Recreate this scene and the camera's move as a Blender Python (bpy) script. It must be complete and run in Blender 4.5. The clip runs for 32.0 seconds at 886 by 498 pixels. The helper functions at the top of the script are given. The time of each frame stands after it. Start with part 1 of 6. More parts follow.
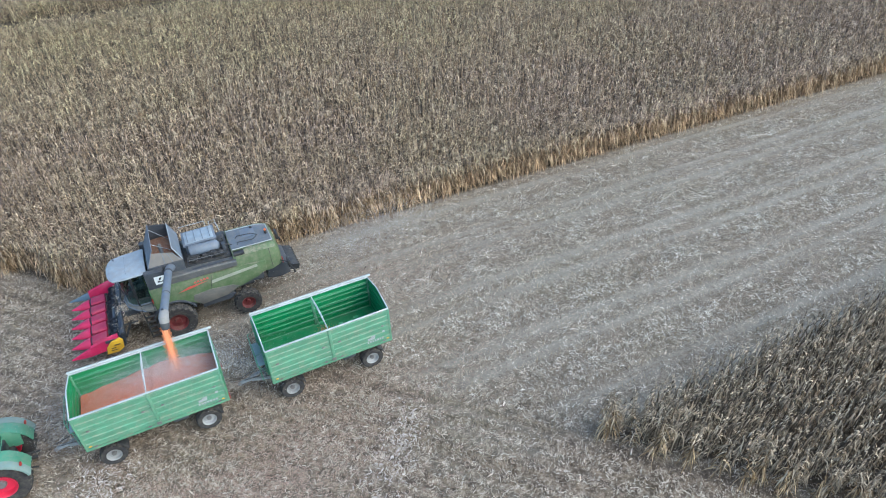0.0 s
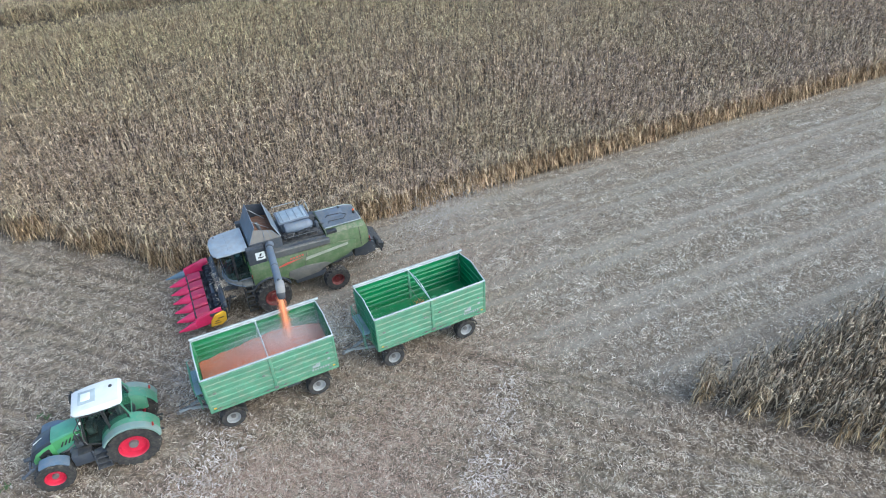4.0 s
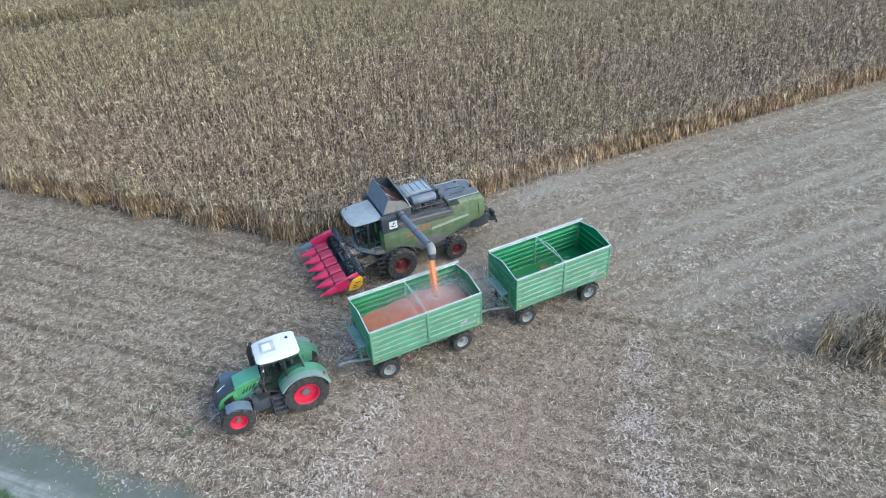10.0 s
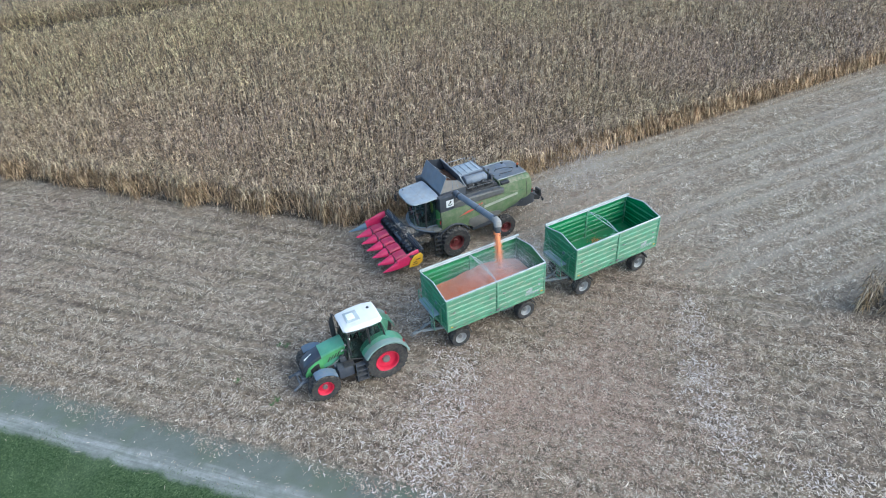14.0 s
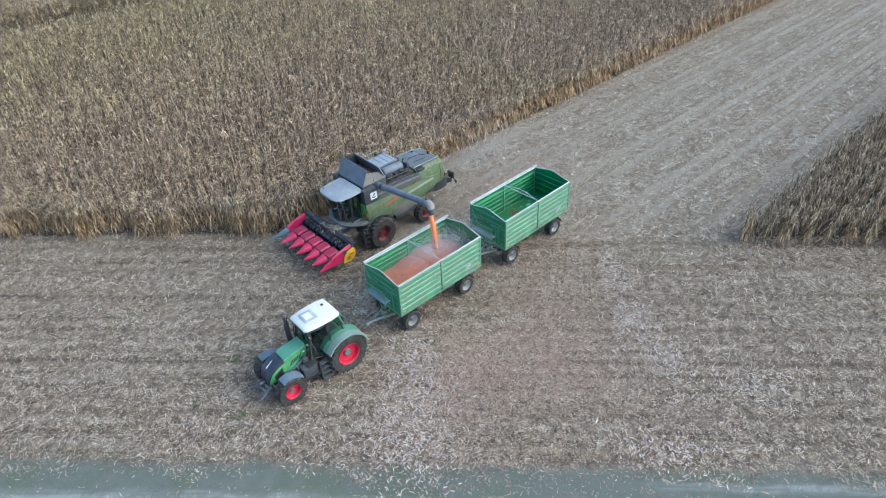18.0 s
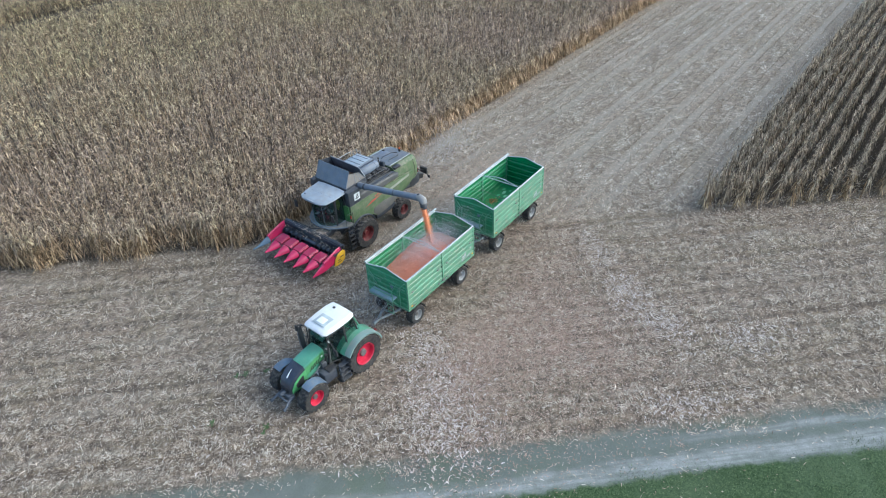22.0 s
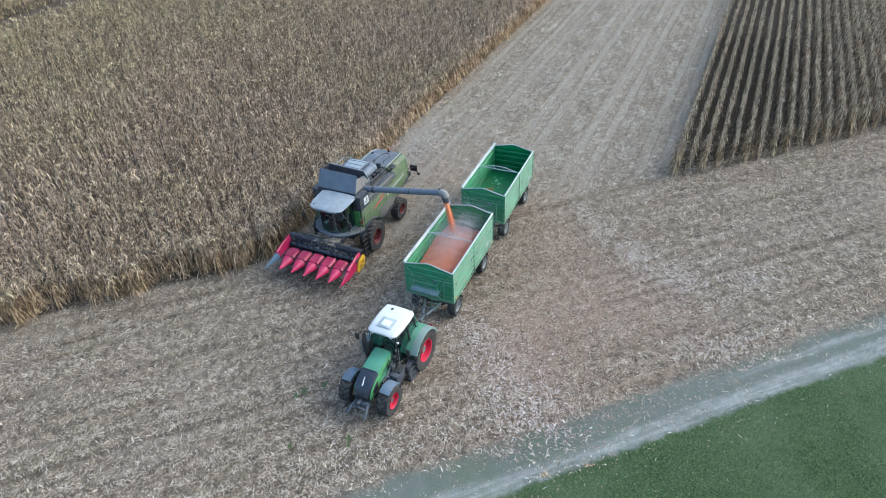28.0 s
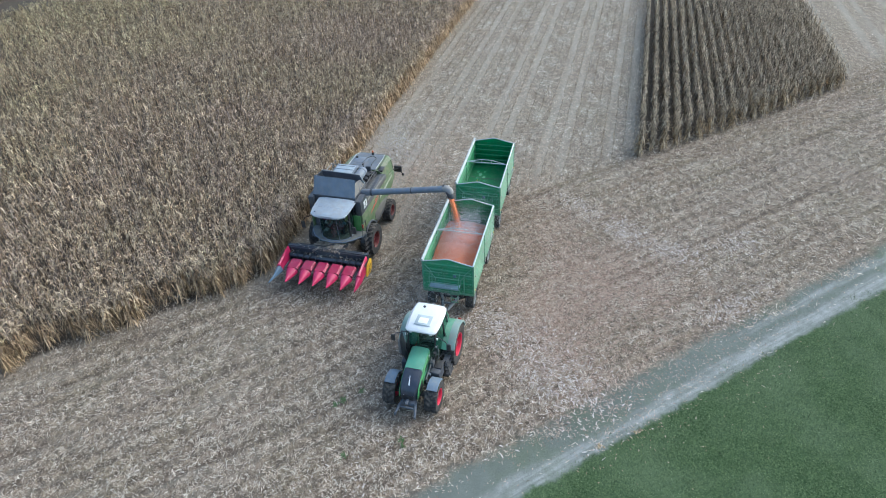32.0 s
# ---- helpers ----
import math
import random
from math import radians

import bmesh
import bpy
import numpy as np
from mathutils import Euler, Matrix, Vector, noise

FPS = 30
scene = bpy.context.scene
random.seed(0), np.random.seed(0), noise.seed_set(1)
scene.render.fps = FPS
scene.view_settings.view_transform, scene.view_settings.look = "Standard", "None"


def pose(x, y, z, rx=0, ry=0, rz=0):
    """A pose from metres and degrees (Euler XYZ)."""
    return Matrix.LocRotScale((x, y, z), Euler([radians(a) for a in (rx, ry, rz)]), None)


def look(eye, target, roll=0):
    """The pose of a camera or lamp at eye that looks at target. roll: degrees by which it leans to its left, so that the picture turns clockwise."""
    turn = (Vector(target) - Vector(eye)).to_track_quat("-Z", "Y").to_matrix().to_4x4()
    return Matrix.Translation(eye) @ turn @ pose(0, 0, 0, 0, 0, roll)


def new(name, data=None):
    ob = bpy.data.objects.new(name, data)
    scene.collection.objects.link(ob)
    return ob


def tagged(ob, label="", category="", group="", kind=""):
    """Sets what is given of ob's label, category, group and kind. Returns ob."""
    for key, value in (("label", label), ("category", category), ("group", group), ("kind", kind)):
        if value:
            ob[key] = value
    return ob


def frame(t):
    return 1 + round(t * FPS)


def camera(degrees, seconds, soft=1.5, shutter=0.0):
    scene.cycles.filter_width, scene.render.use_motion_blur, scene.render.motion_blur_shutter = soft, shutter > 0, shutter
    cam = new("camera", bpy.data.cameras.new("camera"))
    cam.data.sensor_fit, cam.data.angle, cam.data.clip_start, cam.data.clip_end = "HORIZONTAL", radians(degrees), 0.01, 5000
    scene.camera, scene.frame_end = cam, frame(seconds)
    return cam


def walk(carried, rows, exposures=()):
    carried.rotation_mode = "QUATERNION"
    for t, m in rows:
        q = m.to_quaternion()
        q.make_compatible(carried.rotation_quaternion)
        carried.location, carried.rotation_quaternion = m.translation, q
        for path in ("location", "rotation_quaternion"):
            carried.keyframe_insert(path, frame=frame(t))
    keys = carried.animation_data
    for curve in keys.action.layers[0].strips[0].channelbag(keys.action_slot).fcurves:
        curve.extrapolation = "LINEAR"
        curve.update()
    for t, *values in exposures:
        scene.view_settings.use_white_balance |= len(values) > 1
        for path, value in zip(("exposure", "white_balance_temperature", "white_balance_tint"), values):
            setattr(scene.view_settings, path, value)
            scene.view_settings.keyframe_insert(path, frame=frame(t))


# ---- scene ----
cam = camera(69.5, 32.0, soft=1.0)
METRES, EYE, TILT, LEAN, TURN = 37.34, 21.67, 3.742, -0.102, -23.0
ROWS = [
    (0.0, 0.0, 0.0, 0.0, -2.1, -39.81, 2.52),
    (0.5, -0.0146, -0.0056, 0.0006, -2.12, -39.81, 2.53),
    (1.0, -0.0292, -0.011, 0.0012, -2.14, -39.79, 2.54),
    (1.5, -0.044, -0.0165, 0.0017, -2.14, -39.79, 2.54),
    (2.0, -0.0587, -0.0222, 0.002, -2.14, -39.76, 2.55),
    (2.5, -0.0732, -0.0281, 0.0025, -2.14, -39.74, 2.56),
    (3.0, -0.0878, -0.034, 0.0026, -2.16, -39.69, 2.57),
    (3.5, -0.1026, -0.04, 0.0027, -2.16, -39.62, 2.6),
    (5.5, -0.162, -0.0634, 0.0071, -2.23, -39.61, 2.66),
    (6.0, -0.1763, -0.0694, 0.0078, -2.25, -39.59, 2.67),
    (6.5, -0.1909, -0.075, 0.0086, -2.28, -39.57, 2.68),
    (7.0, -0.2054, -0.0804, 0.0095, -2.29, -39.57, 2.68),
    (7.5, -0.2199, -0.0862, 0.0099, -2.3, -39.55, 2.68),
    (8.0, -0.2346, -0.0918, 0.0105, -2.32, -39.53, 2.69),
    (8.5, -0.2489, -0.0971, 0.0114, -2.33, -39.53, 2.69),
    (9.0, -0.2633, -0.1021, 0.012, -2.34, -39.52, 2.69),
    (9.5, -0.2779, -0.1073, 0.0128, -2.35, -39.51, 2.69),
    (10.0, -0.2927, -0.1127, 0.0136, -2.37, -39.51, 2.69),
    (10.5, -0.308, -0.1189, 0.0145, -2.37, -39.51, 2.7),
    (11.0, -0.3233, -0.1256, 0.0155, -2.38, -39.52, 2.7),
    (11.5, -0.3381, -0.1325, 0.0162, -2.37, -39.52, 2.72),
    (12.0, -0.3529, -0.1398, 0.0168, -2.36, -39.5, 2.75),
    (12.5, -0.3687, -0.1466, 0.0179, -2.37, -39.52, 2.73),
    (13.0, -0.3809, -0.152, 0.0186, -2.3, -39.53, 2.86),
    (13.5, -0.391, -0.1563, 0.0195, -2.58, -39.54, 2.91),
    (14.0, -0.4029, -0.1611, 0.0196, -4.48, -39.59, 2.74),
    (14.5, -0.4146, -0.1658, 0.0203, -6.74, -39.71, 2.55),
    (16.5, -0.4627, -0.178, 0.0224, -13.93, -39.94, 1.96),
    (17.0, -0.477, -0.1779, 0.0232, -15.7, -39.96, 1.78),
    (17.5, -0.4908, -0.1774, 0.0235, -17.41, -40.0, 1.67),
    (18.0, -0.504, -0.1762, 0.0237, -19.13, -40.01, 1.57),
    (18.5, -0.5178, -0.1745, 0.0239, -20.75, -40.02, 1.42),
    (19.0, -0.5316, -0.1728, 0.0243, -22.06, -40.03, 1.31),
    (19.5, -0.5453, -0.1714, 0.0244, -23.25, -40.03, 1.23),
    (20.0, -0.5591, -0.169, 0.0243, -24.42, -40.03, 1.14),
    (20.5, -0.5736, -0.1641, 0.0248, -25.63, -40.07, 1.01),
    (21.0, -0.5879, -0.1588, 0.0247, -26.78, -40.05, 0.96),
    (21.5, -0.6021, -0.1527, 0.0248, -27.77, -40.05, 0.86),
    (22.0, -0.6177, -0.1463, 0.0249, -28.85, -40.04, 0.77),
    (22.5, -0.6333, -0.1398, 0.0249, -29.94, -40.02, 0.7),
    (23.0, -0.6488, -0.1328, 0.0249, -31.05, -40.01, 0.63),
    (23.5, -0.6641, -0.1253, 0.0248, -32.12, -39.99, 0.58),
    (24.0, -0.6793, -0.1176, 0.0246, -33.02, -39.97, 0.52),
    (24.5, -0.6943, -0.1099, 0.0241, -34.02, -39.92, 0.47),
    (25.0, -0.7093, -0.1014, 0.0244, -35.11, -39.96, 0.39),
    (25.5, -0.7245, -0.0924, 0.0242, -36.22, -39.92, 0.3),
    (27.5, -0.7821, -0.056, 0.0243, -40.85, -39.87, -0.01),
    (28.0, -0.7957, -0.046, 0.0238, -42.07, -39.81, -0.12),
    (28.5, -0.8096, -0.0355, 0.0236, -43.28, -39.77, -0.23),
    (29.0, -0.8232, -0.0247, 0.0235, -44.49, -39.74, -0.32),
    (29.5, -0.8367, -0.0138, 0.0231, -45.68, -39.7, -0.42),
    (30.0, -0.8496, -0.0025, 0.0229, -46.88, -39.68, -0.5),
    (30.5, -0.8629, 0.0088, 0.0221, -48.08, -39.6, -0.59),
    (31.0, -0.8754, 0.0208, 0.022, -49.27, -39.59, -0.66),
    (31.5, -0.8877, 0.0324, 0.0213, -50.51, -39.51, -0.7),
    (32.0, -0.8999, 0.0448, 0.0211, -51.82, -39.46, -0.8),
]
walk(cam, [(t, pose(0, 0, EYE, TILT, LEAN, TURN) @ pose(METRES * x, METRES * y, METRES * z, 90 + pitch, roll, yaw)) for t, x, y, z, yaw, pitch, roll in ROWS], exposures=[(0.0, 1.01, 5540, 1.4), (13.0, 1.01, 5540, 1.2), (19.0, 0.98, 5590, 1.8), (24.0, 1.02, 5640, 1.8), (32.0, 1.08, 5700, 1.2)])

# ---- light: a flat overcast afternoon ----
world = bpy.data.worlds.new("overcast_sky")
scene.world = world
world.use_nodes = True
wn = world.node_tree
sky = wn.nodes.new("ShaderNodeTexSky")
sky.sky_type = "NISHITA"
sky.sun_disc = False
sky.sun_elevation, sky.sun_rotation = radians(38), radians(142)
sky.air_density, sky.dust_density, sky.ozone_density = 1.0, 3.0, 1.0
wn.links.new(sky.outputs[0], wn.nodes["Background"].inputs[0])
wn.nodes["Background"].inputs[1].default_value = 0.147
sun = new("sun", bpy.data.lights.new("sun", "SUN"))
sun.data.energy, sun.data.angle, sun.data.color = 0.75, radians(95), (1.0, 0.97, 0.92)
sun.matrix_world = look((0, 0, 60), (-30 * math.sin(radians(38)), 30 * math.cos(radians(38)), 60 - 23))


# ---- materials ----
def nodes_of(name):
    m = bpy.data.materials.new(name)
    m.use_nodes = True
    nt = m.node_tree
    return m, nt, nt.nodes["Principled BSDF"]


def rgb(c):
    return (*c, 1.0)


def noise_node(nt, scale, detail=4.0, rough=0.55, vector=None):
    n = nt.nodes.new("ShaderNodeTexNoise")
    n.inputs["Scale"].default_value, n.inputs["Detail"].default_value, n.inputs["Roughness"].default_value = scale, detail, rough
    if vector:
        nt.links.new(vector, n.inputs["Vector"])
    return n.outputs["Fac"]


def mix_node(nt, fac, a, b, mode="MIX"):
    n = nt.nodes.new("ShaderNodeMix")
    n.data_type, n.blend_type = "RGBA", mode
    for socket, value in ((n.inputs[0], fac), (n.inputs[6], a), (n.inputs[7], b)):
        if isinstance(value, (int, float)):
            socket.default_value = value
        elif isinstance(value, tuple):
            socket.default_value = rgb(value[:3])
        else:
            nt.links.new(value, socket)
    return n.outputs[2]


def math_node(nt, op, a, b=0.0, c=0.0):
    n = nt.nodes.new("ShaderNodeMath")
    n.operation = op
    for socket, value in zip(n.inputs, (a, b, c)):
        if isinstance(value, (int, float)):
            socket.default_value = value
        else:
            nt.links.new(value, socket)
    return n.outputs[0]


def ramp_node(nt, fac, lo, hi):
    n = nt.nodes.new("ShaderNodeMapRange")
    n.interpolation_type = "SMOOTHSTEP"
    n.inputs[1].default_value, n.inputs[2].default_value = lo, hi
    nt.links.new(fac, n.inputs[0])
    return n.outputs[0]


def bump_node(nt, height, strength, distance):
    n = nt.nodes.new("ShaderNodeBump")
    n.inputs["Strength"].default_value, n.inputs["Distance"].default_value = strength, distance
    nt.links.new(height, n.inputs["Height"])
    return n.outputs[0]


DUST = (0.30, 0.26, 0.20)


def surf(name, colour, rough=0.5, metal=0.0, vary=0.12, scale=6.0, dust=0.25, bump=0.15, coat=0.0):
    """Painted or bare machine surface: two scales of tone, dust gathered in patches, fine relief."""
    m, nt, b = nodes_of(name)
    pos = nt.nodes.new("ShaderNodeNewGeometry")
    tc = nt.nodes.new("ShaderNodeTexCoord").outputs["Object"]
    big = noise_node(nt, scale * 0.25, 5.0, 0.6, tc)
    fine = noise_node(nt, scale * 6.0, 3.0, 0.6, tc)
    dark = tuple(v * (1 - vary) for v in colour)
    lite = tuple(min(1.0, v * (1 + vary)) for v in colour)
    col = mix_node(nt, ramp_node(nt, big, 0.3, 0.7), dark, lite)
    patch = math_node(nt, "MULTIPLY", ramp_node(nt, noise_node(nt, scale * 0.6, 6.0, 0.7, tc), 0.35, 0.75), dust)
    sep = nt.nodes.new("ShaderNodeSeparateXYZ")
    nt.links.new(pos.outputs["Normal"], sep.inputs[0])
    up = math_node(nt, "MULTIPLY_ADD", ramp_node(nt, sep.outputs[2], 0.0, 0.9), 0.8, 0.5)
    fac = math_node(nt, "MULTIPLY", patch, up)
    col = mix_node(nt, fac, col, DUST)
    nt.links.new(col, b.inputs["Base Color"])
    b.inputs["Metallic"].default_value = metal
    r = math_node(nt, "MULTIPLY_ADD", fac, 0.4, rough)
    nt.links.new(math_node(nt, "MULTIPLY_ADD", fine, 0.15, r), b.inputs["Roughness"])
    b.inputs["Coat Weight"].default_value = coat
    nt.links.new(bump_node(nt, fine, bump, 0.004), b.inputs["Normal"])
    return m


def island_mat(name, colours, rough=0.8, translucent=0.0, grain=20.0, patch=None, clump=None):
    """Dry plant matter: every piece takes its own tone from a range of colours."""
    m, nt, b = nodes_of(name)
    geo = nt.nodes.new("ShaderNodeNewGeometry")
    ramp = nt.nodes.new("ShaderNodeValToRGB")
    els = ramp.color_ramp.elements
    while len(els) < len(colours):
        els.new(0.5)
    for i, (e, c) in enumerate(zip(els, colours)):
        e.position, e.color = i / (len(colours) - 1), rgb(c)
    nt.links.new(geo.outputs["Random Per Island"], ramp.inputs[0])
    fine = noise_node(nt, grain, 3.0, 0.6, geo.outputs["Position"])
    col = mix_node(nt, 0.45, ramp.outputs[0], mix_node(nt, fine, (0.25, 0.25, 0.25), (0.95, 0.95, 0.95)), "OVERLAY")
    if patch:
        # greener, later ripening parts of the stand: loose patches, the far end and the small block
        sep = nt.nodes.new("ShaderNodeSeparateXYZ")
        nt.links.new(geo.outputs["Position"], sep.inputs[0])
        big = ramp_node(nt, noise_node(nt, 0.09, 4.0, 0.6, geo.outputs["Position"]), 0.38, 0.66)
        ends = ramp_node(nt, sep.outputs[1], 42.0, 76.0)
        col = mix_node(nt, math_node(nt, "MINIMUM", math_node(nt, "MULTIPLY_ADD", big, 0.45, math_node(nt, "MULTIPLY", ends, 0.65)), 1.0), col, mix_node(nt, 1.0, col, patch, "MULTIPLY"))
        # single plants that stayed yellow
        gold = ramp_node(nt, noise_node(nt, 0.55, 3.0, 0.6, geo.outputs["Position"]), 0.52, 0.70)
        col = mix_node(nt, math_node(nt, "MULTIPLY", gold, 0.4), col, mix_node(nt, 1.0, col, (1.10, 1.02, 0.70), "MULTIPLY"))
    if clump:
        # tufts that weathered paler or darker than their neighbours
        scale, low, high = clump
        tuft = ramp_node(nt, noise_node(nt, scale, 2.0, 0.5, geo.outputs["Position"]), 0.32, 0.68)
        col = mix_node(nt, 1.0, col, mix_node(nt, tuft, (low, low, low), (high, high, high)), "MULTIPLY")
    nt.links.new(col, b.inputs["Base Color"])
    b.inputs["Roughness"].default_value = rough
    b.inputs["Specular IOR Level"].default_value = 0.25
    if translucent:
        tr = nt.nodes.new("ShaderNodeBsdfTranslucent")
        nt.links.new(col, tr.inputs["Color"])
        mx = nt.nodes.new("ShaderNodeMixShader")
        mx.inputs[0].default_value = translucent
        nt.links.new(b.outputs[0], mx.inputs[1])
        nt.links.new(tr.outputs[0], mx.inputs[2])
        nt.links.new(mx.outputs[0], nt.nodes["Material Output"].inputs["Surface"])
    return m


def glass_mat(name, tint, rough=0.03):
    """Thin tinted pane: what passes through takes its tint, gloss grows towards grazing view."""
    m, nt, b = nodes_of(name)
    clear = nt.nodes.new("ShaderNodeBsdfTransparent")
    clear.inputs["Color"].default_value = rgb(tint)
    gloss = nt.nodes.new("ShaderNodeBsdfGlossy")
    gloss.inputs["Roughness"].default_value = rough
    edge = nt.nodes.new("ShaderNodeLayerWeight")
    edge.inputs["Blend"].default_value = 0.3
    mx = nt.nodes.new("ShaderNodeMixShader")
    nt.links.new(math_node(nt, "MULTIPLY_ADD", math_node(nt, "POWER", edge.outputs["Facing"], 3.0), 0.3, 0.03), mx.inputs[0])
    nt.links.new(clear.outputs[0], mx.inputs[1])
    nt.links.new(gloss.outputs[0], mx.inputs[2])
    nt.links.new(mx.outputs[0], nt.nodes["Material Output"].inputs["Surface"])
    nt.nodes.remove(b)
    return m


def field_mat():
    """Harvested field floor: soil, straw-strewn bands along the rows, pale dusty wheel lanes, the earth track and its verge."""
    m, nt, b = nodes_of("field_soil")
    geo = nt.nodes.new("ShaderNodeNewGeometry")
    P = geo.outputs["Position"]
    sep = nt.nodes.new("ShaderNodeSeparateXYZ")
    nt.links.new(P, sep.inputs[0])
    x, y = sep.outputs[0], sep.outputs[1]
    wob = noise_node(nt, 0.35, 4.0, 0.6, P)
    fine = noise_node(nt, 16.0, 5.0, 0.75, P)
    chips = nt.nodes.new("ShaderNodeTexVoronoi")
    chips.inputs["Scale"].default_value = 13.0
    nt.links.new(P, chips.inputs["Vector"])
    chip = chips.outputs["Color"]
    mid = noise_node(nt, 1.6, 5.0, 0.65, P)
    big = noise_node(nt, 0.12, 4.0, 0.6, P)
    u = math_node(nt, "ADD", x, y)
    uw = math_node(nt, "ADD", u, math_node(nt, "MULTIPLY_ADD", wob, 2.4, -1.2))
    ug = math_node(nt, "ADD", u, math_node(nt, "MULTIPLY_ADD", noise_node(nt, 1.1, 4.0, 0.65, P), 1.3, -0.65))
    # soil and chaff
    soil = mix_node(nt, ramp_node(nt, mid, 0.3, 0.7), (0.088, 0.066, 0.047), (0.174, 0.136, 0.098))
    csep = nt.nodes.new("ShaderNodeSeparateXYZ")
    nt.links.new(chip, csep.inputs[0])
    soil = mix_node(nt, math_node(nt, "MULTIPLY", ramp_node(nt, csep.outputs[0], 0.25, 0.95), 0.75), soil, mix_node(nt, csep.outputs[1], (0.208, 0.159, 0.117), (0.43, 0.361, 0.283)))
    soil = mix_node(nt, math_node(nt, "MULTIPLY", ramp_node(nt, fine, 0.50, 0.72), 0.7), soil, (0.41, 0.342, 0.252))
    soil = mix_node(nt, math_node(nt, "MULTIPLY", ramp_node(nt, big, 0.4, 0.65), 0.4), soil, (0.24, 0.20, 0.16))
    soil = mix_node(nt, math_node(nt, "MULTIPLY", ramp_node(nt, noise_node(nt, 0.2, 3.0, 0.5, P), 0.42, 0.66), 0.5), soil, mix_node(nt, 1.0, soil, (0.90, 0.98, 0.86), "MULTIPLY"))
    soil = mix_node(nt, 1.0, soil, mix_node(nt, ramp_node(nt, noise_node(nt, 2.3, 2.0, 0.5, P), 0.32, 0.68), (0.70, 0.685, 0.67), (1.36, 1.32, 1.27)), "MULTIPLY")
    # rows: along x in the lane between the two stands, along the diagonal on the headland
    lane = ramp_node(nt, uw, 23.5, 27.5)
    head = math_node(nt, "SUBTRACT", 1.0, lane)
    v = math_node(nt, "SUBTRACT", x, y)
    yw = math_node(nt, "ADD", y, math_node(nt, "MULTIPLY_ADD", wob, 0.5, -0.25))
    vw = math_node(nt, "MULTIPLY", math_node(nt, "ADD", u, math_node(nt, "MULTIPLY_ADD", wob, 0.9, -0.45)), 0.7071)

    def stretched(across, along, scale):
        c = nt.nodes.new("ShaderNodeCombineXYZ")
        nt.links.new(math_node(nt, "MULTIPLY", across, 1.0), c.inputs[0])
        nt.links.new(math_node(nt, "MULTIPLY", along, 0.06), c.inputs[1])
        return noise_node(nt, scale, 3.0, 0.6, c.outputs[0])

    def wheel_lanes(w, first, half):
        """Two wheel lanes to each pass of the machine, 4.5 m apart."""
        m1 = math_node(nt, "FLOORED_MODULO", math_node(nt, "SUBTRACT", w, first - 2.25), 4.5)
        m2 = math_node(nt, "FLOORED_MODULO", math_node(nt, "SUBTRACT", w, first + 3.1 - 2.25), 4.5)
        d = math_node(nt, "MINIMUM", math_node(nt, "ABSOLUTE", math_node(nt, "SUBTRACT", m1, 2.25)), math_node(nt, "ABSOLUTE", math_node(nt, "SUBTRACT", m2, 2.25)))
        return math_node(nt, "SUBTRACT", 1.0, ramp_node(nt, d, half * 0.3, half * 1.6))

    streak_y, streak_u = stretched(y, x, 1.3), stretched(vw, v, 1.3)
    pale = math_node(nt, "MULTIPLY", math_node(nt, "MULTIPLY", wheel_lanes(yw, 14.7, 0.46), lane), ramp_node(nt, streak_y, 0.3, 0.6))
    pale = math_node(nt, "MAXIMUM", math_node(nt, "MULTIPLY", pale, 0.62), math_node(nt, "MULTIPLY", math_node(nt, "MULTIPLY", ramp_node(nt, streak_u, 0.5, 0.72), head), 0.3))
    furrow = math_node(nt, "MULTIPLY", math_node(nt, "MULTIPLY", wheel_lanes(vw, 3.4, 0.2), head), ramp_node(nt, streak_u, 0.62, 0.38))
    soil = mix_node(nt, math_node(nt, "MULTIPLY", furrow, 0.36), soil, (0.075, 0.058, 0.045))
    drill = math_node(nt, "SINE", math_node(nt, "MULTIPLY", math_node(nt, "ADD", math_node(nt, "MULTIPLY", yw, lane), math_node(nt, "MULTIPLY", vw, head)), 2 * math.pi / 0.75))
    soil = mix_node(nt, math_node(nt, "MULTIPLY", ramp_node(nt, drill, 0.2, 1.0), math_node(nt, "MULTIPLY_ADD", head, 0.30, 0.14)), soil, (0.10, 0.08, 0.062))
    soil = mix_node(nt, math_node(nt, "MULTIPLY", lane, 0.38), soil, mix_node(nt, csep.outputs[2], (0.225, 0.192, 0.145), (0.39, 0.342, 0.266)))
    # bare soil among the standing rows, darkened to paint the shade of the gaps
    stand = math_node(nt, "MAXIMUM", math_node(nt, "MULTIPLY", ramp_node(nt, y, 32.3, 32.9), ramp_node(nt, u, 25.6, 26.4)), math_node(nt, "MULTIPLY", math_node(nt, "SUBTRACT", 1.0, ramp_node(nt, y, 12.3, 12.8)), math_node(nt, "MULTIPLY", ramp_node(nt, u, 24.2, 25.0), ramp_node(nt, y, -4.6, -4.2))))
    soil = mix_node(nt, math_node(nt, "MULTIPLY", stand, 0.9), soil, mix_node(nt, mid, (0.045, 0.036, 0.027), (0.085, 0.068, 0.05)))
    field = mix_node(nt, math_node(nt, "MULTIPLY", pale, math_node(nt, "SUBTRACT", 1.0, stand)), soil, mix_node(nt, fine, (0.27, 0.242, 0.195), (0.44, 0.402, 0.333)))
    # earth track beside the grass: a pale trodden strip, then grey-green ground up to the litter
    rag = noise_node(nt, 1.3, 5.0, 0.7, P)
    ut = math_node(nt, "ADD", u, math_node(nt, "MULTIPLY_ADD", noise_node(nt, 0.5, 4.0, 0.6, P), 1.2, -0.6))
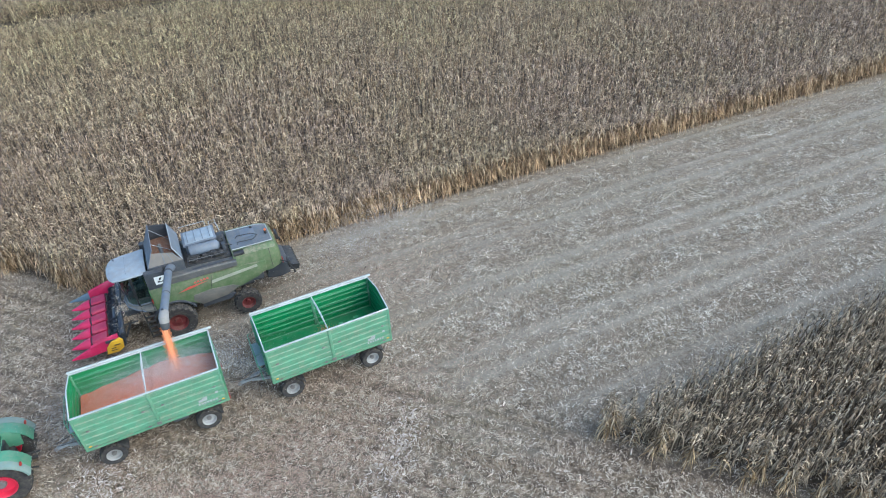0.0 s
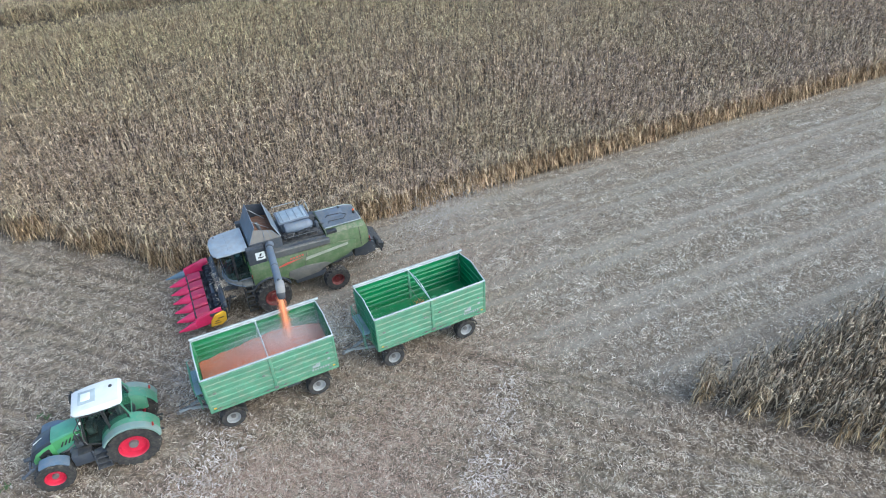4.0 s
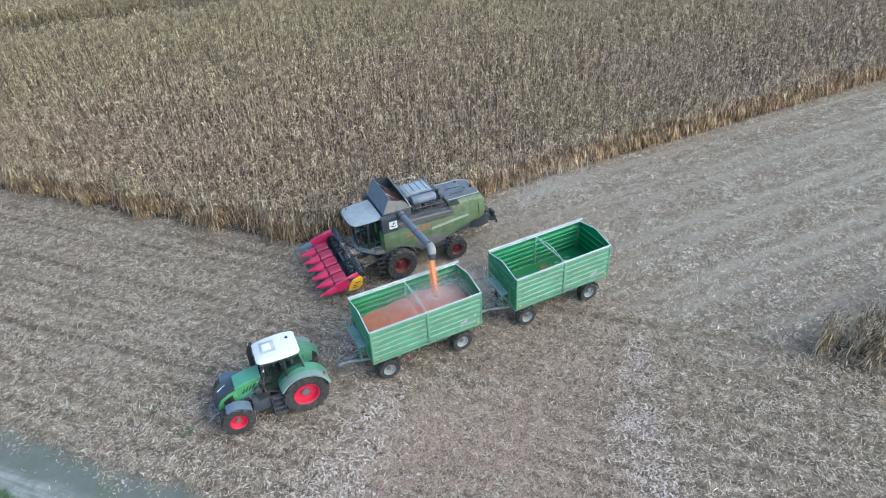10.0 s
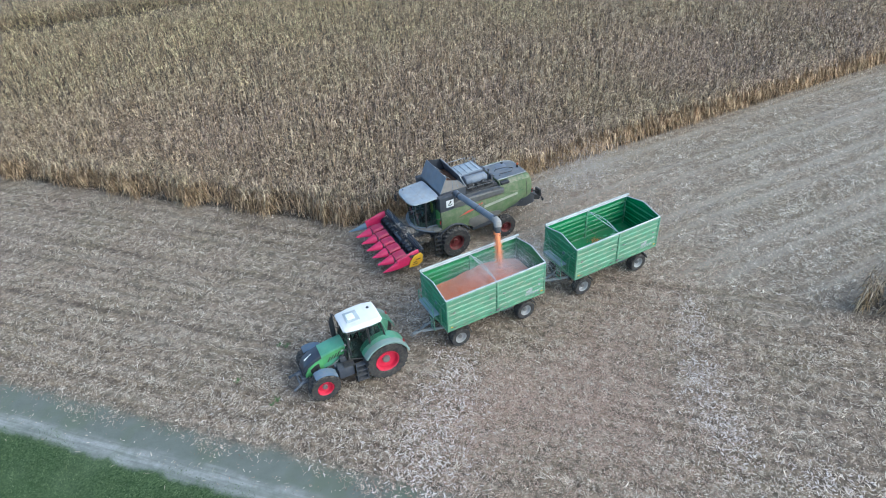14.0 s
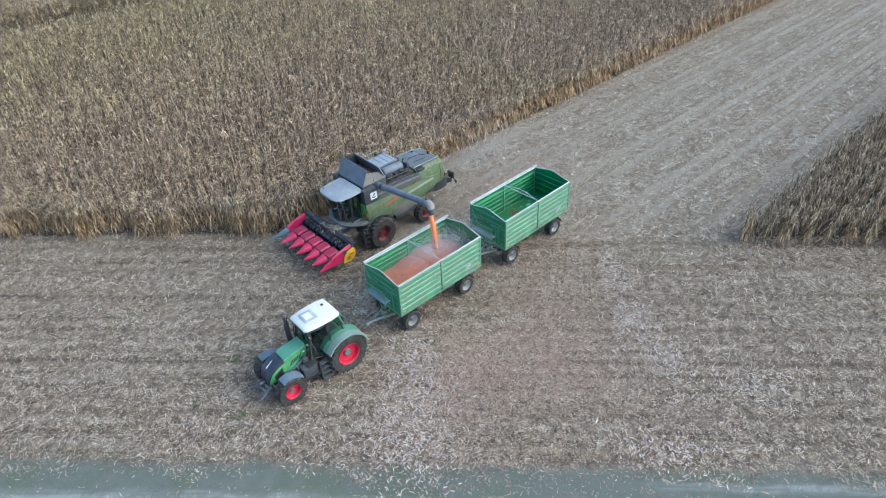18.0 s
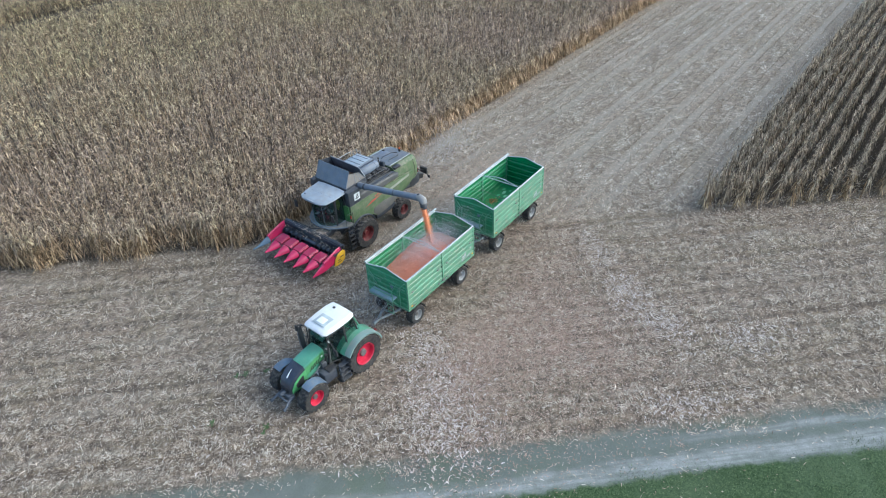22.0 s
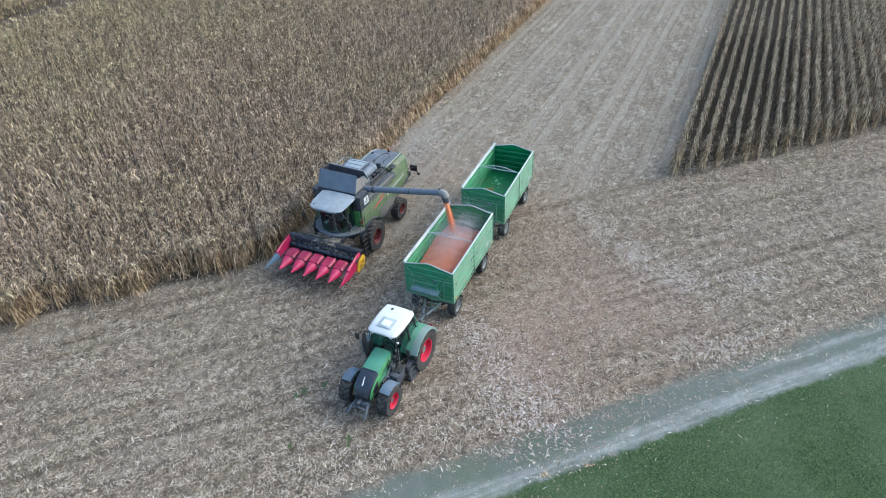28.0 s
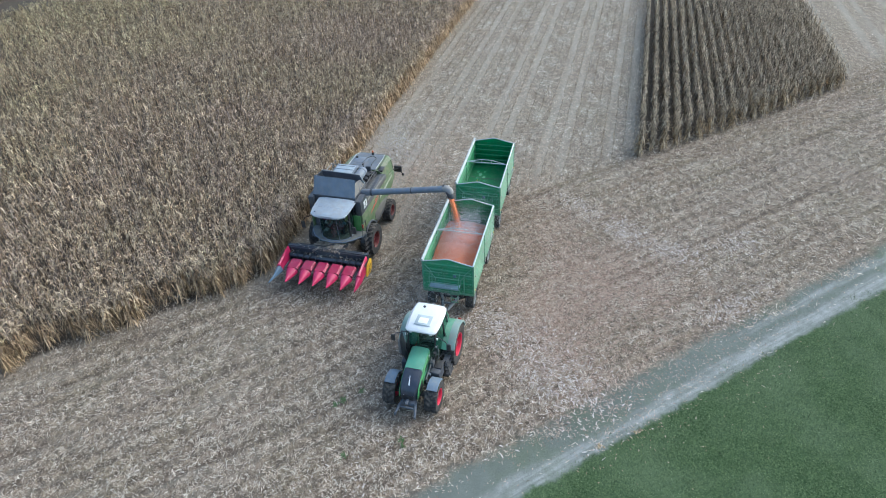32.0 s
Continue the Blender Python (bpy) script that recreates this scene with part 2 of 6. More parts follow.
    ue = math_node(nt, "ADD", ut, math_node(nt, "MULTIPLY_ADD", rag, 1.4, -0.7))
    on_track = math_node(nt, "SUBTRACT", 1.0, ramp_node(nt, ue, 2.3, 3.6))
    blot = ramp_node(nt, noise_node(nt, 2.1, 5.0, 0.7, P), 0.30, 0.66)
    path_a = math_node(nt, "SUBTRACT", 1.0, ramp_node(nt, math_node(nt, "ABSOLUTE", math_node(nt, "SUBTRACT", ut, 0.38)), 0.15, 0.95))
    path_b = math_node(nt, "SUBTRACT", 1.0, ramp_node(nt, math_node(nt, "ABSOLUTE", math_node(nt, "SUBTRACT", ut, 1.95)), 0.05, 0.5))
    path_b = math_node(nt, "MULTIPLY", math_node(nt, "MULTIPLY", path_b, ramp_node(nt, v, -17.0, -8.0)), 0.7)
    trod = math_node(nt, "MULTIPLY", math_node(nt, "MAXIMUM", path_a, path_b), math_node(nt, "MULTIPLY", math_node(nt, "MULTIPLY_ADD", blot, 0.45, 0.35), math_node(nt, "MULTIPLY_ADD", ramp_node(nt, stretched(u, v, 3.2), 0.36, 0.62), 0.7, 0.45)))
    earth = mix_node(nt, mid, (0.110, 0.124, 0.103), (0.186, 0.201, 0.176))
    earth = mix_node(nt, math_node(nt, "MULTIPLY", ramp_node(nt, noise_node(nt, 0.45, 3.0, 0.6, P), 0.45, 0.7), 0.55), earth, (0.125, 0.15, 0.095))
    earth = mix_node(nt, trod, earth, mix_node(nt, fine, (0.265, 0.272, 0.254), (0.43, 0.438, 0.414)))
    col = mix_node(nt, on_track, field, earth)
    lawn = mix_node(nt, ramp_node(nt, noise_node(nt, 13.0, 5.0, 0.75, P), 0.38, 0.64), (0.025, 0.052, 0.019), (0.095, 0.138, 0.059))
    lawn = mix_node(nt, math_node(nt, "MULTIPLY", ramp_node(nt, noise_node(nt, 0.3, 4.0, 0.6, P), 0.4, 0.7), 0.5), lawn, (0.115, 0.155, 0.085))
    lawn = mix_node(nt, math_node(nt, "MULTIPLY", ramp_node(nt, stretched(u, v, 0.9), 0.5, 0.7), 0.35), lawn, (0.055, 0.095, 0.035))
    col = mix_node(nt, math_node(nt, "SUBTRACT", 1.0, ramp_node(nt, ug, -0.45, 0.0)), col, lawn)
    nt.links.new(col, b.inputs["Base Color"])
    b.inputs["Roughness"].default_value = 0.95
    b.inputs["Specular IOR Level"].default_value = 0.15
    h = math_node(nt, "ADD", fine, math_node(nt, "MULTIPLY", mid, 1.5))
    nt.links.new(bump_node(nt, h, 0.7, 0.05), b.inputs["Normal"])
    return m


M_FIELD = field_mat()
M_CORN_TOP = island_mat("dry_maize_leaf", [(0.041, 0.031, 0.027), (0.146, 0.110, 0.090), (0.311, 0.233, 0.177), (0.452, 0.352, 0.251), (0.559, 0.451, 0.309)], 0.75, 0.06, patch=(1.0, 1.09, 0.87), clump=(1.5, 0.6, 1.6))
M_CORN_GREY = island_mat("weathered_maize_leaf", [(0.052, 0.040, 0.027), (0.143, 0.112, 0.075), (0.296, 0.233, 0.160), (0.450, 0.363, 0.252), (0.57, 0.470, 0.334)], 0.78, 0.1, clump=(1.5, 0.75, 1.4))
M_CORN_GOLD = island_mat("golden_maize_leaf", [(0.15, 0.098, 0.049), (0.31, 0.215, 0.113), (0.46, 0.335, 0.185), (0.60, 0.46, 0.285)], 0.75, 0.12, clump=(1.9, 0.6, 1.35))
M_CHAFF = island_mat("pink_chaff", [(0.26, 0.165, 0.120), (0.39, 0.270, 0.204), (0.56, 0.432, 0.348)], 0.85)
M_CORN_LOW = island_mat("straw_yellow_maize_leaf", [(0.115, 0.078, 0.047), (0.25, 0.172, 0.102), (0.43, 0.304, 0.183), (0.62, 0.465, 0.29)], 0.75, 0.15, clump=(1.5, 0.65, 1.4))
M_LITTER = island_mat("maize_litter", [(0.109, 0.082, 0.060), (0.196, 0.151, 0.112), (0.292, 0.233, 0.174), (0.378, 0.307, 0.234), (0.454, 0.377, 0.291), (0.525, 0.452, 0.356), (0.640, 0.565, 0.460)], 0.8, clump=(2.0, 0.60, 1.42))
M_STUB = island_mat("cut_stalk", [(0.16, 0.12, 0.07), (0.30, 0.23, 0.14), (0.42, 0.34, 0.22)], 0.8)
M_GRASS = island_mat("grass_blade", [(0.042, 0.073, 0.031), (0.055, 0.087, 0.038), (0.102, 0.147, 0.068), (0.170, 0.212, 0.112)], 0.7, 0.2, clump=(1.1, 0.75, 1.3))
M_WEED = island_mat("weed_leaf", [(0.06, 0.105, 0.036), (0.105, 0.165, 0.066)], 0.6, 0.2)
M_HOOD = surf("hood_green_paint", (0.095, 0.295, 0.185), 0.26, dust=0.1, coat=0.3)
M_GREEN_IN = surf("green_inner_paint", (0.014, 0.20, 0.066), 0.3, dust=0.16)
M_TGREEN = surf("trailer_green_paint", (0.10, 0.268, 0.163), 0.42, dust=0.55, coat=0.15)
M_CGREEN = surf("combine_green_paint", (0.070, 0.118, 0.047), 0.45, dust=0.6)
M_GREY = surf("dark_grey_paint", (0.042, 0.05, 0.064), 0.42, dust=0.22)
M_MID = surf("grey_blue_paint", (0.135, 0.165, 0.21), 0.42, dust=0.3)
M_LIGHT = surf("light_grey_paint", (0.34, 0.37, 0.39), 0.5, dust=0.4)
M_RAIL = surf("galvanised_rail", (0.52, 0.57, 0.58), 0.45, 0.2, dust=0.15)
M_BLACK = surf("black_plastic", (0.02, 0.022, 0.026), 0.42, dust=0.2)
M_TYRE = surf("tyre_rubber", (0.023, 0.023, 0.025), 0.85, dust=0.36, scale=10, bump=0.3)
M_WHITE = surf("white_roof_paint", (0.70, 0.71, 0.70), 0.4, dust=0.1, vary=0.03)
M_RED = surf("red_rim_paint", (0.54, 0.018, 0.058), 0.4, dust=0.06)
M_DRED = surf("dark_red_rim_paint", (0.13, 0.015, 0.018), 0.6, dust=0.3)
M_SNOUT = surf("red_plastic", (0.50, 0.014, 0.085), 0.3, dust=0.08, coat=0.3)
M_HOODRED = surf("deep_red_plastic", (0.37, 0.013, 0.065), 0.35, dust=0.15)
M_YELLOW = surf("yellow_plastic", (0.75, 0.42, 0.02), 0.45, dust=0.15)
M_BLUEGREY = surf("blue_grey_plastic", (0.10, 0.16, 0.22), 0.45, dust=0.2)
M_SILVER = surf("silver_rim", (0.36, 0.37, 0.37), 0.45, 0.3, dust=0.3)
M_STEEL = surf("worn_steel", (0.22, 0.22, 0.22), 0.5, 0.6, dust=0.4)
M_DECAL = surf("white_decal", (0.78, 0.80, 0.78), 0.5, dust=0.1, vary=0.02)
M_REDDECAL = surf("red_decal", (0.46, 0.07, 0.05), 0.5, dust=0.5, vary=0.02)
M_SEAT = surf("seat_cloth", (0.11, 0.115, 0.12), 0.9, dust=0.15)
M_CABIN = surf("cab_lining", (0.07, 0.085, 0.085), 0.6, dust=0.15)
M_GLASS = glass_mat("cab_glass", (0.70, 0.80, 0.77))
M_LAMP = surf("lamp_lens", (0.75, 0.76, 0.72), 0.15, dust=0.05, vary=0.02)
M_TAIL = surf("tail_lamp", (0.32, 0.03, 0.02), 0.25, dust=0.05)
M_TARP = surf("rolled_tarpaulin", (0.42, 0.46, 0.46), 0.6, dust=0.2)
M_GRAIN = island_mat("maize_grain", [(0.55, 0.17, 0.06), (0.70, 0.26, 0.10), (0.82, 0.38, 0.18)], 0.6)


def grain_bed_mat():
    m, nt, b = nodes_of("maize_grain_bed")
    geo = nt.nodes.new("ShaderNodeNewGeometry")
    v = nt.nodes.new("ShaderNodeTexVoronoi")
    v.inputs["Scale"].default_value = 70.0
    nt.links.new(geo.outputs["Position"], v.inputs["Vector"])
    big = noise_node(nt, 1.5, 4.0, 0.6, geo.outputs["Position"])
    c = mix_node(nt, v.outputs["Distance"], (0.74, 0.225, 0.11), (0.46, 0.135, 0.065))
    c = mix_node(nt, math_node(nt, "MULTIPLY", ramp_node(nt, big, 0.4, 0.7), 0.5), c, (0.50, 0.215, 0.14))
    nt.links.new(c, b.inputs["Base Color"])
    b.inputs["Roughness"].default_value = 0.75
    nt.links.new(bump_node(nt, v.outputs["Distance"], 0.6, 0.01), b.inputs["Normal"])
    return m


M_BED = grain_bed_mat()
M_STREAM = island_mat("falling_grain", [(0.720, 0.206, 0.074), (0.860, 0.284, 0.115), (0.940, 0.396, 0.197)], 0.6)
M_HEADER = surf("header_blue_black", (0.026, 0.034, 0.048), 0.3, dust=0.12, coat=0.3)
M_NAVY = surf("navy_black_gloss", (0.024, 0.032, 0.05), 0.3, dust=0.08, coat=0.25)
M_LIME = surf("lime_green_paint", (0.09, 0.30, 0.11), 0.3, dust=0.08, coat=0.3)


# ---- mesh tools ----
def finish(bm, name, material, smooth=35):
    me = bpy.data.meshes.new(name)
    bmesh.ops.recalc_face_normals(bm, faces=bm.faces)
    bm.to_mesh(me)
    bm.free()
    if smooth:
        me.shade_smooth()
        me.set_sharp_from_angle(angle=radians(smooth))
    me.materials.append(material)
    return me


def part(name, bm, material, parent, label="", smooth=35):
    ob = new(name, finish(bm, name, material, smooth))
    ob.parent = parent
    return tagged(ob, label)


def root(name, m, label, category, group=""):
    ob = new(name)
    ob.empty_display_size = 0.3
    ob.matrix_world = m
    return tagged(ob, label, category, group)


def box(bm, c, s, rot=None, bev=0.0):
    m = Matrix.Translation(c) @ (rot or Matrix()) @ Matrix.Diagonal((*s, 1))
    made = bmesh.ops.create_cube(bm, size=1.0, matrix=m)["verts"]
    if bev:
        edges = {e for v in made for e in v.link_edges}
        bmesh.ops.bevel(bm, geom=list(edges), offset=bev, segments=2, affect="EDGES", profile=0.5)
    return bm


def boxes(*items, bev=0.0):
    bm = bmesh.new()
    for it in items:
        box(bm, *it, bev=bev) if len(it) == 2 else box(bm, it[0], it[1], it[2], bev)
    return bm


def loft(bm, rings, caps=True):
    """Skin between rings of equal count."""
    vs = [[bm.verts.new(p) for p in r] for r in rings]
    n = len(vs[0])
    for a, b in zip(vs, vs[1:]):
        for i in range(n):
            bm.faces.new((a[i], a[(i + 1) % n], b[(i + 1) % n], b[i]))
    if caps:
        bm.faces.new(vs[0])
        bm.faces.new(vs[-1])
    return bm


def prism(pts, y0, y1, bev=0.0, bm=None):
    """Outline in x, z drawn out along y."""
    bm = bm or bmesh.new()
    before = set(bm.edges)
    loft(bm, [[(x, y0, z) for x, z in pts], [(x, y1, z) for x, z in pts]])
    if bev:
        bmesh.ops.bevel(bm, geom=[e for e in bm.edges if e not in before], offset=bev, segments=2, affect="EDGES", profile=0.5)
    return bm


def tube(pts, r, n=8, bm=None):
    bm = bm or bmesh.new()
    pts = [Vector(p) for p in pts]
    rings = []
    for i, p in enumerate(pts):
        d = (pts[min(i + 1, len(pts) - 1)] - pts[max(i - 1, 0)]).normalized()
        s = d.cross(Vector((0, 0, 1)) if abs(d.z) < 0.9 else Vector((1, 0, 0))).normalized()
        t = s.cross(d)
        rr = r[i] if isinstance(r, (list, tuple)) else r
        rings.append([p + rr * (math.cos(a) * s + math.sin(a) * t) for a in (2 * math.pi * k / n for k in range(n))])
    return loft(bm, rings)


def lathe(profile, n=40, c=(0, 0, 0), bm=None, closed=True):
    """Turn an outline of (radius, y) about the y axis."""
    bm = bm or bmesh.new()
    rings = []
    for k in range(n):
        a = 2 * math.pi * k / n
        rings.append([bm.verts.new((c[0] + r * math.cos(a), c[1] + y, c[2] + r * math.sin(a))) for r, y in profile])
    m = len(profile)
    for k in range(n):
        a, b = rings[k], rings[(k + 1) % n]
        for i in range(m if closed else m - 1):
            j = (i + 1) % m
            bm.faces.new((a[i], a[j], b[j], b[i]))
    return bm


def tyre(pos, R, W, rim, lugs):
    """One closed skin: sidewalls, shoulders and a tread whose bars stand out of it."""
    h, bars = W / 2, lugs or 40
    n, deep = bars * 6, (0.062 if lugs else 0.022) * R
    across = [(-1 + 2 * k / 12) for k in range(13)]
    prof = [(rim * 0.97, -0.78), (rim * 1.08, -0.92), (R * 0.80, -1.0)] + [(None, f) for f in across] + [(R * 0.80, 1.0), (rim * 1.08, 0.92), (rim * 0.97, 0.78)]
    bm = bmesh.new()
    rings = []
    for k in range(n):
        a = 2 * math.pi * k / n
        ring = []
        for r, f in prof:
            if r is None:
                turn = k / 6 + (0.5 if f > 0 else 0.0) + (0.75 * abs(f) if lugs else 0.0)
                bar = turn % 1.0 < 0.42 and (abs(f) > 0.05 if lugs else abs(f % 0.5) > 0.1)
                r = R - deep + (deep if bar else 0.0) - R * 0.045 * abs(f) ** 4
            ring.append(bm.verts.new((pos[0] + r * math.cos(a), pos[1] + f * h * 0.98, pos[2] + r * math.sin(a))))
        rings.append(ring)
    m = len(prof)
    for k in range(n):
        p, q = rings[k], rings[(k + 1) % n]
        for i in range(m):
            j = (i + 1) % m
            bm.faces.new((p[i], p[j], q[j], q[i]))
    return bm


def wheel(parent, pos, R, W, rim, out, paint, lugs=0, name="wheel", dish=0.1, label=""):
    """Tyre with shoulders and lugs, dished rim with bolts, hub. out: -1 or 1, the side that faces outwards."""
    x, y, z = pos
    h = W / 2
    hub = lathe([(0.001, out * (h * 0.55)), (rim * 0.30, out * (h * 0.55)), (rim * 0.34, out * h * 0.40), (rim * 0.34, -out * h * 0.2), (0.001, -out * h * 0.2)], 24, pos, closed=False)
    for k in range(8):
        a = 2 * math.pi * k / 8
        box(hub, (x + rim * 0.24 * math.cos(a), y + out * h * 0.57, z + rim * 0.24 * math.sin(a)), (0.03, 0.03, 0.03))
    hub = part(name, hub, paint if paint is M_DRED else M_STEEL, parent, label)
    t = tyre(pos, R, W, rim, lugs)
    part("tyre", t, M_TYRE, hub, "black ribbed rubber tyre with dried soil")
    d = out * h
    r = lathe([(rim * 0.28, d * (0.5 - dish)), (rim * 0.62, d * (0.42 - dish)), (rim * 0.80, d * (0.15)), (rim * 0.88, d * 0.2), (rim * 0.92, d * 0.85), (rim * 1.0, d * 0.93), (rim * 1.0, d * 0.8), (rim * 0.95, d * 0.1), (rim * 0.95, -d * 0.8), (rim * 0.88, -d * 0.8), (rim * 0.6, d * 0.05), (rim * 0.28, d * 0.1)], 40, pos)
    part("rim", r, paint, hub)
    return hub


def np_mesh(name, verts, quads=None, tris=None, mats=(), quad_mat=None, tri_mat=None):
    """A big mesh straight from arrays."""
    me = bpy.data.meshes.new(name)
    quads = np.zeros((0, 4), int) if quads is None else quads
    tris = np.zeros((0, 3), int) if tris is None else tris
    me.vertices.add(len(verts))
    me.vertices.foreach_set("co", np.asarray(verts, np.float32).ravel())
    loops = np.concatenate([quads.ravel(), tris.ravel()]).astype(np.int32)
    me.loops.add(len(loops))
    me.loops.foreach_set("vertex_index", loops)
    starts = np.concatenate([np.arange(len(quads)) * 4, len(quads) * 4 + np.arange(len(tris)) * 3]).astype(np.int32)
    me.polygons.add(len(starts))
    me.polygons.foreach_set("loop_start", starts)
    for m in mats:
        me.materials.append(m)
    if quad_mat is not None or tri_mat is not None:
        qm = np.zeros(len(quads), int) if quad_mat is None else quad_mat
        tm = np.zeros(len(tris), int) if tri_mat is None else tri_mat
        me.polygons.foreach_set("material_index", np.concatenate([qm, tm]).astype(np.int32))
    me.update(calc_edges=True)
    return me


def strips(base, az, length, width, rise, droop, twist, segs, rng):
    """Bent tapering blades as one array of points. Returns verts, quads, tris."""
    n = len(az)
    s = np.linspace(0, 1, segs + 1)
    ca, sa = np.cos(az)[:, None], np.sin(az)[:, None]
    r = length[:, None] * (0.85 * s - 0.12 * s * s)[None, :]
    z = length[:, None] * (rise[:, None] * s - droop[:, None] * s * s)
    cx, cy, cz = base[:, 0:1] + r * ca, base[:, 1:2] + r * sa, base[:, 2:3] + z
    tw = twist[:, None] * s[None, :]
    w = width[:, None] * np.array([0.55, *([1.0] * (segs - 1)), 0.0])[None, :] * (1 - 0.25 * s)[None, :]
    sx, sy, sz = -sa * np.cos(tw), ca * np.cos(tw), np.sin(tw)
    left = np.stack([cx - w * sx, cy - w * sy, cz - w * sz], -1)[:, :segs]
    right = np.stack([cx + w * sx, cy + w * sy, cz + w * sz], -1)[:, :segs]
    tip = np.stack([cx[:, -1], cy[:, -1], cz[:, -1]], -1)[:, None]
    verts = np.concatenate([left, right, tip], 1)
    per = 2 * segs + 1
    off = (np.arange(n) * per)[:, None]
    quads = np.concatenate([off + np.array([[i, i + 1, segs + i + 1, segs + i]]) for i in range(segs - 1)], 0) if segs > 1 else np.zeros((0, 4), int)
    tris = off + np.array([[segs - 1, 2 * segs, 2 * segs - 1]])
    return verts.reshape(-1, 3), quads, tris


def join_arrays(groups):
    """Several (verts, quads, tris, material) sets as one."""
    v, q, t, qm, tm, at = [], [], [], [], [], 0
    for verts, quads, tris, mi in groups:
        v.append(verts)
        q.append(quads + at)
        t.append(tris + at)
        qm.append(np.full(len(quads), mi))
        tm.append(np.full(len(tris), mi))
        at += len(verts)
    return np.concatenate(v), np.concatenate(q), np.concatenate(t), np.concatenate(qm), np.concatenate(tm)


def maize_arrays(px, py, rng, leaves, segs, full, tight=None, big=1.0, low=0.36, foot=None, hang=0.0, wide=1.0, tall=2.28):
    """Standing dry maize at the places given."""
    n = len(px)
    height = rng.normal(tall, 0.13, n)
    tight = np.zeros(n) if tight is None else tight
    groups = []
    lean = rng.normal(0, 0.07, (n, 2)) * (1 - 0.6 * tight)[:, None]
    for k in range(leaves):
        f0 = (0.22 if low < 0.5 else 0.16) if foot is None else foot
        f = f0 + (0.96 - f0) * (k + rng.uniform(-0.3, 0.3, n)) / (leaves - 1)
        f = np.clip(f, min(f0, 0.15), 0.98)
        base = np.stack([px + lean[:, 0] * f * 2, py + lean[:, 1] * f * 2, height * f], -1)
        length = big * rng.uniform(0.38, 0.72, n) * np.where(f > 0.8, 0.85, 1.0)
        length = length * (1 - tight * (0.30 + 0.25 * np.clip((f - 0.5) / 0.4, 0, 1)))
        free, along = rng.uniform(0, 2 * np.pi, n), rng.normal(0, 0.3, n) + np.pi * (rng.uniform(0, 1, n) > 0.5)
        az = np.where(rng.uniform(0, 1, n) < tight, along, free)
        rise, droop = rng.uniform(0.5, 1.15, n), rng.uniform(0.8, 1.9, n)
        if hang:
            # withered lower leaves hang down round the stalk
            limp = f < hang
            rise = np.where(limp, rng.uniform(-0.1, 0.5, n), rise)
            droop = np.where(limp, np.minimum(rng.uniform(1.0, 2.0, n), base[:, 2] / length + rise - 0.04), droop)
        v, q, t = strips(base, az, length, big * wide * rng.uniform(0.023, 0.039, n), rise, droop, rng.normal(0, 0.9, n), segs, rng)
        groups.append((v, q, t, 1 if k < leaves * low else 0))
    # stalks
    r = 0.016
    a = np.array([0, 2 * np.pi / 3, 4 * np.pi / 3])
    foot = np.stack([px[:, None] + r * np.cos(a), py[:, None] + r * np.sin(a), np.zeros((n, 3))], -1)
    top = np.stack([px[:, None] + 2 * lean[:, 0:1] + 0.4 * r * np.cos(a), py[:, None] + 2 * lean[:, 1:2] + 0.4 * r * np.sin(a), np.repeat(height[:, None], 3, 1)], -1)
    v = np.concatenate([foot, top], 1).reshape(-1, 3)
    off = (np.arange(n) * 6)[:, None]
    q = np.concatenate([off + np.array([[i, (i + 1) % 3, 3 + (i + 1) % 3, 3 + i]]) for i in range(3)], 0)
    groups.append((v, q, np.zeros((0, 3), int), 1))
    # tassels
    for k in range(3 if full else 2):
        base = np.stack([px + 2 * lean[:, 0], py + 2 * lean[:, 1], height - 0.03], -1)
        v, q, t = strips(base, rng.uniform(0, 2 * np.pi, n), rng.uniform(0.18, 0.30, n), np.full(n, 0.012), rng.uniform(0.7, 1.6, n), rng.uniform(0.2, 0.9, n), rng.normal(0, 0.5, n), 2 if full else 1, rng)
        groups.append((v, q, t, 0))
    if full:
        # hanging cobs in their husks
        base = np.stack([px + lean[:, 0], py + lean[:, 1], height * rng.uniform(0.42, 0.55, n)], -1)
        az = rng.uniform(0, 2 * np.pi, n)
        for turn in (0.0, 1.57):
            v, q, t = strips(base, az, np.full(n, 0.26), np.full(n, 0.03), np.full(n, 0.2), rng.uniform(0.4, 1.0, n), np.full(n, turn) * 1.0, 2, rng)
            groups.append((v, q, t, 1))
    return join_arrays(groups)


# ---- the land: harvested headland and lane between standing maize, an earth track and a grass verge ----
def field_ground():
    xs = np.concatenate([[-1500, -400, -150], np.arange(-60, 121, 1.5), [200, 500, 1500]])
    ys = np.concatenate([[-1500, -400, -150], np.arange(-45, 126, 1.5), [200, 500, 1500]])
    X, Y = np.meshgrid(xs, ys)
    Z = np.zeros_like(X)
    near = (np.abs(X - 30) < 88) & (np.abs(Y - 40) < 84)
    Z[near] = [0.035 * noise.noise(Vector((x * 0.35, y * 0.35, 0))) - 0.03 for x, y in zip(X[near], Y[near])]
    v = np.stack([X.ravel(), Y.ravel(), Z.ravel()], -1)
    i = np.arange(len(xs) * len(ys)).reshape(len(ys), len(xs))
    q = np.stack([i[:-1, :-1].ravel(), i[:-1, 1:].ravel(), i[1:, 1:].ravel(), i[1:, :-1].ravel()], -1)
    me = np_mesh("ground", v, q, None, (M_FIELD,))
    me.shade_smooth()
    return tagged(new("ground", me), "harvested maize field of brown soil with an earth track along grass", "field", kind="structure")


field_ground()

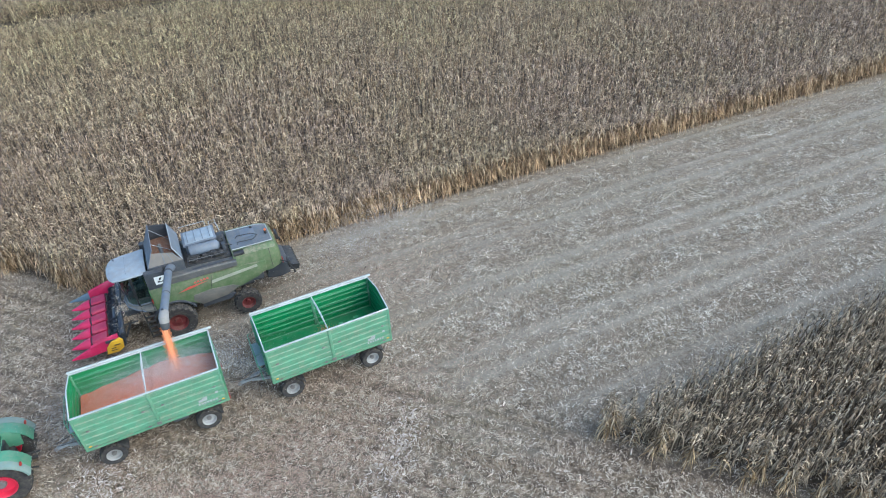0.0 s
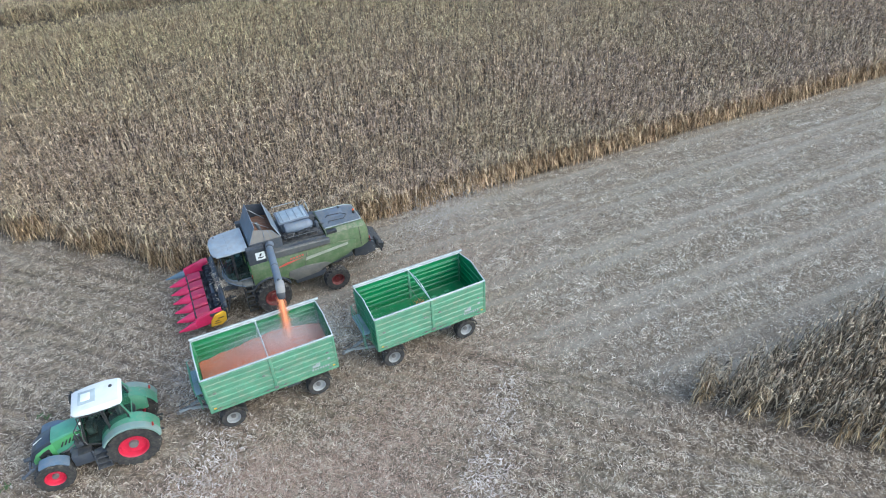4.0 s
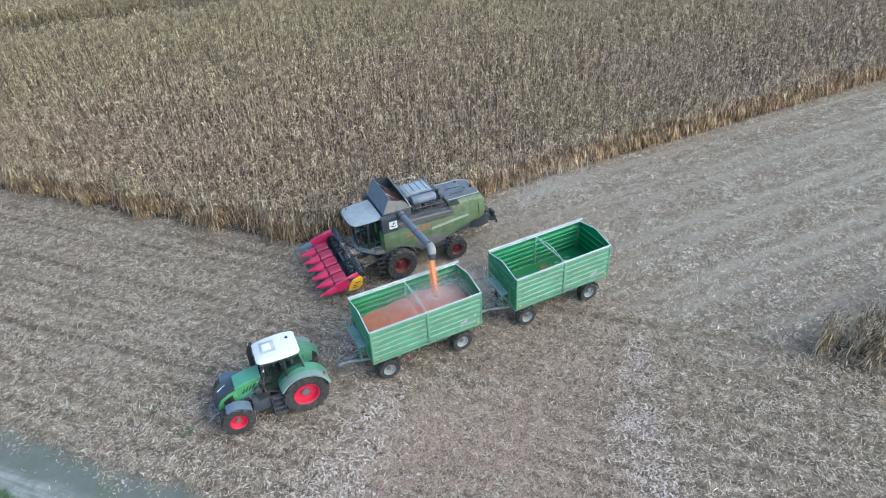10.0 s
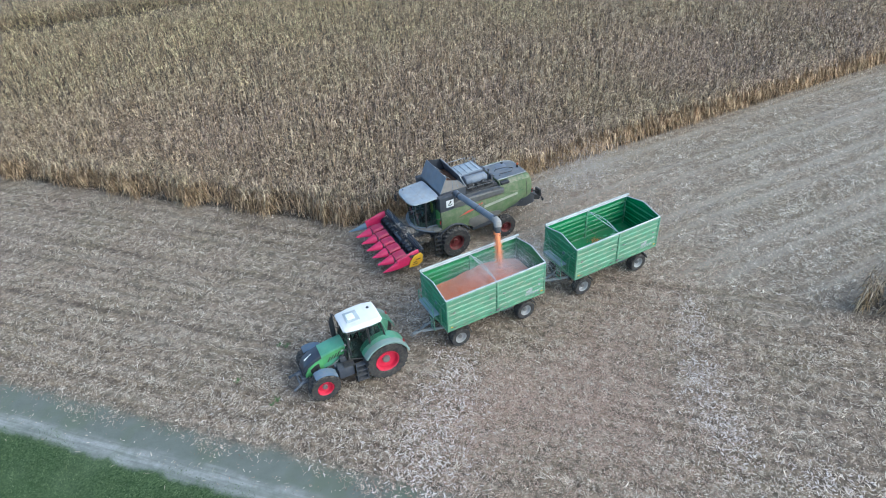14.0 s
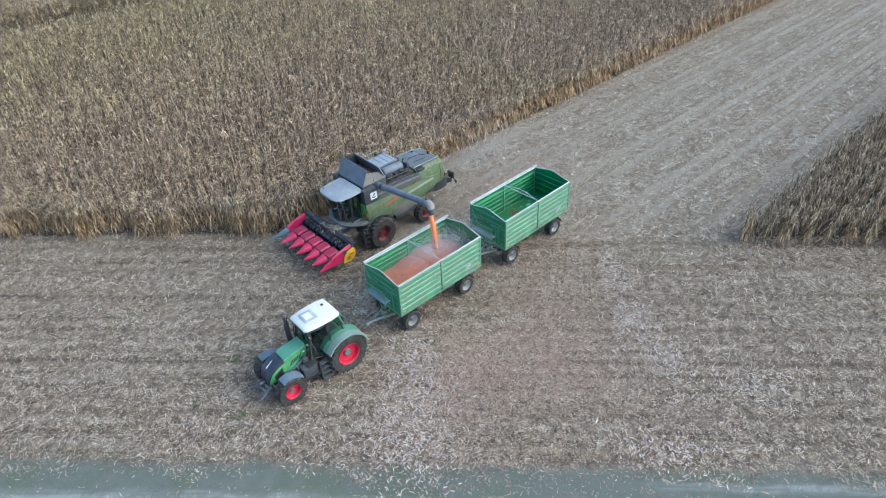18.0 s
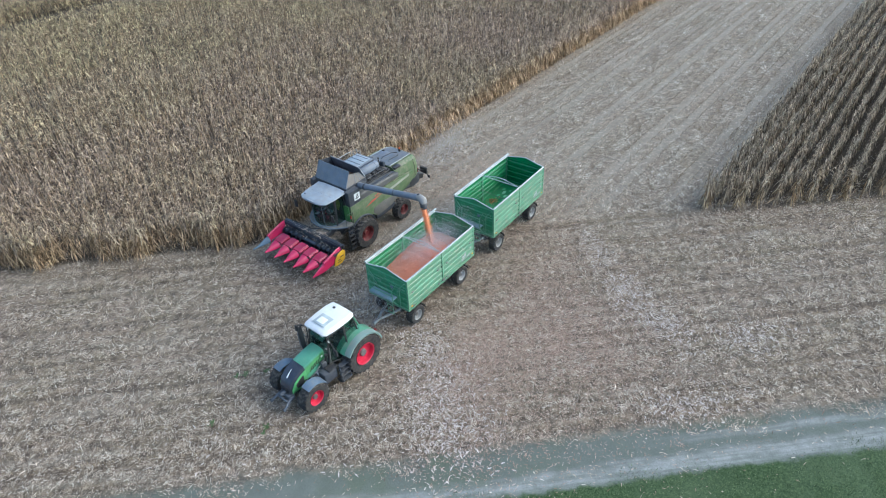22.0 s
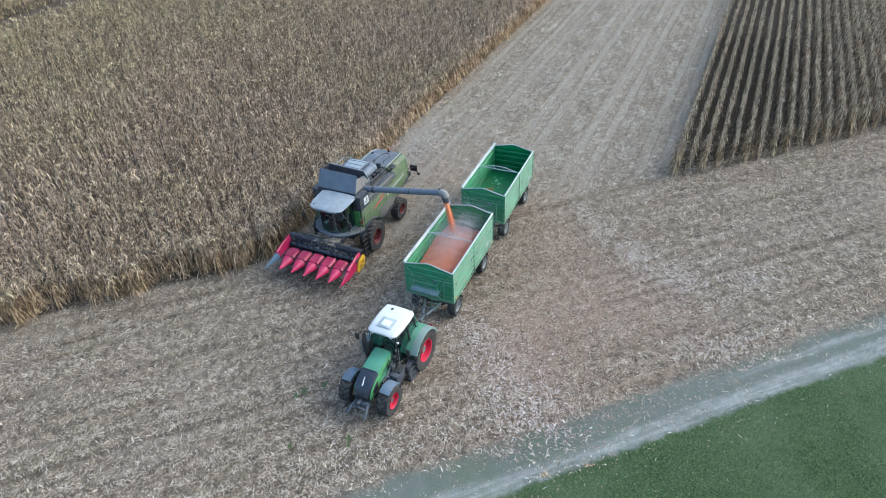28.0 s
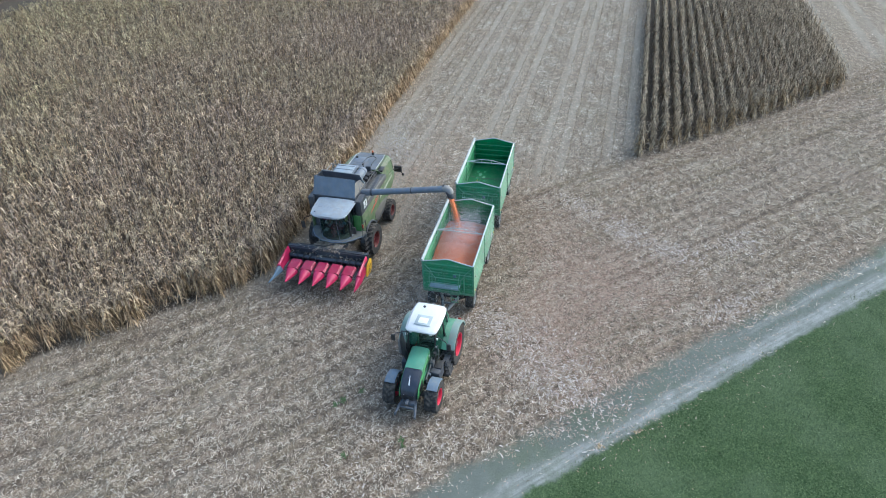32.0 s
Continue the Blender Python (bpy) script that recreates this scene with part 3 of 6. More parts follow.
RNG = np.random.default_rng(7)


def rows_of(y0, y1, x0, x1, step, rng, gap=0.78):
    """Plant places in drilled rows along x."""
    out = []
    for y in np.arange(y0, y1, gap):
        x = np.arange(x0, x1, step)
        x = x + rng.normal(0, 0.05, len(x))
        keep = rng.uniform(0, 1, len(x)) > 0.04
        out.append(np.stack([x[keep], y + rng.normal(0, 0.045, keep.sum())], -1))
    return np.concatenate(out)


def maize_field(name, label, near, far, rng, tight=None, rim=None, front=None, mats=None):
    groups = []
    if rim is not None:
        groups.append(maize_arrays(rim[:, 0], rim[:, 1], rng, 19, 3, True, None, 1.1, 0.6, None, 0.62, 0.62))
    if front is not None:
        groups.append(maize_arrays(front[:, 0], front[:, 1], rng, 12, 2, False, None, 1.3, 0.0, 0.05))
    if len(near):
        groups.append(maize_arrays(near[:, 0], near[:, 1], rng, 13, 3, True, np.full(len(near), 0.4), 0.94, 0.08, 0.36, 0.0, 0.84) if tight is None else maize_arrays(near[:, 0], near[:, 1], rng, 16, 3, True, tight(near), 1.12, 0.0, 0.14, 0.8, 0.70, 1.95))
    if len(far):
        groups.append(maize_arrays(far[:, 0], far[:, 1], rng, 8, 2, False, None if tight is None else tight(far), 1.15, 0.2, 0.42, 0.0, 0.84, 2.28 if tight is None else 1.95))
    at, V, Q, T, QM, TM = 0, [], [], [], [], []
    for v, q, t, qm, tm in groups:
        V.append(v), Q.append(q + at), T.append(t + at), QM.append(qm), TM.append(tm)
        at += len(v)
    me = np_mesh(name, np.concatenate(V), np.concatenate(Q), np.concatenate(T), mats or (M_CORN_TOP, M_CORN_LOW), np.concatenate(QM), np.concatenate(TM))
    return tagged(new(name, me), label, "maize field", kind="stuff")


# the large stand: rows along x, cut off on the diagonal by the headland
p = rows_of(32.55, 90.4, -70, 92, 0.21, RNG)
p = p[p[:, 1] < 85.9 - 0.09 * (p[:, 0] + 2.0)]
edge = 25.9 + 0.5 * np.sin(p[:, 0] * 1.7) + RNG.normal(0, 0.15, len(p))
p = p[(p[:, 0] + p[:, 1] > edge) & (p[:, 0] > -62 + 0.0 * p[:, 1])]
p = p[~((p[:, 0] < -36) & (p[:, 1] < 60))]
depth_in = np.minimum(p[:, 1] - 32.5, (p[:, 0] + p[:, 1] - 25.9) * 0.7071)
close = (depth_in < 9) & (p[:, 0] < 30)
rim_main = p[(depth_in < 0.55) & (p[:, 0] < 9) & (p[:, 0] > -22)][::2][:170]
far_p = p[~close]
far_p = far_p[(far_p[:, 0] - 0.6 * far_p[:, 1] > -85)]
far_p = far_p[RNG.uniform(0, 1, len(far_p)) < np.where(far_p[:, 1] > 84.0 - 0.09 * (far_p[:, 0] + 2.0), 1.0, np.where(far_p[:, 1] > 62, 0.64, 0.84))]
rim_p = p[(depth_in < 0.95) & (p[:, 0] < 62)]
rim_p = np.concatenate([rim_p, rim_p + RNG.normal(0, 0.09, rim_p.shape)])
field_main = maize_field("maize_field", "tall ripe dry brown maize standing in dense rows", p[close & (depth_in >= 0.95)], far_p, RNG, None, rim_p, p[(p[:, 1] > 84.4 - 0.09 * (p[:, 0] + 2.0)) & (p[:, 0] > -62) & (p[:, 0] < 30)] + [0.1, 0.2])

# the small block across the lane
q2 = rows_of(12.48 - 19 * 0.82, 12.7, 11.0, 66, 0.16, RNG, 0.82)
edge2 = 24.5 - 0.8 * np.clip((12.5 - q2[:, 1]) / 3.0, 0, 1) + RNG.normal(0, 0.16, len(q2))
keep2 = q2[:, 0] + q2[:, 1] > edge2
q2 = q2[keep2]
close2 = q2[:, 0] < 42
field_small = maize_field("maize_field", "narrow block of dry maize left standing in clear rows", q2[close2], q2[~close2], RNG, lambda s: np.clip(0.88 + s[:, 1] / 60.0, 0.86, 0.97), None, None, (M_CORN_GREY, M_CORN_GREY))

# the stand beyond the far gap
q3 = rows_of(93.4, 109, -45, 40, 0.42, RNG)
q3 = q3[q3[:, 1] > 94.6 - 0.09 * (q3[:, 0] + 2.0)]
q3_front = q3[q3[:, 1] < 96.2 - 0.09 * (q3[:, 0] + 2.0)]
maize_field("maize_field", "distant stand of dry maize beyond a bare gap", np.zeros((0, 2)), q3, RNG, None, None, np.concatenate([q3_front, q3_front + [0.17, 0.1]]))


def litter_density(x, y):
    """How thickly the harvested ground is covered: bands along the rows, loose clumps, little on the track."""
    u = x + y
    lane = 1 / (1 + np.exp(-(u - 25.5) * 1.5))
    w = np.where(lane > 0.5, y - 14.7, u * 0.7071 - 3.4)
    d = np.minimum(np.abs((w + 2.25) % 4.5 - 2.25), np.abs((w - 3.1 + 2.25) % 4.5 - 2.25))
    band = np.exp(-(d / np.where(lane > 0.5, 0.45, 0.25)) ** 2)
    row = np.where(lane > 0.5, np.cos(2 * np.pi * y / 0.75), np.cos(2 * np.pi * u * 0.7071 / 0.8))
    clump = np.sin(x * 0.9 + 1.3 * np.sin(y * 0.7)) * np.sin(y * 0.8 + np.sin(x * 0.6))
    streak = np.sin(u * 3.1 + 0.5 * np.sin((x - y) * 0.13)) * np.sin(u * 1.27 + 0.8 * np.sin((x - y) * 0.07))
    dens = 0.66 - np.where(lane > 0.5, 0.42, 0.26) * band + np.where(lane > 0.5, 0.08, 0.17) * row + 0.05 * clump - np.where(lane > 0.5, 0.0, 0.3) * np.clip(streak, 0, 1)
    dens = np.where(u < 4.5, dens * np.clip((u + 0.45 * np.sin(x * 1.3) + 0.25 * np.sin(x * 3.7) - 1.9 - 0.9 * np.exp(-((x - y + 17) / 4.5) ** 2)) / 1.3, 0.025, 1), dens)
    dens = np.where((y > 32.6) & (u > 27.4), 0.05, dens)
    dens = np.where((y < 12.4) & (u > 25.0) & (y > -4.2), 0.08, dens)
    return dens * np.clip(1.3 - np.hypot(x + 12, y - 10) / 70, 0.25, 1) * (u > 0.3)


def scatter(n, rng):
    xs, ys, have = [], [], 0
    while have < n:
        x, y = rng.uniform(-46, 70, n), rng.uniform(-16, 66, n)
        ok = (rng.uniform(0, 1, n) < litter_density(x, y)) & (y - x < 84) & ((y < 41) | (x + y < 28))
        xs.append(x[ok]), ys.append(y[ok])
        have += ok.sum()
    return np.concatenate(xs)[:n], np.concatenate(ys)[:n]


def litter(n, chips, rng):
    """Husks, leaf scraps and stalk pieces strewn over the harvested ground, thicker in bands along the rows."""
    x, y = scatter(n, rng)
    big = rng.uniform(0, 1, n)
    length = np.where(big > 0.85, rng.uniform(0.24, 0.46, n), rng.uniform(0.10, 0.28, n))
    width = np.where(big > 0.95, rng.uniform(0.020, 0.032, n), rng.uniform(0.009, 0.019, n))
    base = np.stack([x, y, rng.uniform(0.0, 0.05, n)], -1)
    v, q, t = strips(base, rng.uniform(0, 2 * np.pi, n), length, width, rng.uniform(0.0, 0.5, n), rng.uniform(0.0, 0.5, n), rng.normal(0, 0.7, n), 2, rng)
    x, y = scatter(chips, rng)
    base = np.stack([x, y, rng.uniform(0.0, 0.03, chips)], -1)
    v2, q2_, t2 = strips(base, rng.uniform(0, 2 * np.pi, chips), rng.uniform(0.09, 0.24, chips), rng.uniform(0.013, 0.028, chips), rng.uniform(0.0, 0.5, chips), rng.uniform(0.0, 0.4, chips), rng.normal(0, 0.4, chips), 1, rng)
    V, Q, T, _, _ = join_arrays([(v, q, t, 0), (v2, q2_, t2, 0)])
    return tagged(new("maize_litter", np_mesh("maize_litter", V, Q, T, (M_LITTER,))), "pale husks, leaves and stalk pieces strewn over the soil", "crop residue", kind="stuff")


def white_litter(spots, rng):
    """Drifts of bleached husks where the machines turned."""
    xs, ys = [], []
    for cx, cy, sx, sy, turn, n in spots:
        a, b = rng.normal(0, sx, n), rng.normal(0, sy, n)
        xs.append(cx + a * math.cos(turn) - b * math.sin(turn))
        ys.append(cy + a * math.sin(turn) + b * math.cos(turn))
    x, y = np.concatenate(xs), np.concatenate(ys)
    m = len(x)
    base = np.stack([x, y, rng.uniform(0.03, 0.07, m)], -1)
    v, q, t = strips(base, rng.uniform(0, 2 * np.pi, m), rng.uniform(0.12, 0.32, m), rng.uniform(0.016, 0.034, m), rng.uniform(0.0, 0.5, m), rng.uniform(0.0, 0.4, m), rng.normal(0, 0.6, m), 2, rng)
    m_white = island_mat("bleached_husk", [(0.35, 0.289, 0.244), (0.50, 0.429, 0.372), (0.70, 0.627, 0.563)], 0.8)
    return tagged(new("bleached_husks", np_mesh("bleached_husks", v, q, t, (m_white,))), "drifts of bleached white maize husks on the ground", "crop residue", kind="stuff")


def stubble(rng):
    pts = []
    for y in np.arange(12.9, 32.4, 0.75):
        x = np.arange(-6, 75, 0.19)
        pts.append(np.stack([x + rng.normal(0, 0.05, len(x)), np.full(len(x), y) + rng.normal(0, 0.04, len(x))], -1)[x + y > 25.5])
    for v in np.arange(5.2, 25.5, 0.75 * 1.41421):
        s = np.arange(-45, 40, 0.19)
        pts.append(np.stack([s * 0.7071 + v / 2, -s * 0.7071 + v / 2], -1) + rng.normal(0, 0.045, (len(s), 2)))
    p = np.concatenate(pts)
    p = p[(rng.uniform(0, 1, len(p)) > 0.35) & (p[:, 1] > -16) & (p[:, 1] < 56)]
    n = len(p)
    h = rng.uniform(0.06, 0.2, n)
    lean = rng.normal(0, 0.05, (n, 2))
    a = np.array([0, 2 * np.pi / 3, 4 * np.pi / 3])
    r = 0.014
    low = np.stack([p[:, 0:1] + r * np.cos(a), p[:, 1:2] + r * np.sin(a), np.full((n, 3), -0.03)], -1)
    top = np.stack([p[:, 0:1] + lean[:, 0:1] + r * np.cos(a), p[:, 1:2] + lean[:, 1:2] + r * np.sin(a), np.repeat(h[:, None], 3, 1)], -1)
    v = np.concatenate([low, top], 1).reshape(-1, 3)
    off = (np.arange(n) * 6)[:, None]
    q = np.concatenate([off + np.array([[i, (i + 1) % 3, 3 + (i + 1) % 3, 3 + i]]) for i in range(3)], 0)
    t = off + np.array([[3, 4, 5]])
    return tagged(new("maize_stubble", np_mesh("maize_stubble", v, q, t, (M_STUB,))), "rows of short cut maize stubs in the soil", "stubble", kind="stuff")


def grass(n, rng):
    x, y = rng.uniform(-48, 22, n * 3), rng.uniform(-20, 46, n * 3)
    u = x + y + 0.5 * np.sin(x * 1.1) + 0.3 * np.sin(x * 2.7 + 1)
    keep = (u < rng.normal(-0.12, 0.2, len(u))) & (u > -24)
    x, y = x[keep][:n], y[keep][:n]
    m = len(x)
    base = np.stack([x, y, np.full(m, -0.02)], -1)
    v, q, t = strips(base, rng.uniform(0, 2 * np.pi, m), rng.uniform(0.07, 0.17, m), rng.uniform(0.01, 0.022, m), rng.uniform(0.5, 1.4, m), rng.uniform(0.2, 0.6, m), rng.normal(0, 0.5, m), 1, rng)
    return tagged(new("grass_verge", np_mesh("grass_verge", v, q, t, (M_GRASS,))), "short green grass beside the earth track", "grass", kind="stuff")


litter(120000, 330000, RNG)
white_litter([(-8.6, 17.4, 2.0, 1.0, 0.91, 760), (-10.5, 14.9, 1.4, 1.1, 0.91, 520), (4.4, 15.9, 1.3, 0.45, 0.83, 260), (2.0, 13.0, 0.9, 0.6, 0.86, 420), (0.7, 10.2, 1.0, 0.6, 1.1, 360), (2.4, 6.6, 1.0, 0.6, 2.4, 260), (-7.0, 19.2, 0.9, 0.6, 0.91, 220), (-3.2, 7.4, 1.4, 0.5, 2.36, 300), (-14.5, 19.5, 3.0, 1.0, 2.3, 250), (-13.2, 13.3, 0.5, 0.15, 2.36, 16)], RNG)

def lane_husks(n, rng):
    """Pale husks lying in loose clumps between the wheel lanes of the cut strip."""
    x, y = rng.uniform(-8, 78, n * 6), rng.uniform(12.8, 32.2, n * 6)
    w = y - 14.7
    d = np.minimum(np.abs((w + 2.25) % 4.5 - 2.25), np.abs((w - 3.1 + 2.25) % 4.5 - 2.25))
    clump = np.sin(x * 1.1 + 1.7 * np.sin(y * 1.3)) * np.sin(y * 1.9 + 1.2 * np.sin(x * 0.8))
    dens = np.clip((d - 0.3) / 0.6, 0.16, 1) * np.clip(0.5 + 0.8 * clump, 0.08, 1)
    ok = (rng.uniform(0, 1, n * 6) < dens) & (x + y > 25.0)
    x, y = x[ok][:n], y[ok][:n]
    m = len(x)
    base = np.stack([x, y, rng.uniform(0.02, 0.06, m)], -1)
    v, q, t = strips(base, rng.uniform(0, 2 * np.pi, m), rng.uniform(0.12, 0.30, m), rng.uniform(0.022, 0.05, m), rng.uniform(0.0, 0.5, m), rng.uniform(0.0, 0.4, m), rng.normal(0, 0.5, m), 1, rng)
    m_pale = island_mat("pale_husk", [(0.22, 0.186, 0.142), (0.45, 0.394, 0.310), (0.80, 0.725, 0.61)], 0.8, clump=(1.5, 0.6, 1.35))
    return tagged(new("pale_husks", np_mesh("pale_husks", v, q, t, (m_pale,))), "pale husks lying in clumps on the cut strip", "crop residue", kind="stuff")



def chaff(spots, rng):
    """Pinkish bee's-wing chaff blown down beside the trailers."""
    xs, ys = [], []
    for cx, cy, sx, sy, turn, n in spots:
        a, b = rng.normal(0, sx, n), rng.normal(0, sy, n)
        xs.append(cx + a * math.cos(turn) - b * math.sin(turn))
        ys.append(cy + a * math.sin(turn) + b * math.cos(turn))
    x, y = np.concatenate(xs), np.concatenate(ys)
    m = len(x)
    base = np.stack([x, y, rng.uniform(0.02, 0.06, m)], -1)
    v, q, t = strips(base, rng.uniform(0, 2 * np.pi, m), rng.uniform(0.07, 0.22, m), rng.uniform(0.014, 0.034, m), rng.uniform(0.0, 0.4, m), rng.uniform(0.0, 0.4, m), rng.normal(0, 0.5, m), 1, rng)
    return tagged(new("chaff", np_mesh("chaff", v, q, t, (M_CHAFF,))), "pinkish maize chaff blown over the ground beside the trailers", "crop residue", kind="stuff")


chaff([(-4.5, 13.0, 4.5, 2.6, -0.75, 11000), (0.5, 14.5, 4.0, 2.5, -0.4, 4500), (-9.0, 16.0, 2.2, 1.4, 0.9, 4000), (-1.5, 17.0, 3.2, 1.5, 0.2, 6800), (-3.0, 13.5, 1.8, 1.6, 0.0, 4600), (-6.8, 16.2, 1.6, 1.6, 0.0, 3200), (5.0, 19.0, 3.5, 1.6, 0.3, 4200), (4.5, 27.0, 3.4, 1.6, 0.0, 4200), (9.5, 26.0, 3.0, 2.0, 0.0, 2600), (-5.6, 17.6, 1.0, 0.9, 2.2, 1200)], RNG)
lane_husks(50000, RNG)


def headland_husks(n, rng):
    """Single pale husks strewn over the turning strip."""
    x, y = rng.uniform(-45, 24, n * 8), rng.uniform(-14, 56, n * 8)
    u = x + y
    clump = np.sin(x * 0.8 + 1.7 * np.sin(y * 0.9)) * np.sin(y * 1.1 + 1.2 * np.sin(x * 0.7))
    ok = (rng.uniform(0, 1, n * 8) < np.clip(0.42 + 0.35 * clump, 0.1, 1)) & (u > 3.8) & (u < 26) & (np.sin(u * 3.1 + 0.5 * np.sin((x - y) * 0.13)) * np.sin(u * 1.27 + 0.8 * np.sin((x - y) * 0.07)) < 0.35)
    x, y = x[ok][:n], y[ok][:n]
    # a few blown over the track and the grass edge
    s, off = rng.uniform(-30, 14, 120), rng.exponential(0.9, 120)
    x, y = np.concatenate([x, s + 0.6 - 0.5 * off]), np.concatenate([y, 0.6 - s - 0.5 * off])
    m = len(x)
    base = np.stack([x, y, rng.uniform(0.03, 0.07, m)], -1)
    v, q, t = strips(base, rng.uniform(0, 2 * np.pi, m), rng.uniform(0.12, 0.34, m), rng.uniform(0.012, 0.026, m), rng.uniform(0.0, 0.5, m), rng.uniform(0.0, 0.4, m), rng.normal(0, 0.5, m), 2, rng)
    m_pale = island_mat("straw_husk", [(0.34, 0.282, 0.210), (0.46, 0.394, 0.306), (0.62, 0.545, 0.444)], 0.8)
    return tagged(new("straw_husks", np_mesh("straw_husks", v, q, t, (m_pale,))), "single pale husks strewn over the turning strip", "crop residue", kind="stuff")


headland_husks(30000, RNG)
stubble(RNG)
grass(220000, RNG)


def weed(name, label, x, y, n, length, material, rng):
    """A tuft of single leaves round one root."""
    W = root(name, pose(x, y, 0), label, "weed", "weeds")
    for k in range(n):
        v, q, t = strips(np.array([[rng.normal(0, 0.06), rng.normal(0, 0.06), 0.0]]), rng.uniform(0, 2 * np.pi, 1), rng.uniform(0.6, 1.2, 1) * length, rng.uniform(0.10, 0.18, 1) * length, rng.uniform(0.4, 1.2, 1), rng.uniform(0.3, 0.8, 1), rng.normal(0, 0.4, 1), 3, rng)
        leaf = new("leaf", np_mesh("leaf", v, q, t, (material,)))
        leaf.parent = W


for wx, wy in ((-13.6, 24.65), (-12.9, 24.0), (-16.3, 23.5), (-15.0, 21.45), (-13.9, 24.9), (-15.25, 21.3)):
    weed("weed", "small fresh green weed growing among the litter", wx, wy, 14, 0.21, M_WEED, RNG)
for wx, wy in ((-13.4, 13.35), (-12.2, 11.9)):
    weed("dry_weed", "dead straw-coloured weed at the edge of the grass", wx, wy, 9, 0.25, M_STUB, RNG)


def maize_plants(field, spots, rng, mats):
    """Single plants along the open edges of a field."""
    kinds = []
    for k in range(8):
        v, q, t, qm, tm = maize_arrays(np.zeros(1), np.zeros(1), rng, 26, 3, True, None, 1.15, 0.62, 0.1, 0.6, 0.5)
        kinds.append(np_mesh("maize_plant", v, q, t, mats, qm, tm))
    for i, (x, y) in enumerate(spots):
        ob = new("maize_plant", kinds[i % 8])
        ob.parent = field
        ob.matrix_basis = pose(x, y, 0, rng.normal(0, 4), rng.normal(0, 4), rng.uniform(0, 360)) @ Matrix.Scale(rng.uniform(0.92, 1.06), 4)


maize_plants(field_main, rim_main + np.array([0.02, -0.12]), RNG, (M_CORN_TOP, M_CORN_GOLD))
rim_small = q2[((q2[:, 0] + q2[:, 1]) < edge2[keep2] + 0.45) ][:130]
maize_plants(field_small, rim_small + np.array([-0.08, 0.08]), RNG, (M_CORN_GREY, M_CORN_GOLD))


# ---- tractor: front towards -x, origin on the ground under the rear axle ----
def arc_band(c, r, a0, a1, y0, y1, thick, n=12, drop=0.0):
    """Curved guard over a wheel. drop: how far its outer lip folds down."""
    bm = bmesh.new()
    rings = []
    for k in range(n + 1):
        a = radians(a0 + (a1 - a0) * k / n)
        ca, sa = math.cos(a), math.sin(a)
        q = [(r, y0), (r + thick, y0), (r + thick, y1), (r, y1)]
        if drop:
            s = 1 if y1 > y0 else -1
            q = [(r, y0), (r + thick, y0), (r + thick, y1 - s * 0.05), (r + thick - 0.02, y1), (r - drop, y1), (r - drop, y1 - s * thick), (r - 0.01, y1 - s * 0.05)]
        rings.append([(c[0] + rr * ca, c[1] + y, c[2] + rr * sa) for rr, y in q])
    return loft(bm, rings)


def pane(corners, thick=0.012):
    bm = bmesh.new()
    p = [Vector(v) for v in corners]
    nrm = (p[1] - p[0]).cross(p[2] - p[0]).normalized() * thick
    return loft(bm, [p, [v + nrm for v in p]])


def glass_part(name, corners, parent):
    ob = part(name, pane(corners), M_GLASS, parent, smooth=0)
    ob.visible_shadow = False
    return ob


M_FENDER = surf("fender_green_paint", (0.075, 0.24, 0.15), 0.34, dust=0.3, coat=0.1)


M_LIFT = surf("linkage_paint", (0.085, 0.10, 0.125), 0.5, dust=0.3)


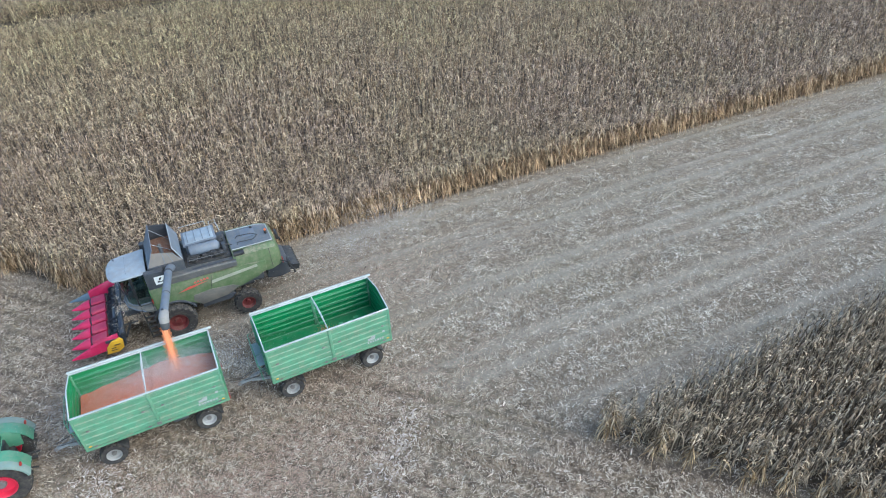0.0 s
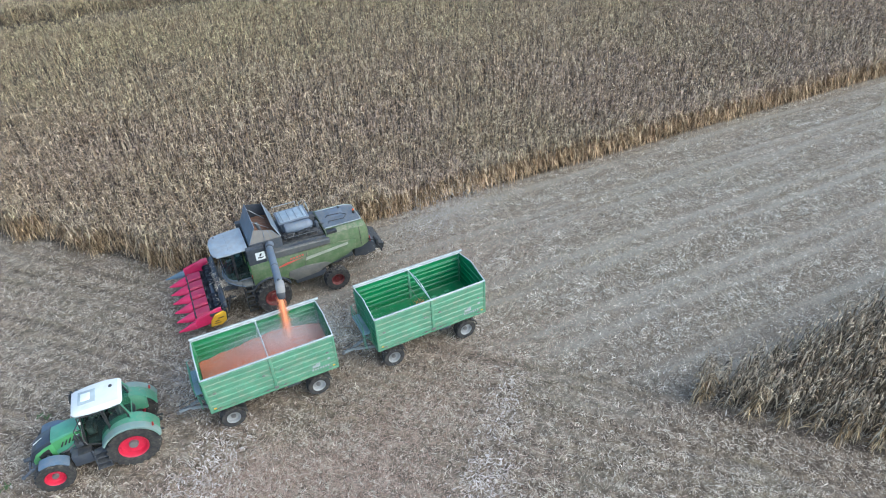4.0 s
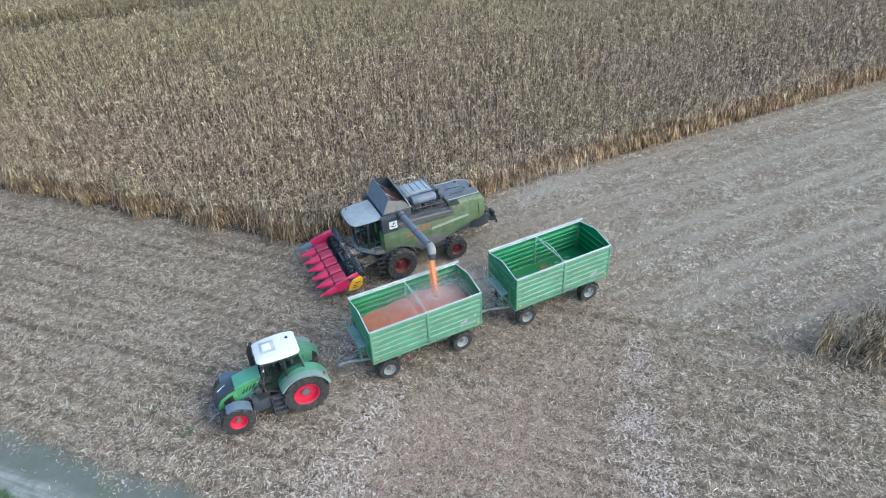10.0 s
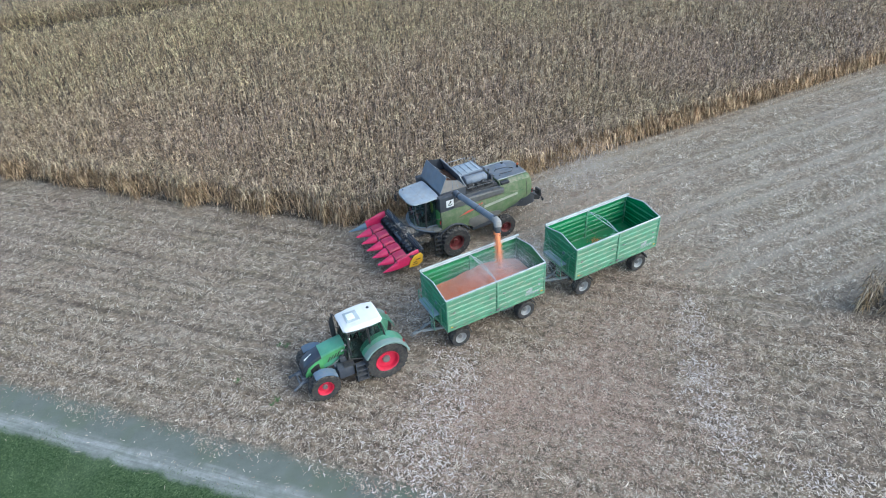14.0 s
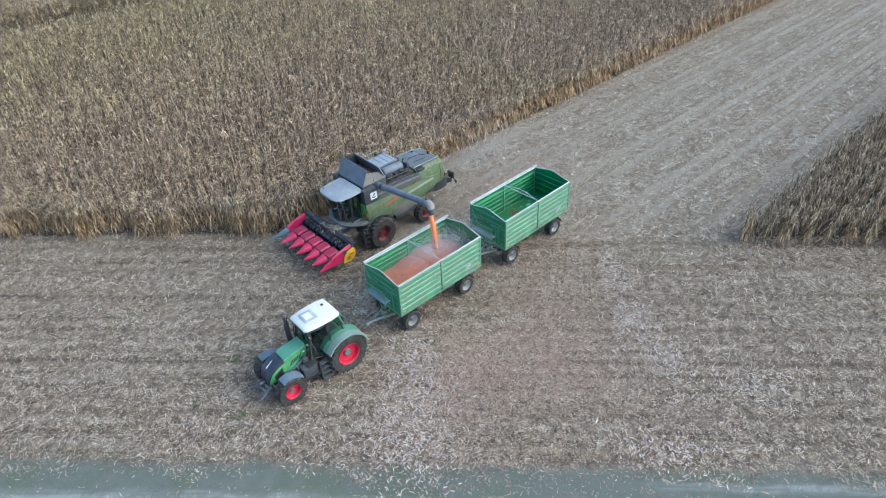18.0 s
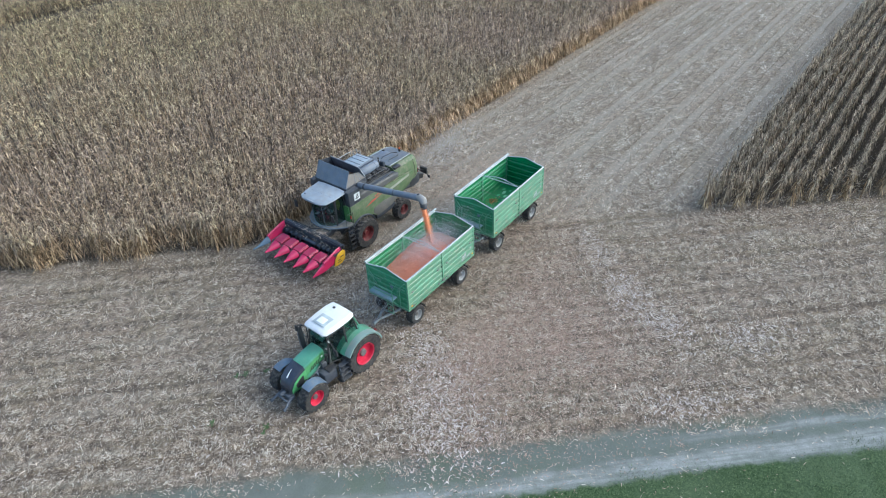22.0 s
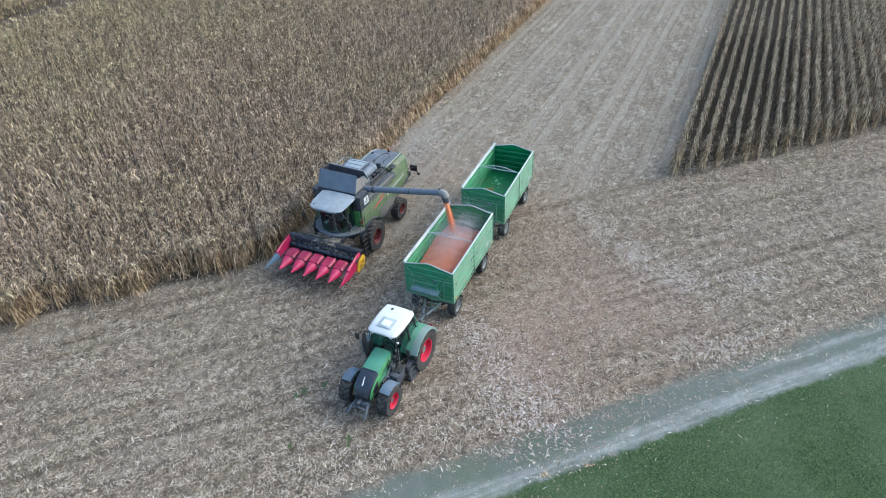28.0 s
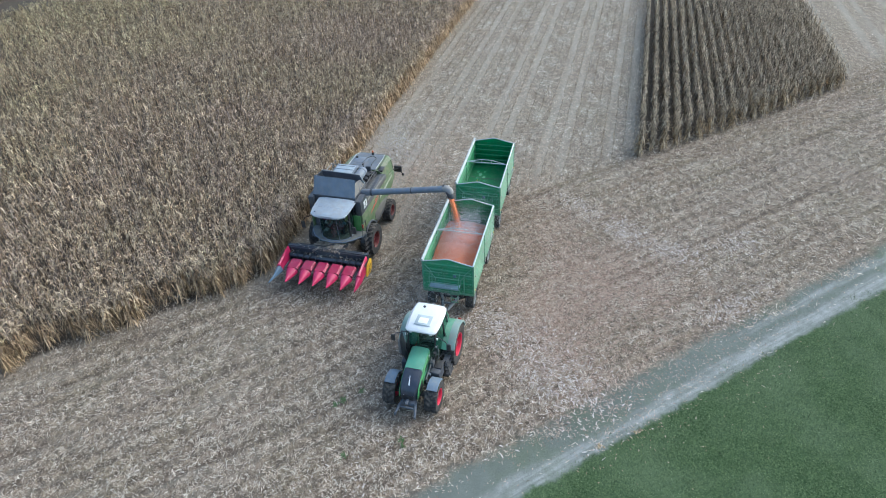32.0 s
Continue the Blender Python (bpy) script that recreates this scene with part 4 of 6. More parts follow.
def tractor():
    T = root("tractor", pose(-9.96, 21.46, 0, 0, 0, -0.8), "green tractor with white roof and red wheel rims", "tractor")
    for s in (-1, 1):
        wheel(T, (0, s * 0.97, 1.02), 1.03, 0.66, 0.56, s, M_RED, 22, "rear_wheel", 0.25, "large rear wheel with bright red rim")
        wheel(T, (-2.96, s * 0.95, 0.71), 0.72, 0.54, 0.37, s, M_RED, 18, "front_wheel", 0.2, "front wheel with bright red rim")
        b = arc_band((0, 0, 1.02), 1.10, 14, 152, s * 0.46, s * 1.04, 0.035, 18, 0.10)
        f = part("rear_fender", b, M_FENDER, T, "green mudguard over the rear wheel")
        part("fender_lip", arc_band((0, 0, 1.02), 1.112, 12, 150, s * 1.00, s * 1.32, 0.03, 18, 0.06), surf("fender_lip_plastic", (0.17, 0.255, 0.235), 0.45, dust=0.35), f, "grey plastic mudguard edge")
        part("tail_lamp", boxes(((0.93, s * 1.08, 1.74), (0.07, 0.16, 0.10)), bev=0.02), M_TAIL, f)
        part("fender_panel", prism([(-0.66, 1.12), (-0.72, 1.72), (-0.42, 2.06), (0.0, 2.14), (0.42, 2.06), (0.80, 1.76), (0.72, 1.2)], s * 0.46, s * 0.54, 0.03), M_FENDER, f)
        ff = part("front_fender", arc_band((-2.96, 0, 0.71), 0.77, 34, 116, s * 0.72, s * 1.18, 0.025, 12, 0.04), surf("mudguard_plastic", (0.10, 0.148, 0.208), 0.45, dust=0.22), T, "grey-blue plastic front mudguard")
        part("fender_bracket", boxes(((-2.96, s * 0.66, 1.2), (0.06, 0.08, 0.6)), ((-2.96, s * 0.76, 1.47), (0.08, 0.26, 0.05))), M_BLACK, ff)
    # engine hood, falling and narrowing towards the nose
    def hood_ring(x, w, zt, zb, crown):
        return [(x, -w, zb), (x, -w, zt - 0.09), (x, -w * 0.92, zt - 0.015), (x, -w * 0.5, zt + crown * 0.8), (x, 0, zt + crown), (x, w * 0.5, zt + crown * 0.8), (x, w * 0.92, zt - 0.015), (x, w, zt - 0.09), (x, w, zb)]
    hood = part("hood", loft(bmesh.new(), [hood_ring(-1.62, 0.40, 2.12, 1.35, 0.03), hood_ring(-2.2, 0.41, 2.04, 1.25, 0.03), hood_ring(-2.75, 0.41, 1.93, 1.15, 0.03)]), M_HOOD, T, "green sloping engine hood")
    part("nose", loft(bmesh.new(), [hood_ring(-2.75, 0.405, 1.925, 1.0, 0.03), hood_ring(-3.2, 0.40, 1.78, 0.95, 0.03), hood_ring(-3.52, 0.36, 1.58, 0.95, 0.02), hood_ring(-3.66, 0.30, 1.32, 0.98, 0.0)]), M_NAVY, T, "dark grey nose cowl")
    for s in (-1, 1):
        part("hood_stripe", prism([(-1.66, 1.52), (-1.66, 2.04), (-2.2, 1.96), (-2.74, 1.83), (-2.74, 1.36), (-2.2, 1.62)], s * 0.404, s * 0.424, 0.006), M_LIME, hood, "lime green hood flank")
        part("side_panel", prism([(-2.72, 1.10), (-2.72, 1.80), (-3.05, 1.70), (-3.40, 1.50), (-3.58, 1.22), (-3.60, 1.02), (-3.15, 0.98)], s * 0.398, s * 0.428, 0.01), M_LIME, hood)
        part("side_grille", prism([(-2.90, 1.20), (-2.90, 1.60), (-3.12, 1.52), (-3.34, 1.36), (-3.30, 1.14), (-3.05, 1.10)], s * 0.429, s * 0.438), M_BLACK, hood)
        for k in range(4):
            part("vent", prism([(-2.02 - 0.15 * k, 1.60 - 0.045 * k), (-1.88 - 0.15 * k, 1.86 - 0.045 * k), (-1.93 - 0.15 * k, 1.87 - 0.045 * k), (-2.09 - 0.15 * k, 1.60 - 0.045 * k)], s * 0.405, s * 0.429), M_BLACK, hood)
        part("headlight", boxes(((-3.63, s * 0.22, 1.24), (0.05, 0.14, 0.09), Matrix.Rotation(radians(-15), 4, "Y")), bev=0.02), M_LAMP, T)
    part("badge", boxes(((-1.78, -0.428, 1.84), (0.10, 0.012, 0.09)), bev=0.004), M_DECAL, hood)
    part("nose_emblem", loft(bmesh.new(), [[(-3.46, -0.05, 1.665), (-3.46, 0.01, 1.665), (-3.46, 0.01, 1.69), (-3.46, -0.05, 1.69)], [(-3.1, 0.03, 1.83), (-3.1, 0.045, 1.83), (-3.1, 0.045, 1.865), (-3.1, 0.03, 1.865)]]), M_DECAL, T, "pale stripe emblem")
    part("grille", boxes(((-3.665, 0, 1.12), (0.04, 0.5, 0.26)), *[((-3.69, 0, 1.02 + 0.05 * k), (0.02, 0.46, 0.015)) for k in range(5)]), M_BLACK, T)
    part("engine_block", boxes(((-2.3, 0, 1.0), (2.2, 0.56, 0.62)), ((-0.7, 0, 0.98), (1.6, 0.62, 0.6)), ((0.1, 0, 1.0), (0.7, 0.9, 0.6)), bev=0.03), M_BLACK, T, "dark engine and gearbox housing")
    part("front_axle", tube([(-2.96, -0.9, 0.71), (-2.96, -0.4, 0.68), (-2.96, 0.4, 0.68), (-2.96, 0.9, 0.71)], 0.13, 10), M_BLACK, T)
    part("rear_axle", tube([(0, -0.95, 1.02), (0, 0.95, 1.02)], 0.17, 12), M_BLACK, T)
    # front lift
    for s in (-1, 1):
        arm = tube([(-3.5, s * 0.26, 0.72), (-3.82, s * 0.36, 0.72), (-4.16, s * 0.44, 0.56)], [0.08, 0.07, 0.05], 8)
        box(arm, (-4.18, s * 0.44, 0.56), (0.12, 0.09, 0.14), bev=0.02)
        part("lift_arm", arm, M_LIFT, T)
    part("front_lift", boxes(((-3.62, 0, 0.74), (0.3, 0.62, 0.36)), ((-3.8, 0, 1.0), (0.28, 0.12, 0.12)), ((-3.9, 0, 0.74), (0.08, 0.62, 0.08)), bev=0.025), M_LIFT, T, "grey-blue front linkage")
    # cab
    low = {"fl": (-1.62, -0.62, 1.35), "fr": (-1.62, 0.62, 1.35), "ml": (-0.55, -0.82, 1.18), "mr": (-0.55, 0.82, 1.18), "bl": (0.22, -0.72, 1.9), "br": (0.22, 0.72, 1.9)}
    top = {"fl": (-1.36, -0.62, 2.96), "fr": (-1.36, 0.62, 2.96), "ml": (-0.55, -0.70, 2.98), "mr": (-0.55, 0.70, 2.98), "bl": (0.08, -0.64, 2.94), "br": (0.08, 0.64, 2.94)}
    cab = part("cab", boxes(((-0.72, 0, 1.22), (1.75, 1.1, 0.16)), ((-0.15, 0, 1.5), (0.8, 1.0, 0.5)), bev=0.03), M_CABIN, T, "dark grey cab floor and rear shelf")
    for k in low:
        part("pillar", tube([low[k], top[k]], 0.04, 8), M_BLACK, cab)
    for a, b in (("fl", "ml"), ("fr", "mr"), ("ml", "bl"), ("mr", "br"), ("fl", "fr"), ("bl", "br")):
        glass_part("window_pane", [low[a], low[b], top[b], top[a]], cab)
        part("sill", tube([low[a], low[b]], 0.035, 6), M_FENDER if "b" in a + b else M_BLACK, cab)
    part("dashboard", boxes(((-1.38, 0, 1.62), (0.3, 0.5, 0.42)), ((-1.28, 0, 1.85), (0.12, 0.4, 0.1)), bev=0.04), M_CABIN, cab)
    sw = lathe([(0.17, -0.012), (0.20, -0.012), (0.20, 0.012), (0.17, 0.012)], 20)
    bmesh.ops.rotate(sw, verts=sw.verts, cent=(0, 0, 0), matrix=Matrix.Rotation(radians(60), 3, "X"))
    bmesh.ops.rotate(sw, verts=sw.verts, cent=(0, 0, 0), matrix=Matrix.Rotation(radians(90), 3, "Z"))
    bmesh.ops.translate(sw, verts=sw.verts, vec=(-1.08, 0, 1.95))
    part("steering_wheel", sw, M_BLACK, cab)
    part("seat", boxes(((-0.45, 0, 1.62), (0.5, 0.52, 0.14)), ((-0.2, 0, 1.98), (0.14, 0.5, 0.66)), ((-0.45, -0.34, 1.78), (0.4, 0.1, 0.1)), ((-0.45, 0.34, 1.78), (0.4, 0.1, 0.1)), bev=0.04), M_SEAT, cab)
    # roof with visor, hatch and receiver dome
    def roof_ring(x, w, z0, z1):
        return [(x, -w, z0), (x, -w - 0.02, z0 + 0.07), (x, -w + 0.10, z1 - 0.02), (x, -w * 0.45, z1 + 0.01), (x, w * 0.45, z1 + 0.01), (x, w - 0.10, z1 - 0.02), (x, w + 0.02, z0 + 0.07), (x, w, z0)]
    roof = part("roof", loft(bmesh.new(), [roof_ring(-1.62, 0.56, 2.99, 3.05), roof_ring(-1.50, 0.68, 2.96, 3.13), roof_ring(-1.0, 0.74, 2.95, 3.18), roof_ring(-0.3, 0.75, 2.95, 3.19), roof_ring(0.10, 0.70, 2.95, 3.16), roof_ring(0.20, 0.58, 2.97, 3.06)]), M_WHITE, T, "white moulded cab roof")
    part("roof_lining", boxes(((-0.7, 0, 2.93), (1.6, 1.3, 0.05)), bev=0.01), M_BLACK, roof)
    hatch = boxes(((-1.02, 0, 3.198), (0.62, 0.70, 0.03)), bev=0.012)
    hatch = part("roof_hatch", hatch, surf("hatch_grey", (0.40, 0.45, 0.45), 0.4, dust=0.1), roof, "pale grey roof hatch frame")
    part("hatch_glass", boxes(((-1.06, 0, 3.216), (0.34, 0.42, 0.02)), bev=0.006), M_DECAL, hatch)
    part("receiver_dome", lathe([(0.001, 0.05), (0.05, 0.045), (0.07, 0.02), (0.07, 0.0), (0.001, 0.0)], 16, (0, 0, 0), closed=False), M_BLACK, roof).matrix_basis = pose(-0.16, 0.22, 3.185, 90, 0, 0)
    for s in (-1, 1):
        part("work_lamp", boxes(((-1.56, s * 0.46, 2.93), (0.08, 0.14, 0.09)), bev=0.02), M_LAMP, roof)
        part("mirror_arm", tube([(-1.42, s * 0.66, 2.75), (-1.62, s * 1.14, 2.72), (-1.62, s * 1.26, 2.5)], 0.022, 6), M_BLACK, T)
        part("mirror", boxes(((-1.62, s * 1.28, 2.42), (0.08, 0.2, 0.36)), bev=0.03), M_BLACK, T)
        part("side_lamp", boxes(((-1.45, s * 0.70, 2.62), (0.07, 0.1, 0.09)), bev=0.015), M_LAMP, T)
        door = bmesh.new()
        tube([(-1.50, s * 0.66, 2.86), (-0.62, s * 0.74, 2.88), (-0.56, s * 0.84, 1.30), (-1.0, s * 0.80, 1.28), (-1.60, s * 0.66, 1.42), (-1.50, s * 0.66, 2.86)], 0.022, 6, door)
        part("door_frame", door, M_BLACK, cab)
        part("door_handle", boxes(((-0.68, s * 0.83, 1.72), (0.16, 0.03, 0.04)), bev=0.008), M_STEEL, cab)
        part("grab_rail", tube([(-1.56, s * 0.72, 1.45), (-1.60, s * 0.80, 1.8), (-1.50, s * 0.74, 2.3)], 0.018, 6), M_STEEL, cab)
        part("fender_trim", tube([(0.10, s * 0.66, 2.94), (0.26, s * 0.74, 2.4), (0.22, s * 0.78, 2.12), (-0.35, s * 0.84, 1.98), (-0.62, s * 0.86, 1.6)], 0.035, 8), M_FENDER, cab, "green pillar curving down into the mudguard")
    part("wiper", tube([(-1.60, 0.05, 1.55), (-1.52, 0.28, 2.2)], 0.012, 6), M_BLACK, cab)
    part("rear_number_board", boxes(((0.32, 0, 1.78), (0.04, 0.5, 0.16)), bev=0.01), M_BLACK, cab)
    part("monitor", boxes(((-1.15, -0.42, 2.05), (0.05, 0.24, 0.18)), bev=0.015), M_BLACK, cab)
    part("exhaust_shield", tube([(-1.80, 0.90, 1.75), (-1.80, 0.92, 2.5)], 0.075, 10), M_STEEL, T, "bright perforated exhaust shield")
    part("air_intake_stub", tube([(-1.72, -0.60, 1.62), (-1.70, -0.66, 1.95), (-1.70, -0.66, 2.02)], [0.05, 0.05, 0.075], 10), M_BLACK, T)
    part("hood_seam", boxes(((-2.76, 0, 1.962), (0.012, 0.74, 0.012))), M_BLACK, hood)
    part("front_hoses", tube([(-3.55, 0.1, 0.95), (-3.82, 0.16, 1.05), (-3.86, 0.05, 0.8), (-3.7, -0.12, 0.7)], 0.022, 6), M_BLACK, T)
    part("exhaust", tube([(-1.78, 0.62, 1.35), (-1.78, 0.76, 1.8), (-1.78, 0.80, 2.55), (-1.74, 0.80, 2.85), (-1.66, 0.80, 2.98)], [0.10, 0.12, 0.12, 0.06, 0.06], 12), M_BLACK, T, "black upright exhaust stack")
    # steps and tank on the near side, tank on the far side
    part("fuel_tank", boxes(((-1.86, -0.74, 1.0), (0.74, 0.52, 0.62)), bev=0.09), surf("tank_plastic", (0.045, 0.055, 0.075), 0.38, dust=0.2), T, "dark grey fuel tank")
    part("air_tank", boxes(((-1.35, 0.72, 0.92), (1.0, 0.42, 0.6)), bev=0.08), M_GREY, T)
    st = bmesh.new()
    for k in range(4):
        box(st, (-1.22 + 0.02 * k, -1.02 - 0.04 * (3 - k), 0.46 + 0.25 * k), (0.46, 0.26, 0.035))
    for sx in (-1.46, -0.97):
        tube([(sx, -1.24, 0.42), (sx + 0.04, -1.04, 1.34)], 0.026, 6, st)
    part("steps", st, M_GREY, T, "dark grey cab access steps")
    part("step_base", boxes(((-1.22, -1.02, 0.40), (0.6, 0.34, 0.05)), bev=0.015), M_BLACK, T)
    part("step_side", boxes(((-0.93, -0.95, 0.98), (0.04, 0.42, 0.74)), bev=0.015), M_BLACK, T)
    part("tank_shelf", boxes(((-1.7, -0.84, 1.33), (0.5, 0.34, 0.06)), bev=0.015), M_BLACK, T)
    for s in (-1, 1):
        part("pillar_lamp", lathe([(0.001, 0.04), (0.045, 0.03), (0.055, 0.0), (0.04, -0.04), (0.001, -0.06)], 12, (0, 0, 0), closed=False), M_STEEL, T, "small steel lamp on a bracket").matrix_basis = pose(-1.68, s * 0.72, 2.38, 0, 0, 0)
        part("lamp_bracket", tube([(-1.55, s * 0.62, 2.2), (-1.66, s * 0.72, 2.3), (-1.66, s * 0.74, 2.36)], 0.02, 6), M_BLACK, T)
    part("air_cleaner", boxes(((-1.85, -0.55, 1.5), (0.3, 0.2, 0.3)), bev=0.04), M_GREY, T)
    part("battery_box", boxes(((-2.1, 0.5, 1.15), (0.4, 0.2, 0.22)), bev=0.025), M_GREY, T)
    part("oil_filter", boxes(((-2.1, -0.5, 1.15), (0.4, 0.2, 0.22)), bev=0.06), M_MID, T)
    part("pump", boxes(((-2.45, -0.44, 1.0), (0.3, 0.2, 0.3)), bev=0.05), M_BLACK, T)
    part("engine_pipe", tube([(-1.7, -0.5, 1.7), (-2.0, -0.54, 1.55), (-2.3, -0.5, 1.3), (-2.6, -0.46, 1.2)], 0.03, 6), M_STEEL, T)
    part("handrail", tube([(-0.58, -0.86, 1.2), (-0.6, -0.92, 1.7), (-0.58, -0.82, 2.2)], 0.015, 6), M_BLACK, T)
    # rear hitch
    part("hitch", boxes(((0.62, 0, 0.82), (0.5, 0.3, 0.3)), ((0.95, 0, 0.78), (0.3, 0.12, 0.1)), bev=0.02), M_BLACK, T)
    for s in (-1, 1):
        part("lower_link", tube([(0.35, s * 0.32, 0.8), (1.1, s * 0.42, 0.62)], 0.04, 8), M_BLACK, T)
    return T


tractor()


# ---- tipping trailers: front towards -x, origin on the ground under the middle of the box ----
def side_panel(x0, x1, z0, z1, y, out, ribs):
    """Rolled steel board with shallow pressed ribs along its length."""
    bm = bmesh.new()
    pts = [(y, z0)]
    step = (z1 - z0) / ribs
    for k in range(ribs):
        z = z0 + k * step
        pts += [(y, z + step * 0.14), (y + out * 0.034, z + step * 0.24), (y + out * 0.034, z + step * 0.80), (y, z + step * 0.92)]
    pts.append((y, z1))
    back = [(yy - out * 0.022, z) for yy, z in reversed(pts)]
    ring = pts + back
    return loft(bm, [[(x0, yy, z) for yy, z in ring], [(x1, yy, z) for yy, z in ring]])


def paint_inside(ob, axis, out, material):
    """Deeper green on the faces that look into the tub."""
    me = ob.data
    me.materials.append(material)
    for f in me.polygons:
        f.material_index = 1 if f.normal[axis] * out < -0.3 else 0


def end_panel(x, out, w, z0, z1, peak, ribs):
    """End wall with horizontal ribs and a raised middle."""
    bm = bmesh.new()
    step = (z1 - z0) / ribs
    pts = [(x, z0)]
    for k in range(ribs):
        z = z0 + k * step
        pts += [(x, z + step * 0.25), (x + out * 0.035, z + step * 0.38), (x + out * 0.035, z + step * 0.72), (x, z + step * 0.86)]
    pts.append((x, z1))
    ring = pts + [(xx - out * 0.022, z) for xx, z in reversed(pts)]
    loft(bm, [[(xx, -w, z) for xx, z in ring], [(xx, w, z) for xx, z in ring]])
    top = [(-w, z1), (w, z1), (w * 0.08, z1 + peak), (-w * 0.08, z1 + peak)]
    loft(bm, [[(x, yy, z) for yy, z in top], [(x - out * 0.022, yy, z) for yy, z in top]])
    return bm


M_BAR = surf("drawbar_paint", (0.17, 0.20, 0.22), 0.5, dust=0.35)
# Trailer green for the end walls, their shade put into the colour.
M_TEND = surf("end_wall_shade_green", (0.034, 0.228, 0.10), 0.38, dust=0.28)
M_PGREEN = surf("pale_green_paint", (0.10, 0.29, 0.17), 0.35, dust=0.25)
BOX_W, BOX_X0, BOX_X1, BOX_Z0, BOX_Z1 = 1.27, -2.74, 2.74, 1.42, 3.18


def trailer(m, label, steer=0.0):
    T = root("tipping_trailer", m, label, "trailer", "trailers behind the tractor")
    # running gear
    part("chassis", boxes(((0.2, -0.45, 1.12), (5.0, 0.12, 0.2)), ((0.2, 0.45, 1.12), (5.0, 0.12, 0.2)), *[((xx, 0, 1.12), (0.12, 0.9, 0.14)) for xx in (-2.2, -1.0, 0.2, 1.4, 2.5)], bev=0.015), M_TGREEN, T)
    part("turntable", lathe([(0.36, -0.05), (0.5, -0.05), (0.5, 0.05), (0.36, 0.05)], 28), M_STEEL, T).matrix_basis = pose(-2.0, 0, 0.98, 90, 0, 0)
    for x in (-2.0, 1.75):
        part("axle", tube([(x, -1.0, 0.52), (x, 1.0, 0.52)], 0.075, 10), M_BLACK, T)
        part("axle_frame", boxes(((x, -0.5, 0.78), (1.0, 0.09, 0.14)), ((x, 0.5, 0.78), (1.0, 0.09, 0.14)), ((x, -0.5, 0.64), (0.16, 0.12, 0.24)), ((x, 0.5, 0.64), (0.16, 0.12, 0.24)), ((x, 0, 0.92), (0.5, 1.1, 0.1)), bev=0.012), M_GREY, T)
        for s in (-1, 1):
            wheel(T, (x, s * 1.0, 0.52), 0.52, 0.42, 0.29, s, M_SILVER, 0, "wheel", 0.3, "trailer wheel with silver rim")
            part("mudguard", arc_band((x, 0, 0.52), 0.60, 10, 62, s * 0.76, s * 1.22, 0.02, 7, 0.03), M_BLACK, T)
    # drawbar to the vehicle in front
    bar = bmesh.new()
    for s in (-1, 1):
        tube([(-2.35, s * 0.46, 0.84), (-3.5, s * 0.09, 0.84)], 0.07, 8, bar)
    tube([(-3.4, 0, 0.84), (-3.98, 0, 0.80)], 0.08, 8, bar)
    box(bar, (-2.9, 0, 0.78), (0.08, 0.5, 0.08))
    db = part("drawbar", bar, M_BAR, T, "grey-blue A-shaped drawbar")
    ring = lathe([(0.05, -0.03), (0.1, -0.03), (0.1, 0.03), (0.05, 0.03)], 16)
    part("towing_eye", ring, M_STEEL, db).matrix_basis = pose(-4.02, 0, 0.76, 90, 0, 0)
    part("hose", tube([(-2.7, 0.12, 1.25), (-3.1, 0.14, 1.0), (-3.5, 0.1, 1.12), (-3.95, 0.06, 1.0)], 0.018, 6), M_BLACK, db)
    part("brake_cylinder", tube([(-0.6, -0.7, 0.95), (0.0, -0.7, 0.95)], 0.13, 14), M_BLACK, T)
    part("tool_box", boxes(((0.75, -0.85, 1.08), (0.6, 0.4, 0.34)), bev=0.03), M_GREY, T)
    # tub
    part("floor", boxes(((0, 0, BOX_Z0), (5.44, 2.5, 0.06))), M_GREEN_IN, T, "bright green load floor")
    part("floor_rim", boxes(((0, -BOX_W - 0.005, BOX_Z0 - 0.05), (5.52, 0.07, 0.12)), ((0, BOX_W + 0.005, BOX_Z0 - 0.05), (5.52, 0.07, 0.12)), ((BOX_X0, 0, BOX_Z0 - 0.05), (0.07, 2.5, 0.12)), ((BOX_X1, 0, BOX_Z0 - 0.05), (0.07, 2.5, 0.12)), bev=0.01), M_TGREEN, T)
    zm = (BOX_Z0 + BOX_Z1) / 2 + 0.02
    for s in (-1, 1):
        for x0, x1 in ((BOX_X0 + 0.07, -0.07), (0.07, BOX_X1 - 0.07)):
            for z0, z1 in ((BOX_Z0 + 0.02, zm - 0.01), (zm + 0.01, BOX_Z1 - 0.02)):
                p = part("side_board", side_panel(x0, x1, z0, z1, s * BOX_W, s, 3), M_TGREEN, T)
                paint_inside(p, 1, s, M_GREEN_IN)
                for xx in (x0 + 0.3, x1 - 0.3):
                    part("hinge", boxes(((xx, s * (BOX_W + 0.03), z0 + 0.01), (0.12, 0.06, 0.05)), bev=0.01), M_STEEL, p)
        part("middle_post", boxes(((0, s * (BOX_W + 0.01), (BOX_Z0 + BOX_Z1) / 2 - 0.06), (0.13, 0.10, BOX_Z1 - BOX_Z0 + 0.12)), bev=0.012), M_TGREEN, T)
        for x in (BOX_X0 + 0.03, BOX_X1 - 0.03):
            part("corner_post", boxes(((x, s * (BOX_W + 0.005), (BOX_Z0 + BOX_Z1) / 2), (0.09, 0.09, BOX_Z1 - BOX_Z0)), bev=0.012), M_TGREEN, T)
